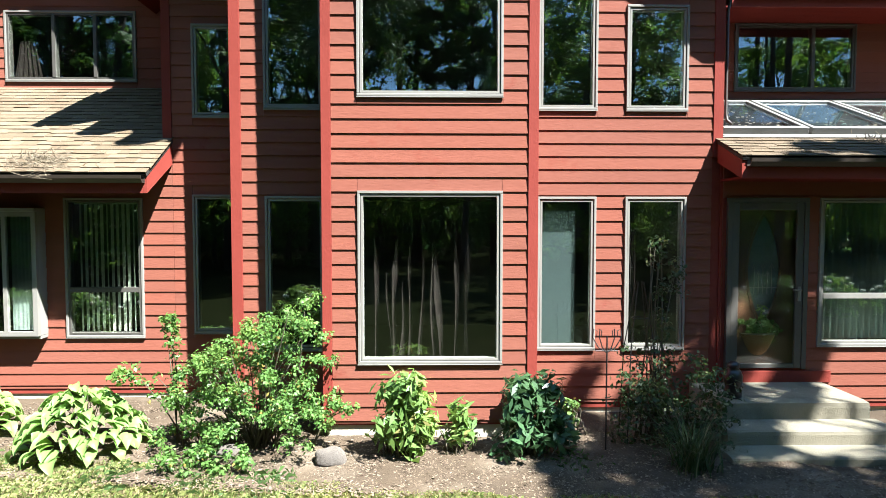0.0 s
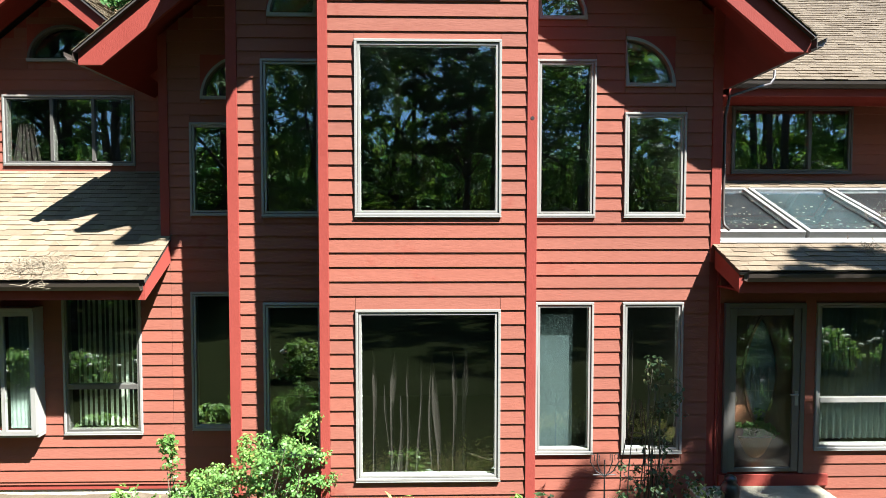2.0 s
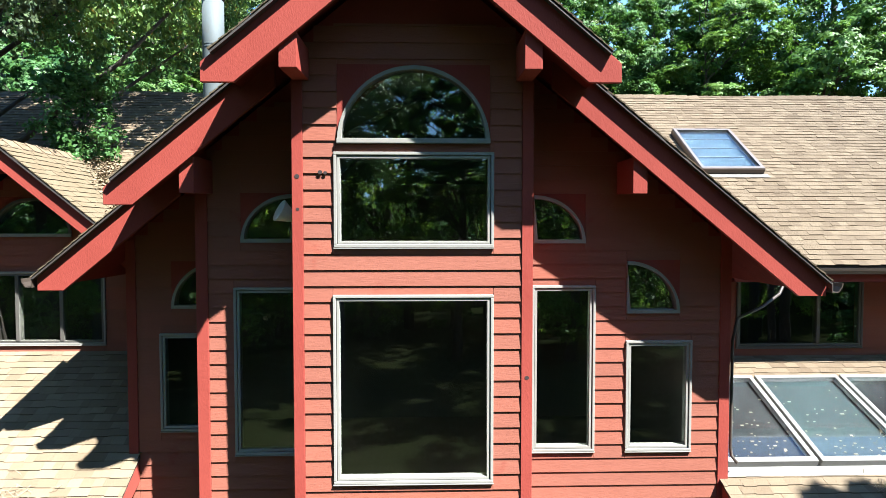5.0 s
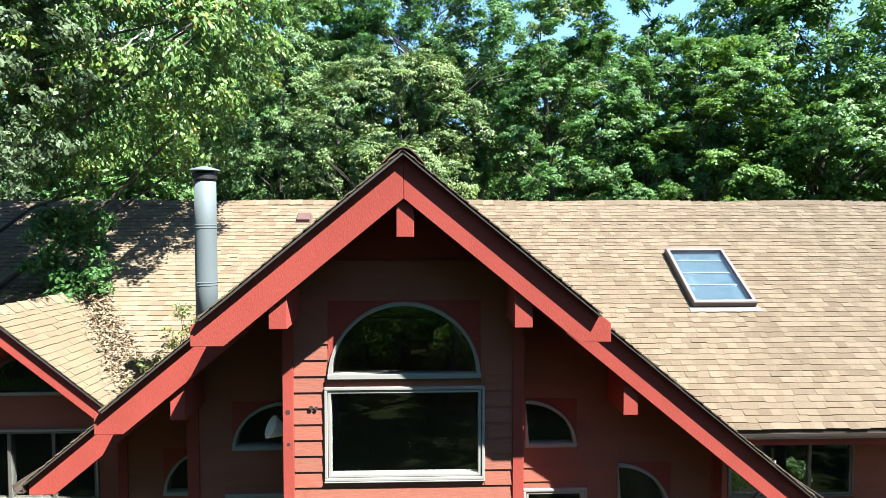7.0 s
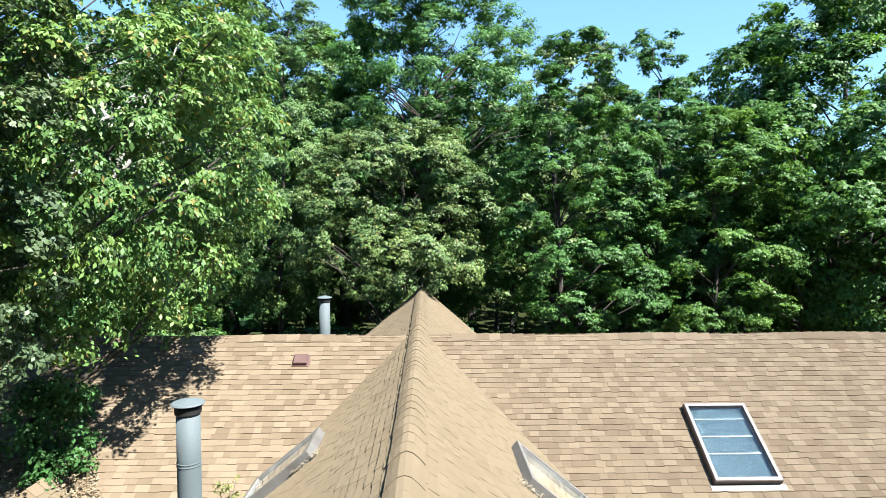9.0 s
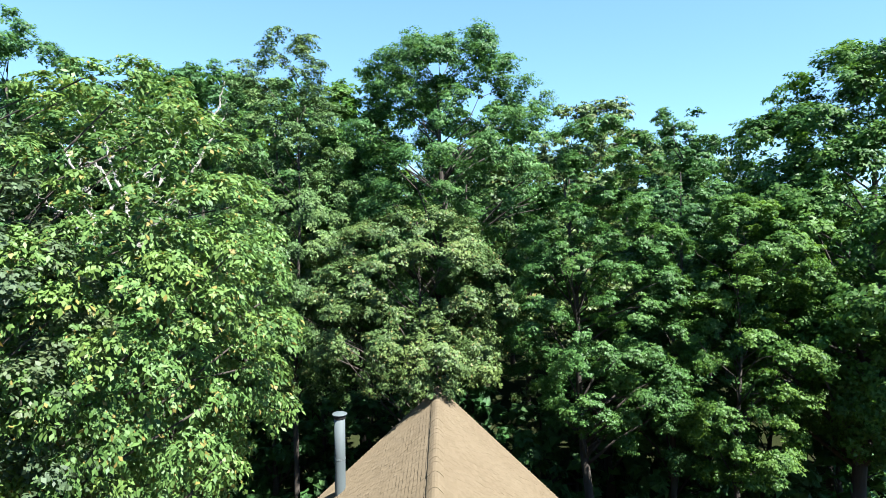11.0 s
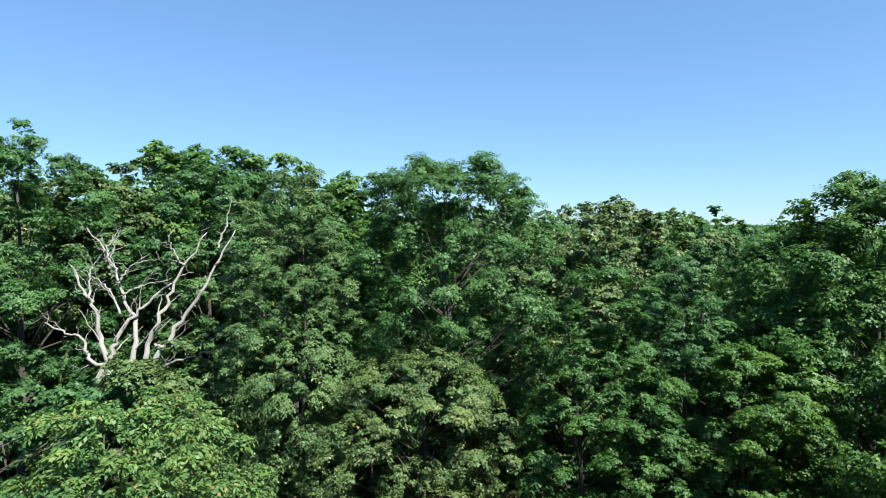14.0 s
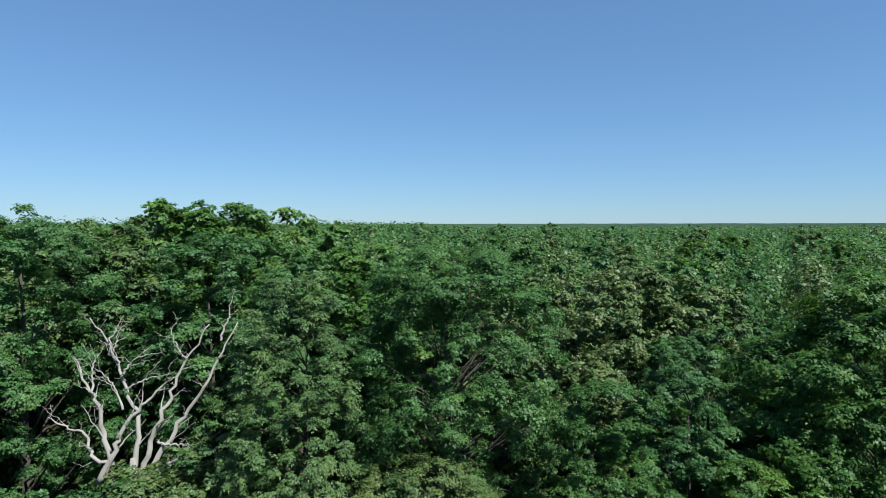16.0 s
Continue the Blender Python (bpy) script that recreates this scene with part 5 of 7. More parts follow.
def trunk_mesh(bm, rng, h, r, tips, fork=0.35, count=26):
    """A tapered trunk with limbs that reach out to some of the bough tips."""
    lean = np.array([rng.normal(0, 0.03), rng.normal(0, 0.03), 1.0])
    pts, rad = [], []
    for i in range(9):
        z = h * 0.86 * i / 8
        pts.append((lean[0] * z + 0.08 * math.sin(i * 1.3), lean[1] * z + 0.08 * math.cos(i * 1.7), z - (0.3 if i == 0 else 0)))
        rad.append(r * (1.25 if i == 0 else 1) * (1 - 0.86 * i / 8))
    tube(bm, pts, rad, 9)
    pick = rng.choice(len(tips), min(count, len(tips)), replace=False)
    for k in pick:
        t = tips[k]
        z0 = max(h * fork * 0.6, t[2] - (0.25 + 0.75 * rng.uniform()) * math.hypot(t[0], t[1]) - 0.6)
        f = min(z0 / (h * 0.86), 0.97)
        s = Vector((lean[0] * z0, lean[1] * z0, z0))
        e = Vector(t)
        m1 = s.lerp(e, 0.38) + Vector((rng.normal(0, 0.18), rng.normal(0, 0.18), 0.25))
        m2 = s.lerp(e, 0.72) + Vector((rng.normal(0, 0.22), rng.normal(0, 0.22), 0.22))
        r0 = max(r * (1 - 0.86 * f) * 0.42, 0.025)
        tube(bm, [s, m1, m2, e], [r0, r0 * 0.7, r0 * 0.42, 0.012], 6)


def oval(u):
    return max(0.05, math.sin(math.pi * min(max(u * 0.93 + 0.05, 0), 1)) ** 0.6)


def dome(u):
    return max(0.05, (1 - (max(u, 0.0) * 1.0) ** 2.4) ** 0.5 * (0.55 + 0.45 * min(1, u * 3)))


def egg(u):
    return max(0.06, min(1.0, 0.5 + u * 1.9) * (1 - max(u, 0.0) ** 2.6) ** 0.55)


def broad(u):
    return max(0.05, min(1.0, 0.45 + u * 1.6) * (1 - max(u, 0.0) ** 4.5) ** 0.5)


def spire(u):
    return max(0.06, (1 - u) ** 0.62 * min(1, 0.45 + u * 2.6))


def crowned(u):
    return max(0.06, min(1.0, 0.42 + u * 1.0) * (1 - max(u, 0.0) ** 3.4) ** 0.5)


def pointed(u):
    return max(0.05, (1 - max(u, 0.0)) ** 0.5 * min(1.0, 0.55 + u * 1.5) * 1.15)


def make_tree(name, seed, h, base, rx, shape, boughs, per, leaf, size, label, trunk_r=0.22, droop=0.25, tip_r=0.2, flat=0.75, limbs=26, spread=0.36, shift=(0, 0), slim=1.45, core=1.5, corners=3, sprigs=15, lobe=0.0):
    rng = np.random.default_rng(seed)
    if lobe:
        tips, out = lobed_points(rng, h - rx * tip_r * 0.5, base, rx, boughs, shape, lobe)
    else:
        tips = bough_points(rng, h - rx * tip_r * 0.5, base, rx, boughs, shape, tip_r * 1.5)
        out = tips - np.array([0, 0, base + (h - base) * 0.35])
    tips[:, 0] += shift[0]
    tips[:, 1] += shift[1]
    t = thing(name, (0, 0, 0), label, "tree", "woodland trees")
    bm = bmesh.new()
    trunk_mesh(bm, rng, h, trunk_r, tips, 0.35, limbs)
    part("trunk", bm, M_BARK, t, "", True)
    radii = rx * tip_r * rng.uniform(0.85, 1.5, len(tips))
    out /= np.maximum(np.linalg.norm(out, axis=1), 0.3)[:, None]
    v = leaf_arrays(rng, tips, radii, per, size, flat, droop, spread, slim, core, 0.86, corners, sprigs, out)
    part_mesh("crown", quads_mesh("crown", v, corners), leaf, t)
    return t


def put(t, x, y, turn=0.0, size=1.0, z=GROUND):
    t.matrix_basis = pose(x, y, z, 0, 0, turn) @ Matrix.Diagonal((size, size, size, 1))
    return t


LEAF_LIGHT = leaf_material("yellow_green_leaves", (0.052, 0.122, 0.028), (0.108, 0.186, 0.050), (0.190, 0.160, 0.042), 0.05, 0.30)
LEAF_OLIVE = leaf_material("olive_leaves", (0.051, 0.096, 0.025), (0.085, 0.134, 0.040), (0.147, 0.126, 0.042), 0.04, 0.17)
LEAF_MID = leaf_material("mid_green_leaves", (0.051, 0.125, 0.031), (0.086, 0.171, 0.050), None, 0, 0.36)
LEAF_DEEP = leaf_material("deep_green_leaves", (0.038, 0.104, 0.029), (0.065, 0.147, 0.044), None, 0, 0.36)
LEAF_SAGE = leaf_material("sage_green_leaves", (0.052, 0.106, 0.028), (0.088, 0.150, 0.048), None, 0, 0.17)
LEAF_FRESH = leaf_material("fresh_green_leaves", (0.031, 0.091, 0.019), (0.057, 0.134, 0.032), None, 0, 0.32)
LEAF_BRIGHT = leaf_material("bright_green_leaves", (0.050, 0.125, 0.022), (0.095, 0.176, 0.037), None, 0, 0.36)
LEAF_GREY = leaf_material("grey_green_leaves", (0.071, 0.106, 0.047), (0.106, 0.141, 0.069), None, 0, 0.25)

# the trees that stand close behind the house
put(make_tree("broadleaf_tree", 1, 17.1, 9.7, 2.6, egg, 330, 230, LEAF_LIGHT, 0.100, "tall broadleaf tree leaning over the roof, leaves yellowing", 0.26, 1.0, 0.135, 1.0, 30, 0.5, (6.3, 0.1), 0.8, 1.1, corners=4), -11.4, 11.4)
put(make_tree("broadleaf_tree", 2, 16.1, 9.2, 2.1, egg, 230, 200, LEAF_GREY, 0.085, "grey-green tree leaning beside the wing of the house", 0.18, 0.3, 0.15, 0.9, 24, 0.45, (5.0, 0.2), 1.0, 1.2, corners=4), -11.2, 8.6)
put(make_tree("broadleaf_tree", 3, 15.3, 8.6, 4.4, egg, 300, 420, LEAF_OLIVE, 0.075, "rounded olive-green tree behind the gable", 0.2, 0.3, 0.11, 0.8, 40, lobe=0.25), -1.0, 24.0)
put(make_tree("broadleaf_tree", 4, 23.3, 7.5, 5.1, crowned, 380, 480, LEAF_MID, 0.096, "tall open-crowned oak showing dark limbs", 0.34, 0.2, 0.13, 0.85, 90, lobe=0.26), 0.3, 28.6)
slender = put(make_tree("broadleaf_tree", 5, 22.0, 8.0, 2.9, egg, 250, 480, LEAF_SAGE, 0.082, "slender drooping grey-green tree", 0.14, 0.9, 0.16, 1.0, 30, 0.4, (0, 0), 1.1), -5.9, 25.6)
put(make_tree("broadleaf_tree", 13, 22.8, 5.5, 4.4, crowned, 220, 300, LEAF_MID, 0.145, "tall green tree beside the dead snag", 0.26, 0.25, 0.14, lobe=0.29), -8.4, 36.0)
layered = put(make_tree("broadleaf_tree", 6, 18.7, 7.0, 3.2, pointed, 310, 440, LEAF_FRESH, 0.076, "dense green tree with layered boughs", 0.22, 0.25, 0.135, 0.7, 40, lobe=0.27), 5.9, 23.4)
put(make_tree("broadleaf_tree", 7, 19.3, 5.0, 2.8, pointed, 250, 440, LEAF_DEEP, 0.084, "younger green tree with feathery boughs", 0.16, 0.3, 0.15, lobe=0.28), 9.4, 25.6)
put(make_tree("broadleaf_tree", 14, 15.7, 4.5, 2.7, crowned, 190, 420, LEAF_BRIGHT, 0.084, "small bright green tree with tiered sprays", 0.14, 0.35, 0.17, 0.7, 40, 0.4, lobe=0.30), 10.9, 22.9)
put(make_tree("broadleaf_tree", 8, 21.9, 6.0, 6.1, egg, 580, 400, LEAF_BRIGHT, 0.132, "tall bright green tree with a dark trunk", 0.34, 0.3, 0.125, 0.85, 70, lobe=0.23), 17.1, 26.0)
put(make_tree("broadleaf_tree", 9, 25.2, 6.5, 5.4, crowned, 230, 480, LEAF_MID, 0.115, "broad full-crowned tree at the wood's edge", 0.34, 0.25, 0.135, 0.75, 40, lobe=0.25), -21.4, 31.5)
put(make_tree("broadleaf_tree", 10, 23.7, 6.0, 5.7, crowned, 250, 340, LEAF_DEEP, 0.145, "dark green tree behind the dead snag", 0.3, 0.25, 0.13, lobe=0.24), -13.6, 37.0)
put(make_tree("broadleaf_tree", 11, 21.4, 4.5, 4.2, egg, 200, 300, LEAF_OLIVE, 0.145, "broad olive-green tree in the wood", 0.26, 0.25, 0.14, lobe=0.28), 7.2, 33.5)
put(make_tree("broadleaf_tree", 12, 19.0, 4.0, 3.8, egg, 190, 300, LEAF_DEEP, 0.140, "dark green tree in the wood", 0.24, 0.25, 0.14, lobe=0.28), 12.8, 32.0)

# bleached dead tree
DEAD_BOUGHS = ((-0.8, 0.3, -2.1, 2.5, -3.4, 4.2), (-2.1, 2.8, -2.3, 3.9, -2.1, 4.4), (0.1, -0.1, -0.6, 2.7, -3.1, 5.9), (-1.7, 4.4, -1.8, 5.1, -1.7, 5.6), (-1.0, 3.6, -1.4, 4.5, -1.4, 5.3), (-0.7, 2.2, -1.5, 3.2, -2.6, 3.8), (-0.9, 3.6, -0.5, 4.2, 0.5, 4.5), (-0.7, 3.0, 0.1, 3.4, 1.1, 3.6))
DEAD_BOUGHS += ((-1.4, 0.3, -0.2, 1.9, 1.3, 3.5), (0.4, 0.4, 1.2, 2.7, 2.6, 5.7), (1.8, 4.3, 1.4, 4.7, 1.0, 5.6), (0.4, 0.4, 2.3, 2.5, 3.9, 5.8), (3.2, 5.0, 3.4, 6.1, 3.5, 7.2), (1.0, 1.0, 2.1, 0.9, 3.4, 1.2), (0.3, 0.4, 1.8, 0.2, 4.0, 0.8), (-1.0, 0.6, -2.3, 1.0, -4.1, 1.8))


def dead_tree():
    rng = random.Random(77)
    t = thing("dead_tree", (-13.0, 26.5, GROUND), "bleached leafless dead tree with crooked grey-white limbs", "dead tree")
    fork = Vector((-13.2, 26.5, 13.6))
    bm = bmesh.new()
    tube(bm, [(-12.8, 26.5, GROUND - 0.3), (-13.0, 26.55, 6), fork + Vector((0.1, 0, -0.5)), fork + Vector((0.1, 0, 0.4))], [0.36, 0.28, 0.20, 0.09], 10)
    part("trunk", bm, M_DEADWOOD, t, "", True)

    def crooked(bm, a, c, b, r0, r1, bend, n):
        pts, rad = [], []
        ph = rng.uniform(0, 6)
        for i in range(n + 1):
            f = i / n
            k = 2 * c - (a + b) / 2
            p = a.lerp(k, f).lerp(k.lerp(b, f), f)
            w = bend * math.sin(math.pi * min(f * 1.15, 1))
            p = p + Vector((math.sin(f * 11 + ph), math.cos(f * 9 + ph * 2), 0.5 * math.sin(f * 13 + ph))) * w + Vector((rng.gauss(0, 1), rng.gauss(0, 1), rng.gauss(0, 1))) * bend * 0.45 * (0 < i < n)
            pts.append(p)
            rad.append(r0 + (r1 - r0) * f ** 0.75)
        tube(bm, pts, rad, 6)
        return pts, rad

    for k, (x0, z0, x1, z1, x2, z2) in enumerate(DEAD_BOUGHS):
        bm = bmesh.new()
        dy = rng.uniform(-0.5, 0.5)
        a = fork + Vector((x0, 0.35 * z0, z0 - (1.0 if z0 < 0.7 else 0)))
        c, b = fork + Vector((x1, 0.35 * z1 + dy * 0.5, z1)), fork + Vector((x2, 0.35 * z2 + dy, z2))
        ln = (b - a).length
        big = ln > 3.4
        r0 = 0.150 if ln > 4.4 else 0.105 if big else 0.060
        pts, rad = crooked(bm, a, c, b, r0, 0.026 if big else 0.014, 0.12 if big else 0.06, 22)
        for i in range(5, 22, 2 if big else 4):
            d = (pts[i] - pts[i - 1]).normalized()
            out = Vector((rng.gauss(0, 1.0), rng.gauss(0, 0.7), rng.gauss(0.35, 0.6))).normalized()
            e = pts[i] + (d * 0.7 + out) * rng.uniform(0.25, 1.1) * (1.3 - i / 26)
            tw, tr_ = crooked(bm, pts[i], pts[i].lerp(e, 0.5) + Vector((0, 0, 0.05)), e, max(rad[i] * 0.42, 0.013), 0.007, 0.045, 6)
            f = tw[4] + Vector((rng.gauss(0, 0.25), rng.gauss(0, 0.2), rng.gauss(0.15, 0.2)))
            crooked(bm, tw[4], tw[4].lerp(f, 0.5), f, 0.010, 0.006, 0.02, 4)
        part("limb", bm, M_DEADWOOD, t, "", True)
    bm = bmesh.new()
    crooked(bm, fork + Vector((-0.3, -0.4, 0.1)), fork + Vector((-0.45, -0.5, -0.4)), fork + Vector((-0.4, -0.5, -1.1)), 0.10, 0.05, 0.05, 6)
    part("broken_stub", bm, M_DEADWOOD, t, "", True)


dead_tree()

# the wood behind: a few kinds, set out many times
def wood_kinds(seed0, specs):
    kinds = []
    for i, (h, base, rx, shape, boughs, per, leaf, size) in enumerate(specs):
        kinds.append(make_tree("woodland_tree", seed0 + i, h, base, rx, shape, boughs, per, leaf, size, "leafy broadleaf tree in the dense green wood", 0.24, 0.3, 0.175, 0.85, 8, lobe=0.29))
    return kinds


KINDS = wood_kinds(100, ((19.9, 4.5, 3.9, crowned, 90, 135, LEAF_MID, 0.30), (18.4, 4.2, 3.6, egg, 90, 135, LEAF_DEEP, 0.29), (20.9, 4.8, 4.0, egg, 90, 135, LEAF_OLIVE, 0.30), (17.0, 5.5, 3.3, spire, 80, 135, LEAF_FRESH, 0.29), (18.9, 4.2, 3.8, crowned, 90, 135, LEAF_BRIGHT, 0.30)))
NEAR_KINDS = wood_kinds(120, ((19.9, 4.5, 3.9, crowned, 120, 215, LEAF_MID, 0.20), (18.4, 4.2, 3.6, crowned, 120, 215, LEAF_DEEP, 0.19), (20.9, 4.8, 4.0, crowned, 120, 215, LEAF_OLIVE, 0.20), (18.0, 5.5, 3.4, egg, 115, 215, LEAF_FRESH, 0.19), (18.9, 4.2, 3.8, crowned, 120, 215, LEAF_BRIGHT, 0.20)))
rng_w = random.Random(8)
spots = []
HERO = [(-13.2, 28.0, 5.5), (-5.5, 12.8, 4), (-1, 24, 4), (0.3, 28.6, 4.6), (-6, 25.6, 2.6), (5.9, 23.4, 3), (10.5, 24, 3), (17.1, 26, 4.6), (-21.4, 31.5, 4.6), (-13.6, 37, 4.6), (7.2, 33.5, 3.4), (12.8, 32, 3), (-8.4, 36, 3.2)]


def tall(x, y):
    """How the wood's height changes over the land: higher on the one side, lower on the other."""
    return 1.06 - 0.0065 * max(-22, min(x, 30)) + 0.06 * math.sin(x * 0.11 + y * 0.07)


tries = 0
while tries < 9000 and len(spots) < 96:
    tries += 1
    y = rng_w.uniform(26, 76)
    x = rng_w.uniform(-0.86 * y - 4, 0.86 * y + 4)
    if any((x - a) ** 2 + (y - b) ** 2 < (c + 3.7) ** 2 for a, b, c in HERO) or any((x - a) ** 2 + (y - b) ** 2 < (5.9 if y < 46 else 6.6) ** 2 for a, b in spots):
        continue
    if abs(x + 14) < 6.5 and y < 31:
        continue
    spots.append((x, y))
TALLER = ((18.5, 46, 20.0), (19, 52, 20.8), (24.5, 56, 21.2), (12.5, 57, 21.5), (-4.5, 37, 22.2), (-21.4, 45, 24.9), (-16.6, 45.5, 24.8), (-13.6, 47, 24.5), (-27, 43, 23.6), (-31, 40, 23.6), (12.9, 45, 21.7), (-30, 58, 24.2), (-22.5, 61, 24.4), (-12, 62, 23.6), (3, 44, 22.6))
TALLER += ((5, 100, 21.5), (14, 108, 21.1), (22, 96, 20.9), (30, 112, 21.4), (42, 105, 20.9), (55, 120, 21.2), (9, 126, 21.6), (64, 101, 20.7), (37, 92, 20.4), (19, 124, 21.4))
TALLER += ((-62, 150, 23.7), (-38, 158, 24.0), (-27, 146, 23.3), (-8, 162, 23.8), (12, 155, 23.4), (27, 168, 23.7), (40, 150, 22.9), (66, 165, 23.3), (92, 158, 23.1))
spots += [(x, y) for x, y, z in TALLER]
used = set()
for x, y in spots:
    near = y < 48
    k = rng_w.randrange(5)
    k = 4 if -25 < x < -10 and 44.5 < y < 48 else k
    s = tall(x, y) * rng_w.uniform(0.82, 1.04) * (0.93 if y < 34 else 1)
    a = rng_w.uniform(0, 360)
    kind = (NEAR_KINDS if near else KINDS)[k]
    for p, q, z in TALLER:
        if (p, q) == (x, y):
            s = (z - GROUND) / ((19.5, 18.0, 20.5, 18.0, 18.5) if near else (19.5, 18.0, 20.5, 17.0, 18.5))[k]
    if (near, k) not in used:
        used.add((near, k))
        put(kind, x, y, a, s)
    else:
        put(copy_thing(kind, Matrix()), x, y, a, s)

# low growth along the wood's edge, under the tall crowns
UNDER = wood_kinds(140, ((7.0, 0.4, 2.9, dome, 50, 32, LEAF_DEEP, 0.36), (6.0, 0.3, 2.7, dome, 50, 32, LEAF_DEEP, 0.36)))
for i in range(26):
    x = -26 + i * 2.1 + rng_w.uniform(-0.8, 0.8)
    y = rng_w.uniform(27, 33)
    c = UNDER[i % 2] if i < 2 else copy_thing(UNDER[i % 2], Matrix())
    put(c, x, y, rng_w.uniform(0, 360), rng_w.uniform(0.8, 1.35))
    tagged(c, "leafy understorey shrub at the foot of the wood", "shrub", "understorey shrubs")
    c.name = "understorey_shrub"

for x, y, z in ((-12.9, 23.8, 0.80), (-15.6, 24.4, 0.76), (-10.6, 24.4, 0.76), (-8.8, 20.6, 0.62), (-13.3, 21.0, 0.66), (-18.0, 21.5, 0.7), (-10.8, 23.5, 0.6)):
    c = copy_thing(NEAR_KINDS[round(-x) % 3], Matrix())
    put(c, x, y, 40 * x, z)
    tagged(c, "leafy young tree at the edge of the wood", "tree", "woodland trees")


def far_wood(name, seed, y0, y1, spacing, blades, size, leaf, share):
    """Crowns too far off to count, as one mesh of leaf sprays."""
    rng = np.random.default_rng(seed)
    cs, rs = [], []
    gx, gy = np.meshgrid(np.arange(-0.95 * y1, 0.95 * y1, spacing), np.arange(y0, y1, spacing * 0.87))
    gx = gx + (np.arange(gx.shape[0]) % 2)[:, None] * spacing * 0.5
    lay = np.random.default_rng(int(y0))
    x, y = gx.ravel() + lay.normal(0, spacing * 0.2, gx.size), gy.ravel() + lay.normal(0, spacing * 0.2, gx.size)
    inside = np.abs(x) < 0.9 * y
    x, y = x[inside], y[inside]
    pick = lay.uniform(0, 1, len(x))
    keep = (pick >= share[0]) & (pick < share[1])
    x, y = x[keep], y[keep]
    h = (20.4 - 0.055 * np.clip(x, -48, 40) + 1.0 * np.sin(x * 0.06 + y * 0.045)) * rng.uniform(0.87, 1.07, len(x))
    r = spacing * 0.50 * rng.uniform(0.75, 1.2, len(x))
    m = len(x)
    idx = np.repeat(np.arange(m), blades)
    d = rng.normal(size=(len(idx), 3))
    d[:, 2] = np.abs(d[:, 2]) * 0.9 - 0.25
    d /= np.linalg.norm(d, axis=1)[:, None]
    lob = 1 + 0.22 * np.sin(d[:, 0] * 7 + idx * 1.7) * np.cos(d[:, 1] * 6 + idx) * np.cos(d[:, 2] * 6 + idx * 0.7)
    rad = r[idx] * lob * rng.uniform(0.86, 1.03, len(idx))
    c = np.stack([x[idx], y[idx], h[idx] - r[idx] * 1.7], 1)
    pos = c + d * rad[:, None] * np.array([1, 1, 1.7])
    nrm = d + rng.normal(size=d.shape) * 0.28
    nrm /= np.linalg.norm(nrm, axis=1)[:, None]
    ax = np.cross(nrm, rng.normal(size=d.shape))
    ax /= np.linalg.norm(ax, axis=1)[:, None]
    sd = np.cross(nrm, ax)
    ln = size * rng.uniform(0.6, 1.35, len(idx))[:, None]
    v = np.stack([pos - ax * ln * 0.5, pos + sd * ln * 0.36 - nrm * ln * 0.12, pos + ax * ln * 0.5, pos - sd * ln * 0.36 - nrm * ln * 0.12], 1).reshape(-1, 3)
    ob = part_mesh(name, quads_mesh(name, v), leaf)
    return tagged(ob, "unbroken green canopy of the distant wood", "woodland", "", "stuff")


for i, (leaf, share) in enumerate(((LEAF_MID, (0, 0.4)), (LEAF_DEEP, (0.4, 0.72)), (LEAF_OLIVE, (0.72, 1.01)))):
    far_wood("distant_wood", 300 + i, 74, 150, 7.4, 460, 0.56, leaf, share)
    far_wood("distant_wood", 310 + i, 150, 480, 10.0, 80, 1.4, leaf, share)
    far_wood("distant_wood", 320 + i, 480, 900, 16.0, 24, 3.6, leaf, share)

# the wood beyond that, as a rolling canopy out to the horizon
LEAF_FAR = surface("far_canopy", (0.016, 0.036, 0.018), (0.046, 0.080, 0.036), 0.045, 0.95, 0, (1, 1, 1), 0.16, 0.0, None, None, 0, 0.1)
ys = [430 * (1.022 ** i) for i in range(120)]
xs_n = 150
vs, fs = [], []
rng_f = np.random.default_rng(5)
for j, yy in enumerate(ys):
    for i in range(xs_n + 1):
        xx = (i / xs_n - 0.5) * 1.9 * yy
        vs.append((xx, yy + rng_f.uniform(-0.01, 0.01) * yy, 10.6 + rng_f.uniform(-1.0, 2.2) + 3.0 * min(1, max(0, yy - 800) / 400) + 2.0 * math.sin(xx * 0.011) * math.cos(yy * 0.006)))
for j in range(len(ys) - 1):
    for i in range(xs_n):
        a = j * (xs_n + 1) + i
        fs.append((a, a + 1, a + xs_n + 2, a + xs_n + 1))
me = bpy.data.meshes.new("backdrop_wood")
me.from_pydata(vs, [], fs)
tagged(part_mesh("backdrop_wood", me, LEAF_FAR), "rolling wooded country reaching to the horizon", "woodland", "", "structure")

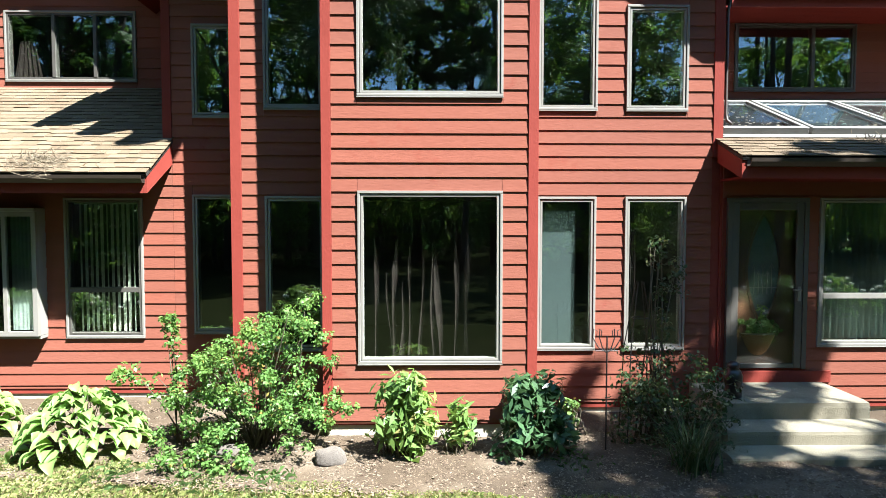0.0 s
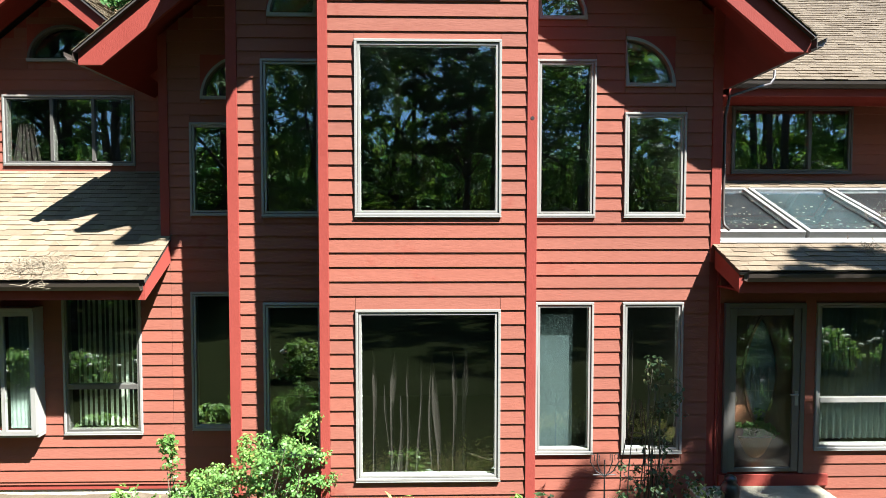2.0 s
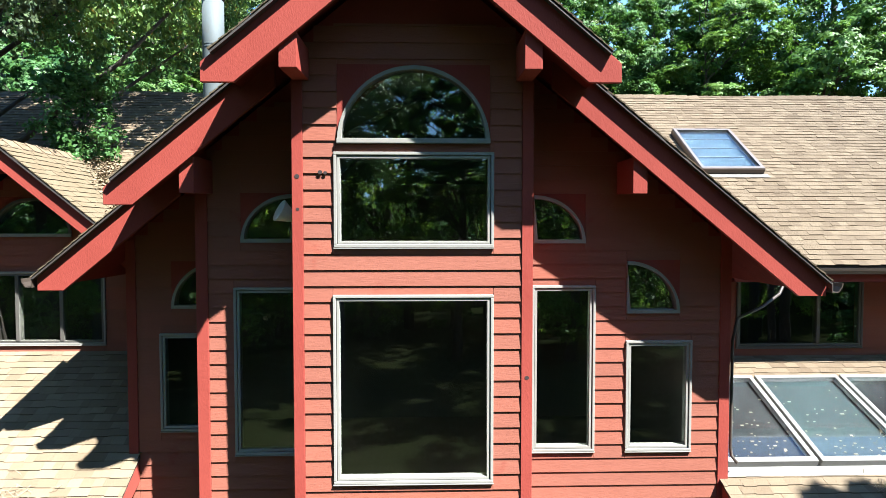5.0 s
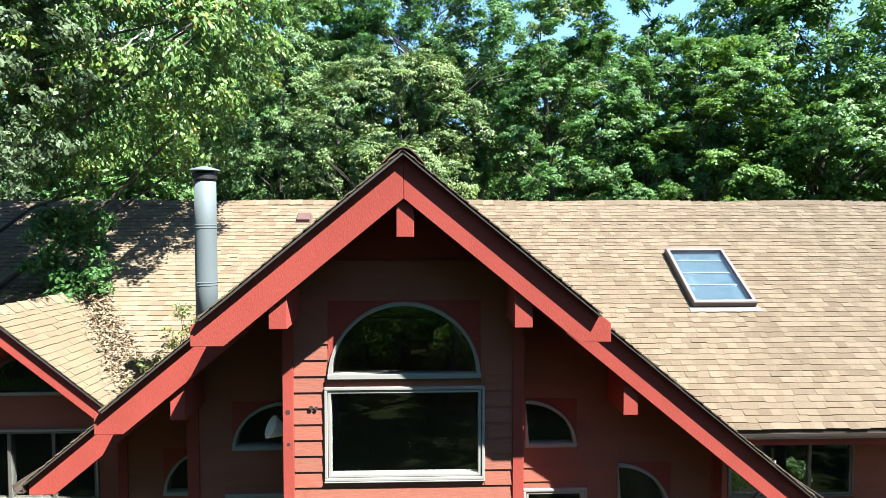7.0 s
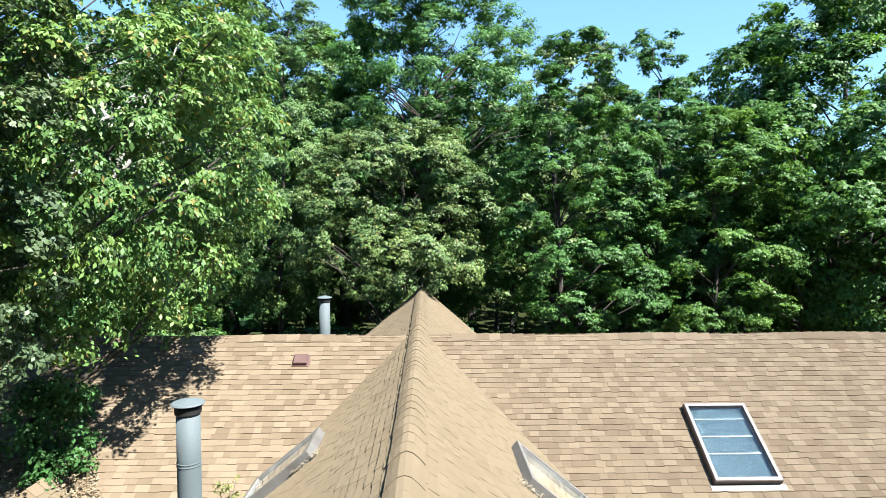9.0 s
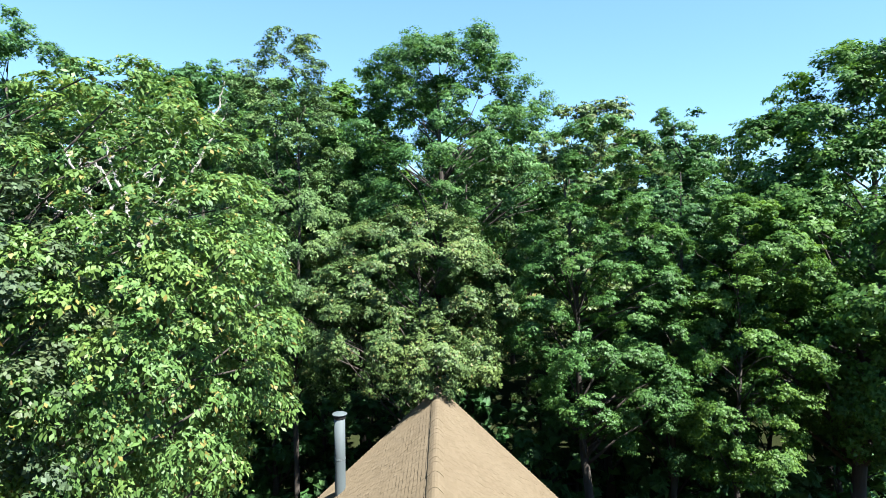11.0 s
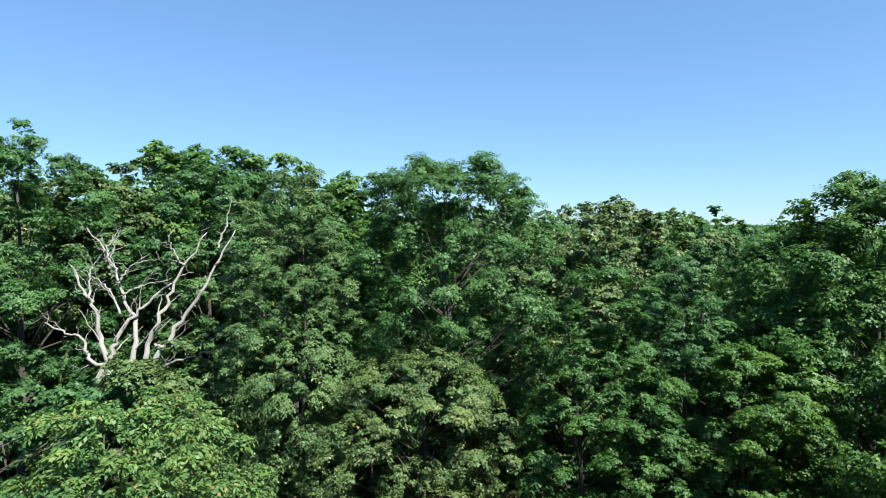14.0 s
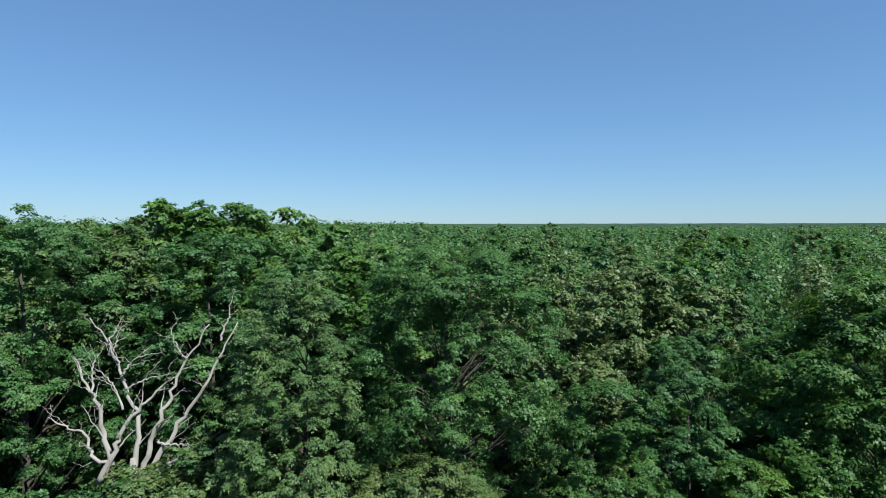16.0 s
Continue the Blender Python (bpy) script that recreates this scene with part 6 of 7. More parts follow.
# unseen lawn-side trees: mirrored in windows, dappling the steps, added to cut sky light
LAWN_TREES = ((-8.5, -11.5, 0, 1.2), (-12.5, -4.5, 2, 1.1), (-19, -17, 0, 1.35), (-12.5, -21, 1, 1.4), (13, -24, 0, 1.1), (19, -15, 2, 1.1), (-26, -10, 3, 1.1), (25, -8, 1, 1.0), (-31, -20, 2, 1.2), (30, -20, 0, 1.2), (-10, -14, 0, 1.35), (-21, -3, 1, 1.1), (-24, 5, 0, 1.05), (24, 3, 2, 1.0), (-5.0, -27, 2, 1.2), (8.0, -30, 0, 0.85), (7, -14, 1, 1.05), (12, -11.5, 3, 1.1), (17.5, -12.5, 0, 1.1), (3.6, -20, 0, 1.2), (-6.5, -18, 2, 1.35), (-17, -9, 2, 1.35), (-1, -24, 1, 1.2), (10.5, -17, 2, 1.1))
FRONT_TREES = ((slender, -3.2, -10.0, 1.05), (layered, -15.0, -5.5, 1.2), (layered, 1.6, -15.5, 1.0))
for i, (kind, x, y, size) in enumerate(FRONT_TREES):
    c = put(copy_thing(kind, Matrix()), x, y, 65 * i + 20, size)
    tagged(c, "tall leafy tree on the lawn before the house", "tree")
# Leaf colour and translucency raised so the mirrored crowns look sunlit.
LEAF_LAWN = leaf_material("sunlit_lawn_tree_leaves", (0.070, 0.160, 0.030), (0.125, 0.225, 0.050), None, 0, 0.5)
LAWN_KINDS = [make_tree("lawn_tree", 160 + i, h, base, rx, egg, 105, 150, leaf, 0.16, "leafy tree branching low on the lawn", 0.24, 0.3, 0.17, 0.85, 8) for i, (h, base, rx, leaf) in enumerate(((19.0, 1.6, 4.1, LEAF_LAWN), (18.0, 1.2, 3.9, LEAF_LAWN)))]
rows = [(x, y, k, s) for x, y, k, s in LAWN_TREES] + [(-40 + 4.7 * i, -27 - 2.5 * math.sin(i * 2.1), i, 1.15 + 0.2 * math.sin(i * 1.7)) for i in range(18) if i % 3]
for i, (x, y, k, s) in enumerate(rows):
    put(copy_thing(LAWN_KINDS[k % 2], Matrix()) if i > 1 else LAWN_KINDS[i], x, y, i * 47, s)
for i in range(20):
    c = copy_thing(UNDER[i % 2], Matrix())
    put(c, -42 + i * 4.4, -34 - 5 * math.sin(i * 1.9), i * 71, 1.3)
for i in range(12):
    c = copy_thing(UNDER[i % 2], Matrix())
    put(c, -26 + i * 4.6, -19 - 3 * math.sin(i * 1.3) - 0.25 * i, i * 53, 0.7)


# Low trees out of view, added to screen the porch from low sky.
for x, y, z in ((13.5, 3.5, 1.15), (15.5, 6.5, 1.25), (14.0, 0.2, 1.0)):
    put(copy_thing(NEAR_KINDS[1], Matrix()), x, y, 90 * x, z * 0.42)


def wood_ring():
    """An unseen wood added round the lawn to block low sky, too dense to tell its trees apart."""
    rng = np.random.default_rng(17)
    n, per = 120, 600
    a = np.linspace(math.radians(172), math.radians(368), n)
    r = 44 + 6 * (np.arange(n) % 3) + rng.normal(0, 1.5, n)
    c = np.stack([r * np.cos(a), r * np.sin(a), rng.uniform(3.0, 7.0, n)], 1)
    idx = np.repeat(np.arange(n), per)
    d = rng.normal(size=(len(idx), 3))
    d /= np.linalg.norm(d, axis=1)[:, None]
    pos = c[idx] + d * np.array([4.2, 4.2, 5.2]) * rng.uniform(0.75, 1.08, len(idx))[:, None]
    nrm = d + rng.normal(size=d.shape) * 0.5
    nrm /= np.linalg.norm(nrm, axis=1)[:, None]
    ax = np.cross(nrm, rng.normal(size=d.shape))
    ax /= np.linalg.norm(ax, axis=1)[:, None]
    sd = np.cross(nrm, ax)
    ln = 0.85 * rng.uniform(0.6, 1.35, len(idx))[:, None]
    v = np.stack([pos - ax * ln * 0.5, pos + sd * ln * 0.4, pos + ax * ln * 0.5, pos - sd * ln * 0.4], 1).reshape(-1, 3)
    ob = part_mesh("surrounding_wood", quads_mesh("surrounding_wood", v), LEAF_DEEP)
    tagged(ob, "unseen dense green wood added round the lawn to block low sky", "woodland", "", "stuff")


wood_ring()
# High crowns set out of view, added to shade steps, bed and door.
put(make_tree("broadleaf_tree", 21, 15.2, 12.4, 1.6, oval, 12, 90, LEAF_MID, 0.17, "unseen light-crowned tree placed to dapple the steps", 0.2, 0.3, 0.17), 11.1, 0.55)
put(make_tree("broadleaf_tree", 22, 13.2, 10.8, 1.3, oval, 40, 150, LEAF_MID, 0.19, "unseen small tree added to shade the planting bed", 0.15, 0.3, 0.19), 8.8, 0.62)
put(make_tree("broadleaf_tree", 23, 13.0, 10.6, 1.1, oval, 34, 150, LEAF_MID, 0.17, "unseen small tree added to shade the planting bed", 0.14, 0.3, 0.22), 8.7, -0.40)
put(make_tree("broadleaf_tree", 24, 13.1, 10.6, 0.85, oval, 28, 150, LEAF_MID, 0.17, "unseen small tree added to shade the front door", 0.14, 0.3, 0.22), 9.72, 2.35)

# ---- planting bed and lawn edge ----
BED = [(-9.0, 5.75), (-4.2, 5.62), (-2.6, 5.35), (-0.5, 5.12), (1.2, 5.0), (3.0, 4.9), (6.5, 4.85), (6.5, 7.6), (-9.0, 8.3)]
bm = bmesh.new()
nx, ny = 110, 34
grid = {}
for i in range(nx + 1):
    for j in range(ny + 1):
        x = -9.0 + 15.5 * i / nx
        y0 = np.interp(x, [p[0] for p in BED[:7]], [p[1] for p in BED[:7]]) + 0.06 * math.sin(x * 5.1)
        y = y0 + (8.2 - y0) * j / ny
        h = 0.0 if j == 0 else 0.02 + 0.05 * noise.noise(Vector((x * 1.3, y * 1.3, 0))) + 0.02 * noise.noise(Vector((x * 6, y * 6, 3)))
        grid[i, j] = bm.verts.new((x, y, GROUND - 0.012 + (h + 0.02 if j else -0.01)))
for i in range(nx):
    for j in range(ny):
        bm.faces.new((grid[i, j], grid[i + 1, j], grid[i + 1, j + 1], grid[i, j + 1]))
bed = structure("planting_bed", bm, M_MULCH, "mulched planting bed along the foot of the house", "flower bed")


def scatter_quads(rng, n, place, size, lift, tilt):
    """Small flat chips or blades lying about."""
    p = np.array([place(rng) for _ in range(n)])
    nrm = np.stack([rng.normal(0, tilt, n), rng.normal(0, tilt, n), np.ones(n)], 1)
    nrm /= np.linalg.norm(nrm, axis=1)[:, None]
    a = rng.uniform(0, 2 * np.pi, n)
    ax = np.stack([np.cos(a), np.sin(a), np.zeros(n)], 1)
    ax -= nrm * (ax * nrm).sum(1)[:, None]
    sd = np.cross(nrm, ax)
    ln = size * rng.uniform(0.5, 1.5, n)[:, None]
    wd = ln * rng.uniform(0.3, 0.55, n)[:, None]
    p[:, 2] += lift * rng.uniform(0.4, 1.2, n)
    return np.stack([p - ax * ln - sd * wd, p + ax * ln - sd * wd, p + ax * ln + sd * wd, p - ax * ln + sd * wd], 1).reshape(-1, 3)


def in_bed(rng):
    x = rng.uniform(-5.4, 4.6)
    y0 = np.interp(x, [p[0] for p in BED[:7]], [p[1] for p in BED[:7]])
    y = y0 + (7.9 - y0) * rng.uniform(-0.03, 1) ** 1.0 if rng.uniform() > 0.3 else y0 + abs(rng.normal(0, 0.6))
    return x, y, GROUND + 0.022 + 0.05 * noise.noise(Vector((x * 1.3, y * 1.3, 0)))


rng = np.random.default_rng(40)
ob = part_mesh("wood_chips", quads_mesh("wood_chips", scatter_quads(rng, 36000, in_bed, 0.012, 0.010, 0.3)), M_CHIP)
tagged(ob, "pale wood chips and bark mulch over soil", "mulch", "", "stuff")


def blades(rng, n, place, h, lean, wid):
    p = np.array([place(rng) for _ in range(n)])
    a = rng.uniform(0, 2 * np.pi, n)
    d = np.stack([np.cos(a), np.sin(a), np.zeros(n)], 1)
    s = np.stack([-np.sin(a), np.cos(a), np.zeros(n)], 1)
    hh = (h * rng.uniform(0.4, 1.4, n))[:, None]
    le = (lean * rng.uniform(0.2, 1.6, n))[:, None]
    w = (wid * rng.uniform(0.6, 1.3, n))[:, None]
    up = np.array([[0, 0, 1]])
    mid = p + up * hh * 0.6 + d * hh * le * 0.4
    tip = p + up * hh * np.maximum(0.25, 1 - 0.5 * le) + d * hh * le
    return np.stack([p - s * w, p + s * w, mid + s * w * 0.7, tip], 1).reshape(-1, 3)


def on_lawn(rng):
    x = rng.uniform(-6.0, 4.4)
    y1 = np.interp(x, (-6.0, -4.4, -3.2, -2.6, -1.6, -0.3, 0.6, 4.4), (6.5, 6.28, 5.98, 5.80, 5.48, 5.24, 5.10, 4.9)) + 0.05 * math.sin(x * 5.1)
    return x, y1 - abs(rng.normal(-0.05, 0.7)), GROUND - 0.008


ob = part_mesh("grass", quads_mesh("grass", blades(rng, 78000, on_lawn, 0.05, 0.9, 0.0042)), M_GRASS)
tagged(ob, "short dry yellow-green lawn grass", "grass", "", "stuff")


def weeds(rng):
    c = ((-2.55, 5.62), (-2.2, 5.45), (-1.6, 5.4), (-4.6, 5.9), (-3.0, 5.6), (1.35, 5.85))[rng.integers(0, 6)]
    return c[0] + rng.normal(0, 0.16), c[1] + rng.normal(0, 0.14), GROUND


M_WEED = leaf_material("weed_leaves", (0.057, 0.104, 0.026), (0.090, 0.143, 0.042), None, 0, 0.4)
ob = part_mesh("weeds", quads_mesh("weeds", blades(rng, 1100, weeds, 0.07, 1.1, 0.006)), M_WEED)
tagged(ob, "low green weeds creeping at the bed's edge", "weeds", "", "stuff")

# ---- shrubs ----
def shrub(name, base, label, stems, tips_fn, n, per, r, size, leaf, seed, droop=0.2, slim=1.0, category="shrub"):
    """A shrub of stems from the base to many leafy tips."""
    rng = np.random.default_rng(seed)
    t = thing(name, base, label, category)
    tips = np.array([tips_fn(rng) for _ in range(n)])
    bm = bmesh.new()
    b = Vector(base)
    for k in range(min(stems, n)):
        e = Vector(tips[k])
        s = b + Vector((rng.normal(0, 0.09), rng.normal(0, 0.07), -0.03))
        m = s.lerp(e, 0.5) + Vector((rng.normal(0, 0.06), rng.normal(0, 0.05), 0.12))
        tube(bm, [s, m, e], [0.010, 0.007, 0.003], 5)
    tagged(part("branchwork", bm, M_STEM, t, "", True), kind="stuff")
    v = leaf_arrays(rng, tips, np.full(n, r) * rng.uniform(0.7, 1.3, n), per, size, 0.9, droop, 0.5, slim, 1.0, 0.5)
    part_mesh("foliage", quads_mesh("foliage", v), leaf, t)
    return t


M_STEM = surface("green_brown_stems", (0.066, 0.053, 0.029), (0.048, 0.036, 0.019), 6, 0.8, 0, (1, 1, 1), 40, 0.2)
LEAF_ROSE = leaf_material("rose_leaves", (0.110, 0.215, 0.044), (0.205, 0.330, 0.092), (0.280, 0.210, 0.063), 0.04, 0.38, 0.45)
LEAF_PEONY = leaf_material("peony_leaves", (0.084, 0.171, 0.042), (0.150, 0.245, 0.070), (0.250, 0.229, 0.083), 0.05, 0.35, 0.35)
LEAF_PEONY_DARK = leaf_material("glossy_peony_leaves", (0.036, 0.086, 0.036), (0.062, 0.125, 0.056), None, 0, 0.3, 0.3)


def rose_tip(rng):
    while True:
        x, z = rng.uniform(-2.85, -1.08), rng.uniform(0.0, 1.62)
        top = np.interp(x, [-2.9, -2.6, -2.3, -1.95, -1.6, -1.35, -1.15, -1.05], [0.30, 0.85, 1.05, 1.25, 1.35, 1.66, 1.45, 0.7])
        if z < top * (1 - 0.12 * rng.uniform()) and not (-2.05 < x < -1.75 and z < 0.25):
            return x, 6.25 + rng.normal(0, 0.22), z + GROUND * 0.4


shrub("rose_bush", (-1.85, 6.3, GROUND), "sprawling rose bush with fresh green leaves before the wall", 60, rose_tip, 210, 64, 0.09, 0.042, LEAF_ROSE, 61)


def cane(rng, pts, jit):
    f = rng.uniform(0, 1) * (len(pts) - 1)
    i = min(int(f), len(pts) - 2)
    p = Vector(pts[i]).lerp(Vector(pts[i + 1]), f - i)
    return p.x + rng.normal(0, jit), p.y + rng.normal(0, jit), p.z + rng.normal(0, jit)


shrub("rose_cane", (-2.75, 6.4, GROUND), "tall single rose cane with sparse leaves", 3, lambda r: cane(r, ((-2.72, 6.4, 0.1), (-2.78, 6.4, 0.75), (-2.80, 6.35, 1.42)), 0.03), 26, 16, 0.075, 0.055, LEAF_ROSE, 62)
shrub("rose_cane", (-2.6, 6.3, GROUND), "low arching rose cane with leafy tip", 3, lambda r: cane(r, ((-2.7, 6.3, 0.25), (-3.1, 6.25, 0.55), (-3.32, 6.2, 0.62)), 0.045), 22, 18, 0.075, 0.055, LEAF_ROSE, 63)
shrub("rose_cane", (-1.3, 6.2, GROUND), "leafy rose cane reaching past the corner", 3, lambda r: cane(r, ((-1.2, 6.2, 0.2), (-1.02, 6.15, 0.28), (-0.88, 6.1, 0.27)), 0.04), 14, 18, 0.07, 0.055, LEAF_ROSE, 64)
shrub("ground_rose", (-2.2, 5.75, GROUND), "young green rose shoots spreading over the mulch", 10, lambda r: (r.uniform(-2.55, -1.75), r.uniform(5.5, 5.95), GROUND + r.uniform(0.03, 0.22)), 34, 30, 0.07, 0.05, LEAF_ROSE, 65)


def mound(cx, cy, rx, h):
    def tip(rng):
        a, u = rng.uniform(0, 2 * math.pi), rng.uniform(0, 1)
        r = rx * math.sqrt(rng.uniform(0.05, 1)) * (1 - 0.55 * u)
        return cx + r * math.cos(a), cy + r * math.sin(a) * 0.8, GROUND + 0.08 + h * u
    return tip


shrub("peony_plant", (-0.27, 5.95, GROUND), "upright peony plant with pointed bright leaves", 24, mound(-0.27, 5.95, 0.36, 0.74), 60, 22, 0.13, 0.14, LEAF_PEONY, 66, -0.3, 0.55)
shrub("peony_plant", (0.30, 6.1, GROUND), "small peony shoot yellowing at the tips", 8, mound(0.30, 6.12, 0.20, 0.42), 16, 16, 0.10, 0.14, LEAF_PEONY, 67, -0.3, 0.55)
shrub("peony_plant", (1.05, 5.98, GROUND), "dark glossy peony plant half in shade", 26, mound(1.05, 5.98, 0.44, 0.70), 76, 22, 0.13, 0.13, LEAF_PEONY_DARK, 68, -0.2, 0.6)
shrub("yellow_shrub", (1.56, 6.6, GROUND), "small yellow-green shrub at the wall foot", 8, mound(1.56, 6.6, 0.14, 0.36), 20, 20, 0.06, 0.05, LEAF_LIGHT, 69)
shrub("peony_plant", (1.22, 6.35, GROUND), "peony stem with a few yellow leaves", 4, mound(0.95, 6.35, 0.12, 0.78), 9, 14, 0.07, 0.09, LEAF_PEONY, 70, 0.5)

# white-flowered shrubs across the lawn path, which the lower windows mirror
LEAF_HYDRANGEA = leaf_material("hydrangea_leaves", (0.085, 0.180, 0.040), (0.150, 0.260, 0.075), (0.434, 0.434, 0.364), 0.03, 0.40)
M_BLOOM = surface("white_hydrangea_bloom", (0.72, 0.71, 0.62), (0.56, 0.57, 0.44), 9, 0.8, 0, (1, 1, 1), 40, 0.8)
for i, (x, y, r) in enumerate(((-8.9, 2.5, 0.8), (-7.6, 3.0, 0.75), (-6.4, 2.4, 0.55), (-4.4, 0.2, 0.7), (-3.1, 0.4, 0.65), (6.1, 3.0, 0.55), (8.5, -0.2, 0.8), (10.2, -0.3, 0.8), (12.0, -0.2, 0.8))):
    bush = shrub("hydrangea_shrub", (x, y, GROUND), "leafy hydrangea shrub with white flower heads", 14, mound(x, y, r, 0.75 if x < 0 else 0.92), 60, 30, 0.15, 0.085, LEAF_HYDRANGEA, 170 + i, 0.2, 1.2)
    rng_b = random.Random(500 + i)
    for _ in range(11):
        a, q = rng_b.uniform(0, 6.283), r * rng_b.uniform(0.2, 0.95)
        bm = bmesh.new()
        bmesh.ops.create_icosphere(bm, subdivisions=2, radius=rng_b.uniform(0.045, 0.075))
        for v in bm.verts:
            v.co = Vector((v.co.x, v.co.y, v.co.z * 0.7)) * (1 + 0.25 * noise.noise(v.co * 40)) + Vector((x + q * math.cos(a), y + q * math.sin(a), GROUND + (0.75 if x < 0 else 0.92) * (1.06 - 0.45 * (q / r) ** 2)))
        part("flower_head", bm, M_BLOOM, bush, "white flower head", True)

# ---- hostas, leaf by leaf ----
M_HOSTA = leaf_material("pale_hosta_leaf", (0.330, 0.390, 0.170), (0.430, 0.450, 0.260), (0.18, 0.29, 0.08), 0.22, 0.30, 0.45)


def hosta_leaf(length, width, arch, seed):
    """A broad ribbed leaf that arches from its stalk to its pointed tip."""
    rng = random.Random(seed)
    bm = bmesh.new()
    rows = []
    n = 7
    for i in range(n + 1):
        f = i / n
        x = length * f
        z = arch * math.sin(math.pi * 0.75 * f) * length - 0.28 * length * f ** 3
        w = width * (math.sin(math.pi * min(1, f ** 0.75)) ** 0.8) * (1 if i < n else 0.02) + 0.004
        row = [bm.verts.new((x, w * s, z + abs(s) * w * 0.35 - (0.012 if abs(s) == 0.5 else 0) + rng.uniform(-0.002, 0.002))) for s in (-1, -0.5, 0, 0.5, 1)]
        rows.append(row)
    for a, b in zip(rows, rows[1:]):
        for k in range(4):
            bm.faces.new((a[k], b[k], b[k + 1], a[k + 1]))
    me = bpy.data.meshes.new("leaf")
    bm.to_mesh(me)
    bm.free()
    me.materials.append(M_HOSTA)
    me.polygons.foreach_set("use_smooth", [True] * len(me.polygons))
    return me


HOSTA = [hosta_leaf(0.190, 0.066, 0.30, 1), hosta_leaf(0.175, 0.062, 0.22, 2), hosta_leaf(0.155, 0.056, 0.38, 3)]


def hosta(x, y, spread, count, seed, label):
    rng = random.Random(seed)
    t = thing("hosta", (x, y, GROUND), label, "plant", "hostas")
    for k in range(count):
        f = k / count
        a = k * 2.39996 + rng.uniform(-0.3, 0.3)
        r = spread * (0.12 + 0.55 * f ** 0.8)
        z = 0.60 - 0.48 * f ** 1.2 + rng.uniform(-0.03, 0.03)
        ob = new("leaf", HOSTA[rng.randrange(3)])
        ob.parent = t
        ob.matrix_basis = pose(r * math.cos(a), r * math.sin(a) * 0.85, z, rng.uniform(-24, 24), -8 + 34 * f + rng.uniform(-16, 16), math.degrees(a) + rng.uniform(-35, 35)) @ Matrix.Diagonal((*(3 * [rng.uniform(0.85, 1.2) * (0.8 + 0.3 * f)]), 1))
    bm = bmesh.new()
    for k in range(16):
        a = rng.uniform(0, 6.28)
        tube(bm, [(x, y, GROUND - 0.02), (x + 0.12 * math.cos(a), y + 0.12 * math.sin(a), GROUND + 0.18), (x + 0.3 * spread * math.cos(a), y + 0.3 * spread * math.sin(a), GROUND + 0.30)], [0.007, 0.006, 0.004], 5)
    for k in range(5):
        dx = rng.uniform(-0.3, 0.35)
        tube(bm, [(x, y, GROUND), (x + dx * 0.6, y + 0.1, GROUND + 0.4), (x + dx, y + 0.12, GROUND + rng.uniform(0.62, 0.78))], [0.005, 0.004, 0.003], 5)
    tagged(part("flower_stalk", bm, M_STEM, t), kind="stuff")
    return t


hosta(-3.68, 6.22, 0.78, 230, 5, "large pale variegated hosta in full sun")
hosta(-5.25, 6.65, 0.71, 160, 6, "pale yellow-green hosta at the bed's edge")

# ---- basket of greenery hung on the front door ----
bx, by, bz = xc - 0.05, dy + 0.049, 0.53
bk = thing("hanging_basket", (bx, by, bz), "half-round woven basket of yellow-green foliage hung on the front door", "basket")
bm = bmesh.new()
prev = None
for i in range(7):
    f = i / 6
    r = 0.05 + 0.17 * f ** 0.6 + 0.006 * (i % 2)
    ring = [bm.verts.new((bx + r * math.cos(q), by - 0.045 * (0.4 + 0.6 * f) * math.sin(q), bz + 0.27 * f)) for q in [k * math.pi / 12 for k in range(13)]]
    if prev:
        for k in range(12):
            bm.faces.new((prev[k], prev[k + 1], ring[k + 1], ring[k]))
        bm.faces.new((prev[0], ring[0], ring[12], prev[12]))
    else:
        bm.faces.new(ring)
    prev = ring
bm.faces.new(prev[::-1])
bmesh.ops.recalc_face_normals(bm, faces=bm.faces[:])
part("basket_body", bm, surface("woven_wicker", (0.42, 0.19, 0.05), (0.30, 0.125, 0.035), 14, 0.7, 0, (1, 1, 3), 60, 0.5), bk)
bm = bmesh.new()
tube(bm, [(bx + 0.225 * math.cos(q), by - 0.044 * math.sin(q) - 0.001, bz + 0.27) for q in [k * math.pi / 12 for k in range(13)]], [0.008] * 13, 6)
part("rim", bm, surface("pale_wicker_rim", (0.248, 0.186, 0.087), (0.186, 0.130, 0.056), 12, 0.6), bk, "pale wicker rim")
g_rng = np.random.default_rng(44)
g_tips = np.array([(bx + g_rng.normal(0, 0.13), by - 0.03, bz + 0.27 + abs(g_rng.normal(0.06, 0.12))) for _ in range(26)])
g_v = leaf_arrays(g_rng, g_tips, np.full(26, 0.06), 22, 0.062, 0.9, 0.2, 0.5, 1.3, 1.0, 0.6)
g_v[:, 1] = by - 0.024 + (g_v[:, 1] - by + 0.03) * 0.28
part_mesh("greenery", quads_mesh("greenery", g_v), LEAF_PEONY, bk)

# ---- ornamental grass, vine and iron trellis ----
t = thing("ornamental_grass", (2.52, 5.55, GROUND), "tussock of long arching green grass blades", "grass clump")
bm = bmesh.new()
rr = random.Random(14)
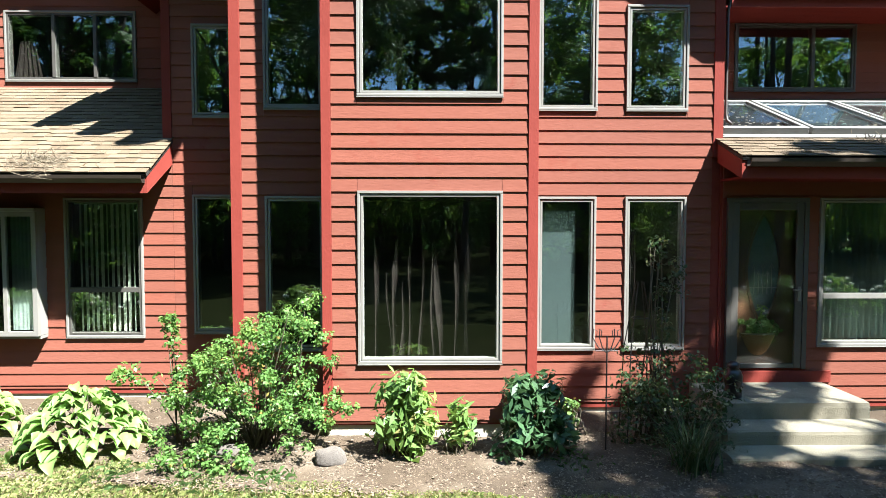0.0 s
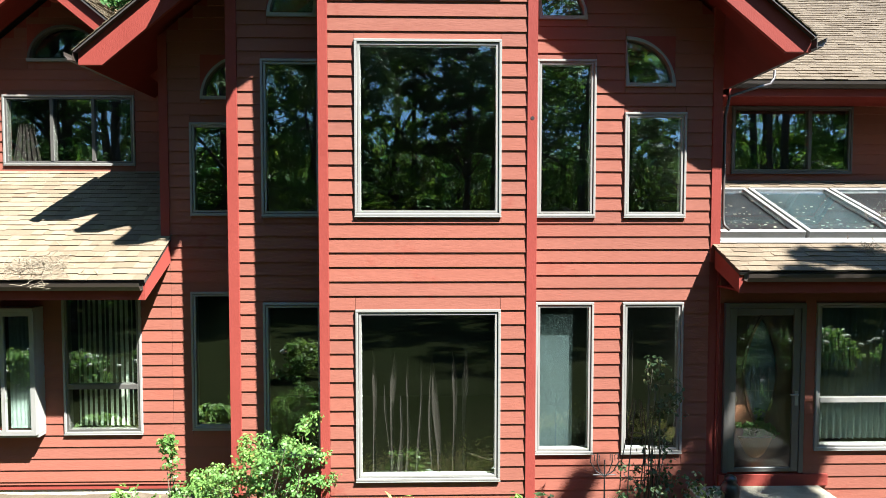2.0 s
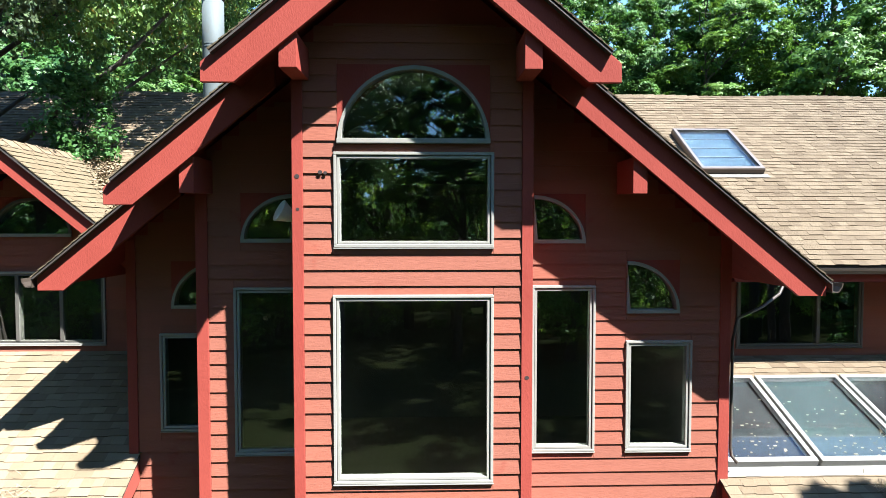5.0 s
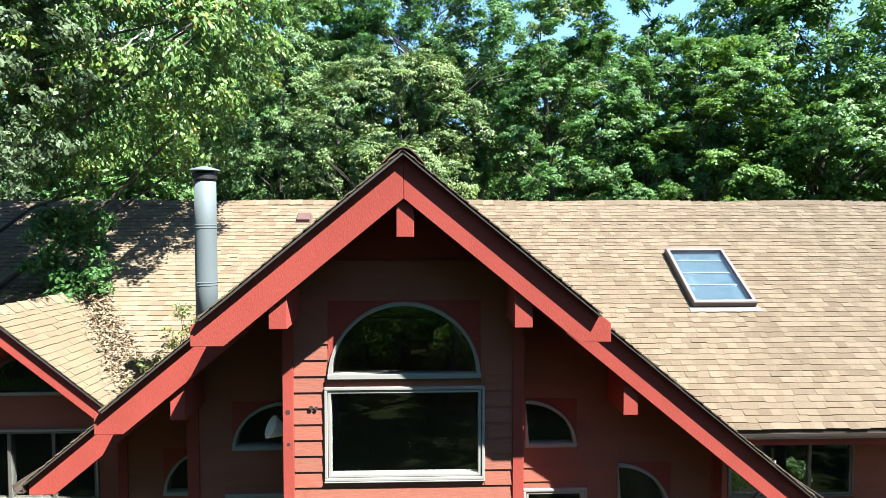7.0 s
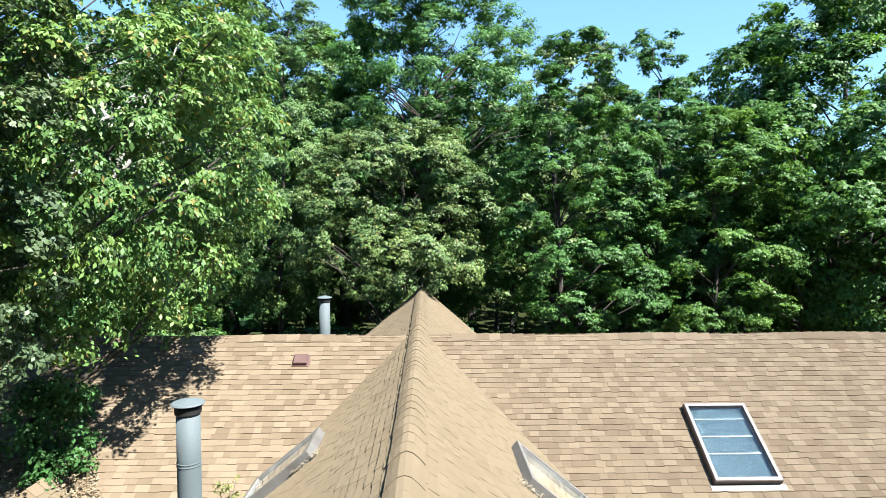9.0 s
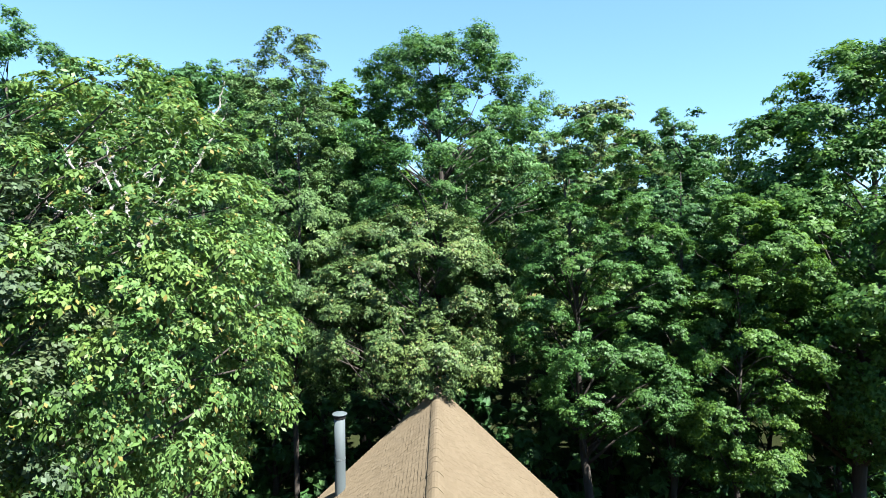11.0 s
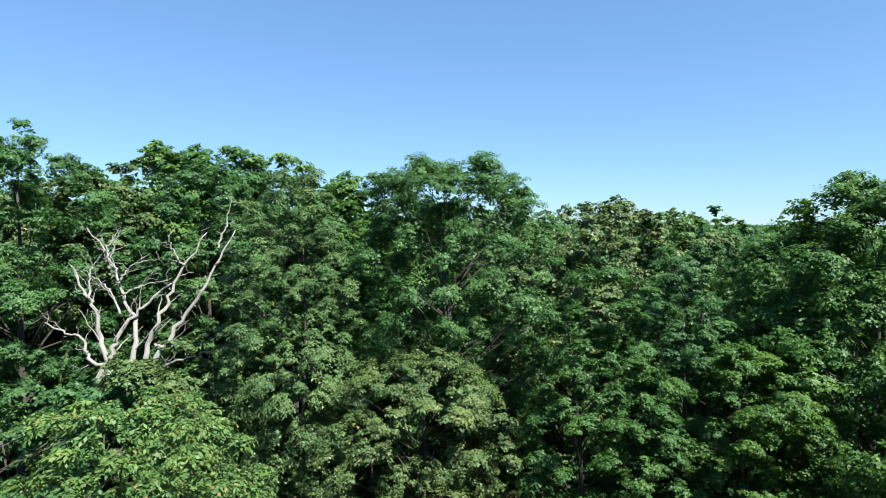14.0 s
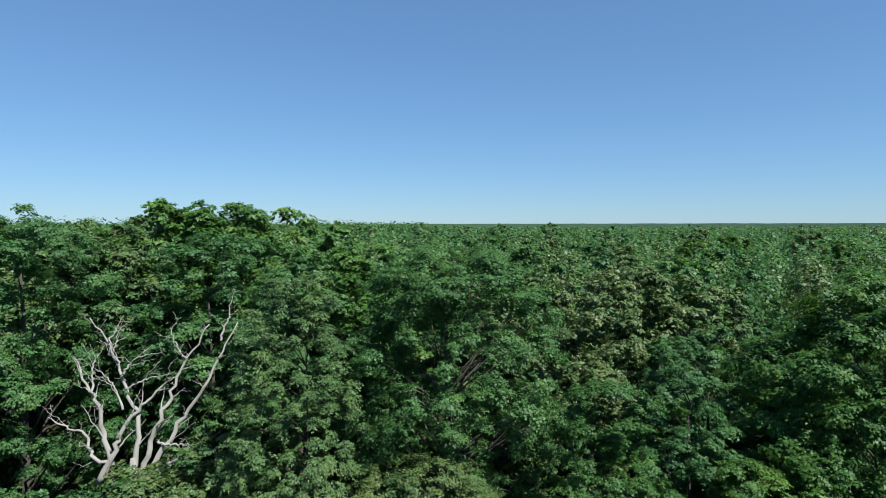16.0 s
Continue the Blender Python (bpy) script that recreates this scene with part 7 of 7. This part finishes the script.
for k in range(250):
    a, ln = rr.uniform(0, 6.283), rr.uniform(0.35, 0.85)
    le = rr.uniform(0.25, 0.95)
    b = Vector((2.52 + rr.gauss(0, 0.09), 5.6 + rr.gauss(0, 0.08), GROUND - 0.01))
    d, s = Vector((math.cos(a), math.sin(a), 0)), Vector((-math.sin(a), math.cos(a), 0))
    prev = None
    for i in range(6):
        f = i / 5
        p = b + d * ln * le * f ** 1.5 + Vector((0, 0, ln * (f - 0.55 * le * f ** 2.6)))
        w = 0.006 * (1 - f) + 0.0008
        cur = (bm.verts.new(p - s * w), bm.verts.new(p + s * w))
        if prev:
            bm.faces.new((prev[0], prev[1], cur[1], cur[0]))
        prev = cur
M_TUSSOCK = leaf_material("tussock_blades", (0.036, 0.064, 0.022), (0.057, 0.090, 0.033), (0.166, 0.148, 0.076), 0.08, 0.3, 0.45)
tagged(part("blades", bm, M_TUSSOCK, t), kind="stuff")

tr = thing("garden_trellis", (2.25, 6.45, GROUND), "thin dark iron obelisk trellis carrying a vine", "trellis")
TOPZ = 1.55
for sx, sy in ((-1, -1), (1, -1), (1, 1), (-1, 1)):
    bm = bmesh.new()
    tube(bm, [(2.28 + sx * 0.17, 6.45 + sy * 0.15, GROUND - 0.08), (2.28 + sx * 0.13, 6.45 + sy * 0.12, 0.8), (2.28 + sx * 0.03, 6.45 + sy * 0.03, TOPZ)], [0.006] * 3, 6)
    part("upright", bm, M_DARK_METAL, tr)
for z, r in ((0.2, 0.16), (0.7, 0.135), (1.15, 0.085)):
    bm = bmesh.new()
    tube(bm, [(2.28 + r * math.cos(q), 6.45 + r * math.sin(q), z) for q in [k * math.pi / 6 for k in range(13)]], [0.005] * 13, 5, False)
    part("hoop", bm, M_DARK_METAL, tr)
LEAF_VINE = leaf_material("vine_leaves", (0.025, 0.048, 0.018), (0.044, 0.074, 0.030), (0.120, 0.130, 0.055), 0.06, 0.3, 0.45)
shrub("climbing_vine", (2.4, 6.4, GROUND), "dark sparse climbing vine on the trellis", 16, lambda r: cane(r, ((2.45, 6.35, 0.0), (2.55, 6.35, 0.6), (2.45, 6.35, 1.15), (2.52, 6.3, 1.5), (2.42, 6.3, 1.98)), 0.08), 46, 11, 0.085, 0.055, LEAF_VINE, 81)
shrub("climbing_vine", (2.7, 6.2, GROUND), "loose leafy vine beside the steps", 30, lambda r: (r.uniform(2.0, 3.15), r.uniform(5.85, 6.5), r.uniform(-0.28, 0.45) + 0.55 * r.uniform(0, 1) ** 2), 150, 16, 0.11, 0.058, LEAF_VINE, 82)

st = thing("garden_stake", (1.82, 6.1, GROUND), "black iron garden stake with scrolled finial", "garden stake")
bm = bmesh.new()
tube(bm, [(1.82, 6.1, GROUND - 0.1), (1.82, 6.1, 1.02)], [0.009, 0.008], 8)
part("rod", bm, M_DARK_METAL, st)
for s in (-1, 1):
    for w in (0.08, 0.15):
        bm = bmesh.new()
        tube(bm, [(1.82, 6.1, 0.84), (1.82 + s * w * 0.6, 6.1, 0.90), (1.82 + s * w, 6.1, 1.0), (1.82 + s * w * 0.95, 6.1, 1.09), (1.82 + s * w * 0.7, 6.1, 1.07), (1.82 + s * w * 0.72, 6.1, 1.01)], [0.006, 0.006, 0.006, 0.005, 0.005, 0.004], 6)
        part("scroll", bm, M_DARK_METAL, st)
bm = bmesh.new()
tube(bm, [(1.70, 6.1, 0.86), (1.94, 6.1, 0.86)], [0.006, 0.006], 6)
part("crossbar", bm, M_DARK_METAL, st)

# ---- stones, steps and small things ----
def boulder(name, x, y, z, sx, sy, sz, seed, label):
    bm = bmesh.new()
    bmesh.ops.create_icosphere(bm, subdivisions=3, radius=1.0)
    for v in bm.verts:
        q = v.co.copy()
        f = 1 + 0.22 * noise.noise(q * 1.4 + Vector((seed, 0, 0))) + 0.07 * noise.noise(q * 4 + Vector((0, seed, 0)))
        v.co = Vector((x + q.x * sx * f, y + q.y * sy * f, z + max(q.z, -0.55) * sz * f))
    return tagged(part(name, bm, M_ROCK, None, "", True), label, "rock")


boulder("garden_rock", -1.02, 5.88, GROUND + 0.06, 0.17, 0.13, 0.10, 3, "rounded tan fieldstone lying in the mulch")
boulder("garden_rock", -2.05, 5.95, GROUND + 0.06, 0.16, 0.12, 0.10, 8, "grey fieldstone under the rose bush")

steps = thing("front_steps", (4.0, 6.5, GROUND), "three worn concrete steps up to the front door", "steps")


def step(x0, x1, y0, y1, z0, z1, seed):
    bm = bmesh.new()
    n = 14
    box(bm, x0, x1, y0, y1, z0, z1)
    bmesh.ops.subdivide_edges(bm, edges=bm.edges[:], cuts=7, use_grid_fill=True)
    for v in bm.verts:
        edge = (abs(v.co.y - y0) < 0.002) and (abs(v.co.z - z1) < 0.002)
        k = noise.noise(v.co * 5 + Vector((seed, 0, 0)))
        if edge:
            v.co.y += 0.010 + 0.012 * k
            v.co.z -= 0.010 + 0.012 * k
        elif abs(v.co.z - z1) < 0.002:
            v.co.z += 0.004 * k
    part("step", bm, M_CONCRETE, steps)


step(3.20, 4.86, 6.42, 7.25, GROUND - 0.1, 0.205, 1)
step(3.08, 4.92, 6.035, 6.418, GROUND - 0.1, 0.02, 2)
step(2.96, 4.98, 5.70, 6.033, GROUND - 0.1, -0.125, 3)
structure("path", boxed(3.9, 6.0, 4.05, 4.95, GROUND - 0.1, GROUND + 0.012, 0.01), M_CONCRETE, "pale concrete path slab below the steps", "path")

bm = bmesh.new()
lathe(bm, 3.42, 6.62, [(0.075, 0.206), (0.095, 0.22), (0.10, 0.27), (0.085, 0.33), (0.10, 0.40), (0.105, 0.46), (0.08, 0.52), (0.055, 0.545), (0.07, 0.56), (0.062, 0.60), (0.02, 0.625)], 18)
tagged(part("garden_ornament", bm, surface("black_glazed_ceramic", (0.008, 0.008, 0.011), (0.013, 0.013, 0.016), 8, 0.35, 0, (1, 1, 1), 40, 0.05), None, "", True), "small black glazed ornament standing on the landing", "ornament")

# ---- lamp under the eave, dark discs for holes in the boards ----
hl = thing("flood_lamp", (-1.35, 7.1, 6.3), "cream cone-shaped flood lamp under the gable eave", "lamp")
bm = bmesh.new()
dv = Vector((-0.70, -0.40, 0.42)).normalized()
o = Vector((-1.27, 7.13, 6.19))
tube(bm, [o, o + dv * 0.03, o + dv * 0.24, o + dv * 0.245], [0.012, 0.03, 0.125, 0.115], 20)
part("cone", bm, surface("cream_enamel", (0.52, 0.50, 0.44), (0.45, 0.43, 0.37), 4, 0.5), hl, "", True)
bm = bmesh.new()
tube(bm, [o, o - dv * 0.06, Vector((-1.195, 7.2, 6.14))], [0.02, 0.018, 0.03], 8)
part("bracket", bm, M_DARK_METAL, hl)
# Raised dark discs stand in for the shade inside each hole.
M_HOLE = surface("hole_shade_colour", (0.020, 0.010, 0.008), (0.013, 0.007, 0.007), 5, 0.9)
for x, z, r in ((-1.155, 6.62, 0.022), (-1.15, 6.30, 0.016), (-0.93, 6.66, 0.02), (-0.88, 6.655, 0.017), (1.11, 4.62, 0.02)):
    bm = bmesh.new()
    c = [bm.verts.new((x + r * math.cos(a) * 1.1, BAY_Y - 0.0365, z + r * math.sin(a))) for a in [k * math.pi / 5 for k in range(10)]]
    d = [bm.verts.new((v.co.x, BAY_Y - 0.03, v.co.z)) for v in c]
    bm.faces.new(c)
    for k in range(10):
        bm.faces.new((c[k], d[k], d[(k + 1) % 10], c[(k + 1) % 10]))
    part("woodpecker_hole", bm, M_HOLE, wall_bay)

# ---- twigs and litter on the roofs ----
def tangle(name, center, n, spread, label, parent=None, lift=0.04, ln=0.22, seed=3, slope=0.68):
    rr = random.Random(seed)
    bm = bmesh.new()
    for k in range(n):
        p = Vector((center[0] + rr.gauss(0, spread[0]), center[1] + rr.gauss(0, spread[1]), 0))
        p.z = center[2] + (p.y - center[1]) * slope + abs(rr.gauss(0, lift)) + 0.012
        a = rr.uniform(0, 6.283)
        d = Vector((math.cos(a), math.sin(a) * 0.7, rr.uniform(-0.1, 0.3))) * rr.uniform(0.3, 1) * ln
        m = p + d * 0.5 + Vector((rr.gauss(0, 0.03), rr.gauss(0, 0.03), abs(rr.gauss(0, lift))))
        tube(bm, [p, m, p + d], [0.004, 0.0035, 0.002], 4)
    return tagged(part(name, bm, M_TWIG), label, "debris", "", "stuff")


tangle("dry_vine_tangle", (-4.78, LE_Y + 0.16, LE_Z + 0.11), 170, (0.24, 0.09), "dry grey vine tangle caught on the wing eave", ln=0.26)
tangle("dry_vine_tangle", (-4.72, LE_Y - 0.10, LE_Z - 0.08), 9, (0.08, 0.03), "dry vine ends hanging over the gutter", ln=0.30, lift=0.03, seed=5, slope=0.0)
tangle("roof_twigs", (5.35, 7.08, porch_z(7.08)), 60, (0.10, 0.07), "small heap of dry twigs on the porch roof", ln=0.13, seed=6, slope=PK)
tangle("roof_twigs", (5.75, 6.85, porch_z(6.85)), 70, (0.18, 0.06), "dry leaf litter along the porch eave", ln=0.10, seed=7, slope=PK)
tangle("roof_twigs", (6.1, 7.75, porch_z(7.75) + 0.11), 90, (0.16, 0.14), "dry leaf litter on the glazed panels", ln=0.10, seed=9, slope=PK)

# litter and weeds in the valley between the roofs
def valley(rng):
    f = rng.uniform(0, 1)
    y = 9.0 + 2.3 * f
    x = DORM_X + (DORM_Z - main_z(y)) / K + rng.normal(0, 0.10 + 0.10 * (1 - f)) + 0.10 + 0.10 * (1 - f)
    return x, y + rng.normal(0, 0.10), max(main_z(y), DORM_Z - K * abs(x - DORM_X)) + 0.03


rng = np.random.default_rng(91)
ob = part_mesh("valley_litter", quads_mesh("valley_litter", scatter_quads(rng, 7500, valley, 0.021, 0.06, 0.8)), M_LITTER)
tagged(ob, "dry leaf litter heaped in the roof valley", "debris", "", "stuff")


def far_valley(rng):
    x = rng.uniform(-7.4, -5.5)
    y = 11.2 - 0.55 * max(0, -5.7 - x) + abs(rng.normal(0, 0.28))
    return x, y, main_z(y) + 0.02


ob = part_mesh("valley_litter", quads_mesh("valley_litter", scatter_quads(rng, 3600, far_valley, 0.024, 0.05, 0.8)), M_LITTER)
tagged(ob, "brown leaf litter lying behind the small gable", "debris", "", "stuff")
LEAF_WEED2 = leaf_material("roof_weed_leaves", (0.133, 0.161, 0.052), (0.189, 0.210, 0.077), (0.194, 0.153, 0.046), 0.12, 0.4)
for i, (x, y, h, n) in enumerate(((-3.55, 9.9, 0.85, 22), (-3.05, 9.65, 0.75, 16), (-3.75, 9.4, 0.45, 26), (-2.85, 10.3, 0.6, 14))):
    z = max(main_z(y), gable_z(x))
    shrub("roof_weed", (x, y, z), "spindly weed growing in the roof valley", 6, lambda r, x=x, y=y, z=z, h=h: (x + r.normal(0, 0.12), y + r.normal(0, 0.1), z + h * r.uniform(0.15, 1)), n, 18, 0.09, 0.06, LEAF_WEED2, 90 + i)
boulder("dark_clump", -3.72, 9.25, main_z(9.25) + 0.10, 0.17, 0.12, 0.11, 12, "dark clump of old leaves in the valley").data.materials[0] = M_EDGE
# leafy bough of the near tree lying over the roof
shrub("overhanging_bough", (-5.8, 11.0, main_z(11.0) + 0.02), "leafy bough of the near tree drooping onto the roof", 16, lambda r: (r.uniform(-6.35, -5.2), r.uniform(10.6, 11.3), main_z(11.0) + r.uniform(0.05, 1.6)), 64, 80, 0.19, 0.085, LEAF_MID, 97)

# ---- curtains and blinds behind the glass ----
def curtain(name, x0, x1, z0, z1, y, amp, folds, material, label, flare=0.0, category="curtain"):
    bm = bmesh.new()
    n, rows = folds * 6, 6
    g = []
    for j in range(rows + 1):
        f = j / rows
        row = []
        for i in range(n + 1):
            u = i / n
            x = x0 + (x1 - x0) * u + flare * (1 - f) * (u - 0.5)
            row.append(bm.verts.new((x, y + amp * math.sin(u * folds * 6.283 + 0.6 * math.sin(f * 3 + u * 9)), z0 + (z1 - z0) * f)))
        g.append(row)
    for a, b in zip(g, g[1:]):
        for i in range(n):
            bm.faces.new((a[i], a[i + 1], b[i + 1], b[i]))
    return tagged(part(name, bm, material, None, "", True), label, category)


rr = random.Random(44)
sc = thing("sheer_curtain", (-0.15, BAY_Y + 0.3, 0.7), "wispy sheer curtain strips gathered behind the window", "curtain")
for k, (x, top) in enumerate(((-0.66, 2.02), (-0.42, 1.98), (-0.24, 1.96), (-0.10, 1.98), (0.00, 2.0), (0.05, 1.9), (0.27, 2.04), (0.40, 2.0), (-0.52, 1.6), (-0.33, 1.5))):
    bm = bmesh.new()
    w = rr.uniform(0.018, 0.038)
    prev = None
    lean = rr.uniform(-0.04, 0.10)
    for j in range(11):
        f = j / 10
        z = top + (0.33 - top) * f
        ww = w * min(1, 0.12 + f * 4.5) * (0.8 + 0.3 * math.sin(f * 7 + k))
        xx = x + lean * f + 0.015 * math.sin(f * 6 + k * 2)
        cur = [bm.verts.new((xx + ww * s, BAY_Y + 0.30 + (0.025 if s == 0 else 0) + 0.01 * k % 0.03, z)) for s in (-1, 0, 1)]
        if prev:
            for q in range(2):
                bm.faces.new((prev[q], prev[q + 1], cur[q + 1], cur[q]))
        prev = cur
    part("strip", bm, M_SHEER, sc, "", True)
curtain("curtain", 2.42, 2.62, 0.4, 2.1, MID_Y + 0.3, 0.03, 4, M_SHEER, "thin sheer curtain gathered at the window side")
sh = boxed(1.34, 1.80, MID_Y + 0.14, MID_Y + 0.15, 0.34, 2.34)
tagged(part("roller_shade", sh, M_TEAL), "grey-green roller shade drawn down behind the glass", "window shade")
vb = thing("vertical_blind", (-4.38, SIDE_Y + 0.16, 0.7), "cream vertical blind with slats half turned", "window blind")
for k in range(13):
    x = -4.80 + k * 0.072
    bm = bmesh.new()
    dx = 0.025 if k % 5 else 0.015
    ya, yb = SIDE_Y + 0.17 + 0.004 * (k % 3), SIDE_Y + 0.16 - 0.005 * (k % 4)
    hexa(bm, [(x - dx, ya, 0.70), (x + dx, yb, 0.70), (x + dx, yb + 0.002, 0.70), (x - dx, ya + 0.002, 0.70), (x - dx, ya, 2.44), (x + dx, yb, 2.44), (x + dx, yb + 0.002, 2.44), (x - dx, ya + 0.002, 2.44)])
    part("slat", bm, M_BLIND, vb)
part("headrail", boxed(-4.86, -3.90, SIDE_Y + 0.13, SIDE_Y + 0.21, 2.44, 2.48), M_BLIND, vb)
curtain("curtain", -5.54, -5.23, 0.77, 2.27, SIDE_Y - 0.13, 0.006, 6, surface("grey_green_sheer", (0.20, 0.235, 0.20), (0.165, 0.195, 0.165), 3, 0.9, 0, (4, 1, 0.5), 60, 0.1), "white curtain drawn to the side of the box window")
curtain("curtain", 4.90, 6.25, 0.70, 2.45, MID_Y + 0.22, 0.03, 16, surface("pale_green_sheer", (0.135, 0.175, 0.150), (0.100, 0.132, 0.115), 3, 0.9, 0, (5, 1, 0.5), 80, 0.1), "pale green sheer curtains drawn across the window")
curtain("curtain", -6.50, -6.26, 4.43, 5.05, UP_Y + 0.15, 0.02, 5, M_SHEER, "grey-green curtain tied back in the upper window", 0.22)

# ---- the tabs of the lower roofs, one by one ----
single(NEAR_WING[:300], wing_roof)
if len(NEAR_WING) > 300:
    joined("shingle_field", NEAR_WING[300:], M_SHINGLE, wing_roof)
single(NEAR_PORCH[:300], porch_roof)
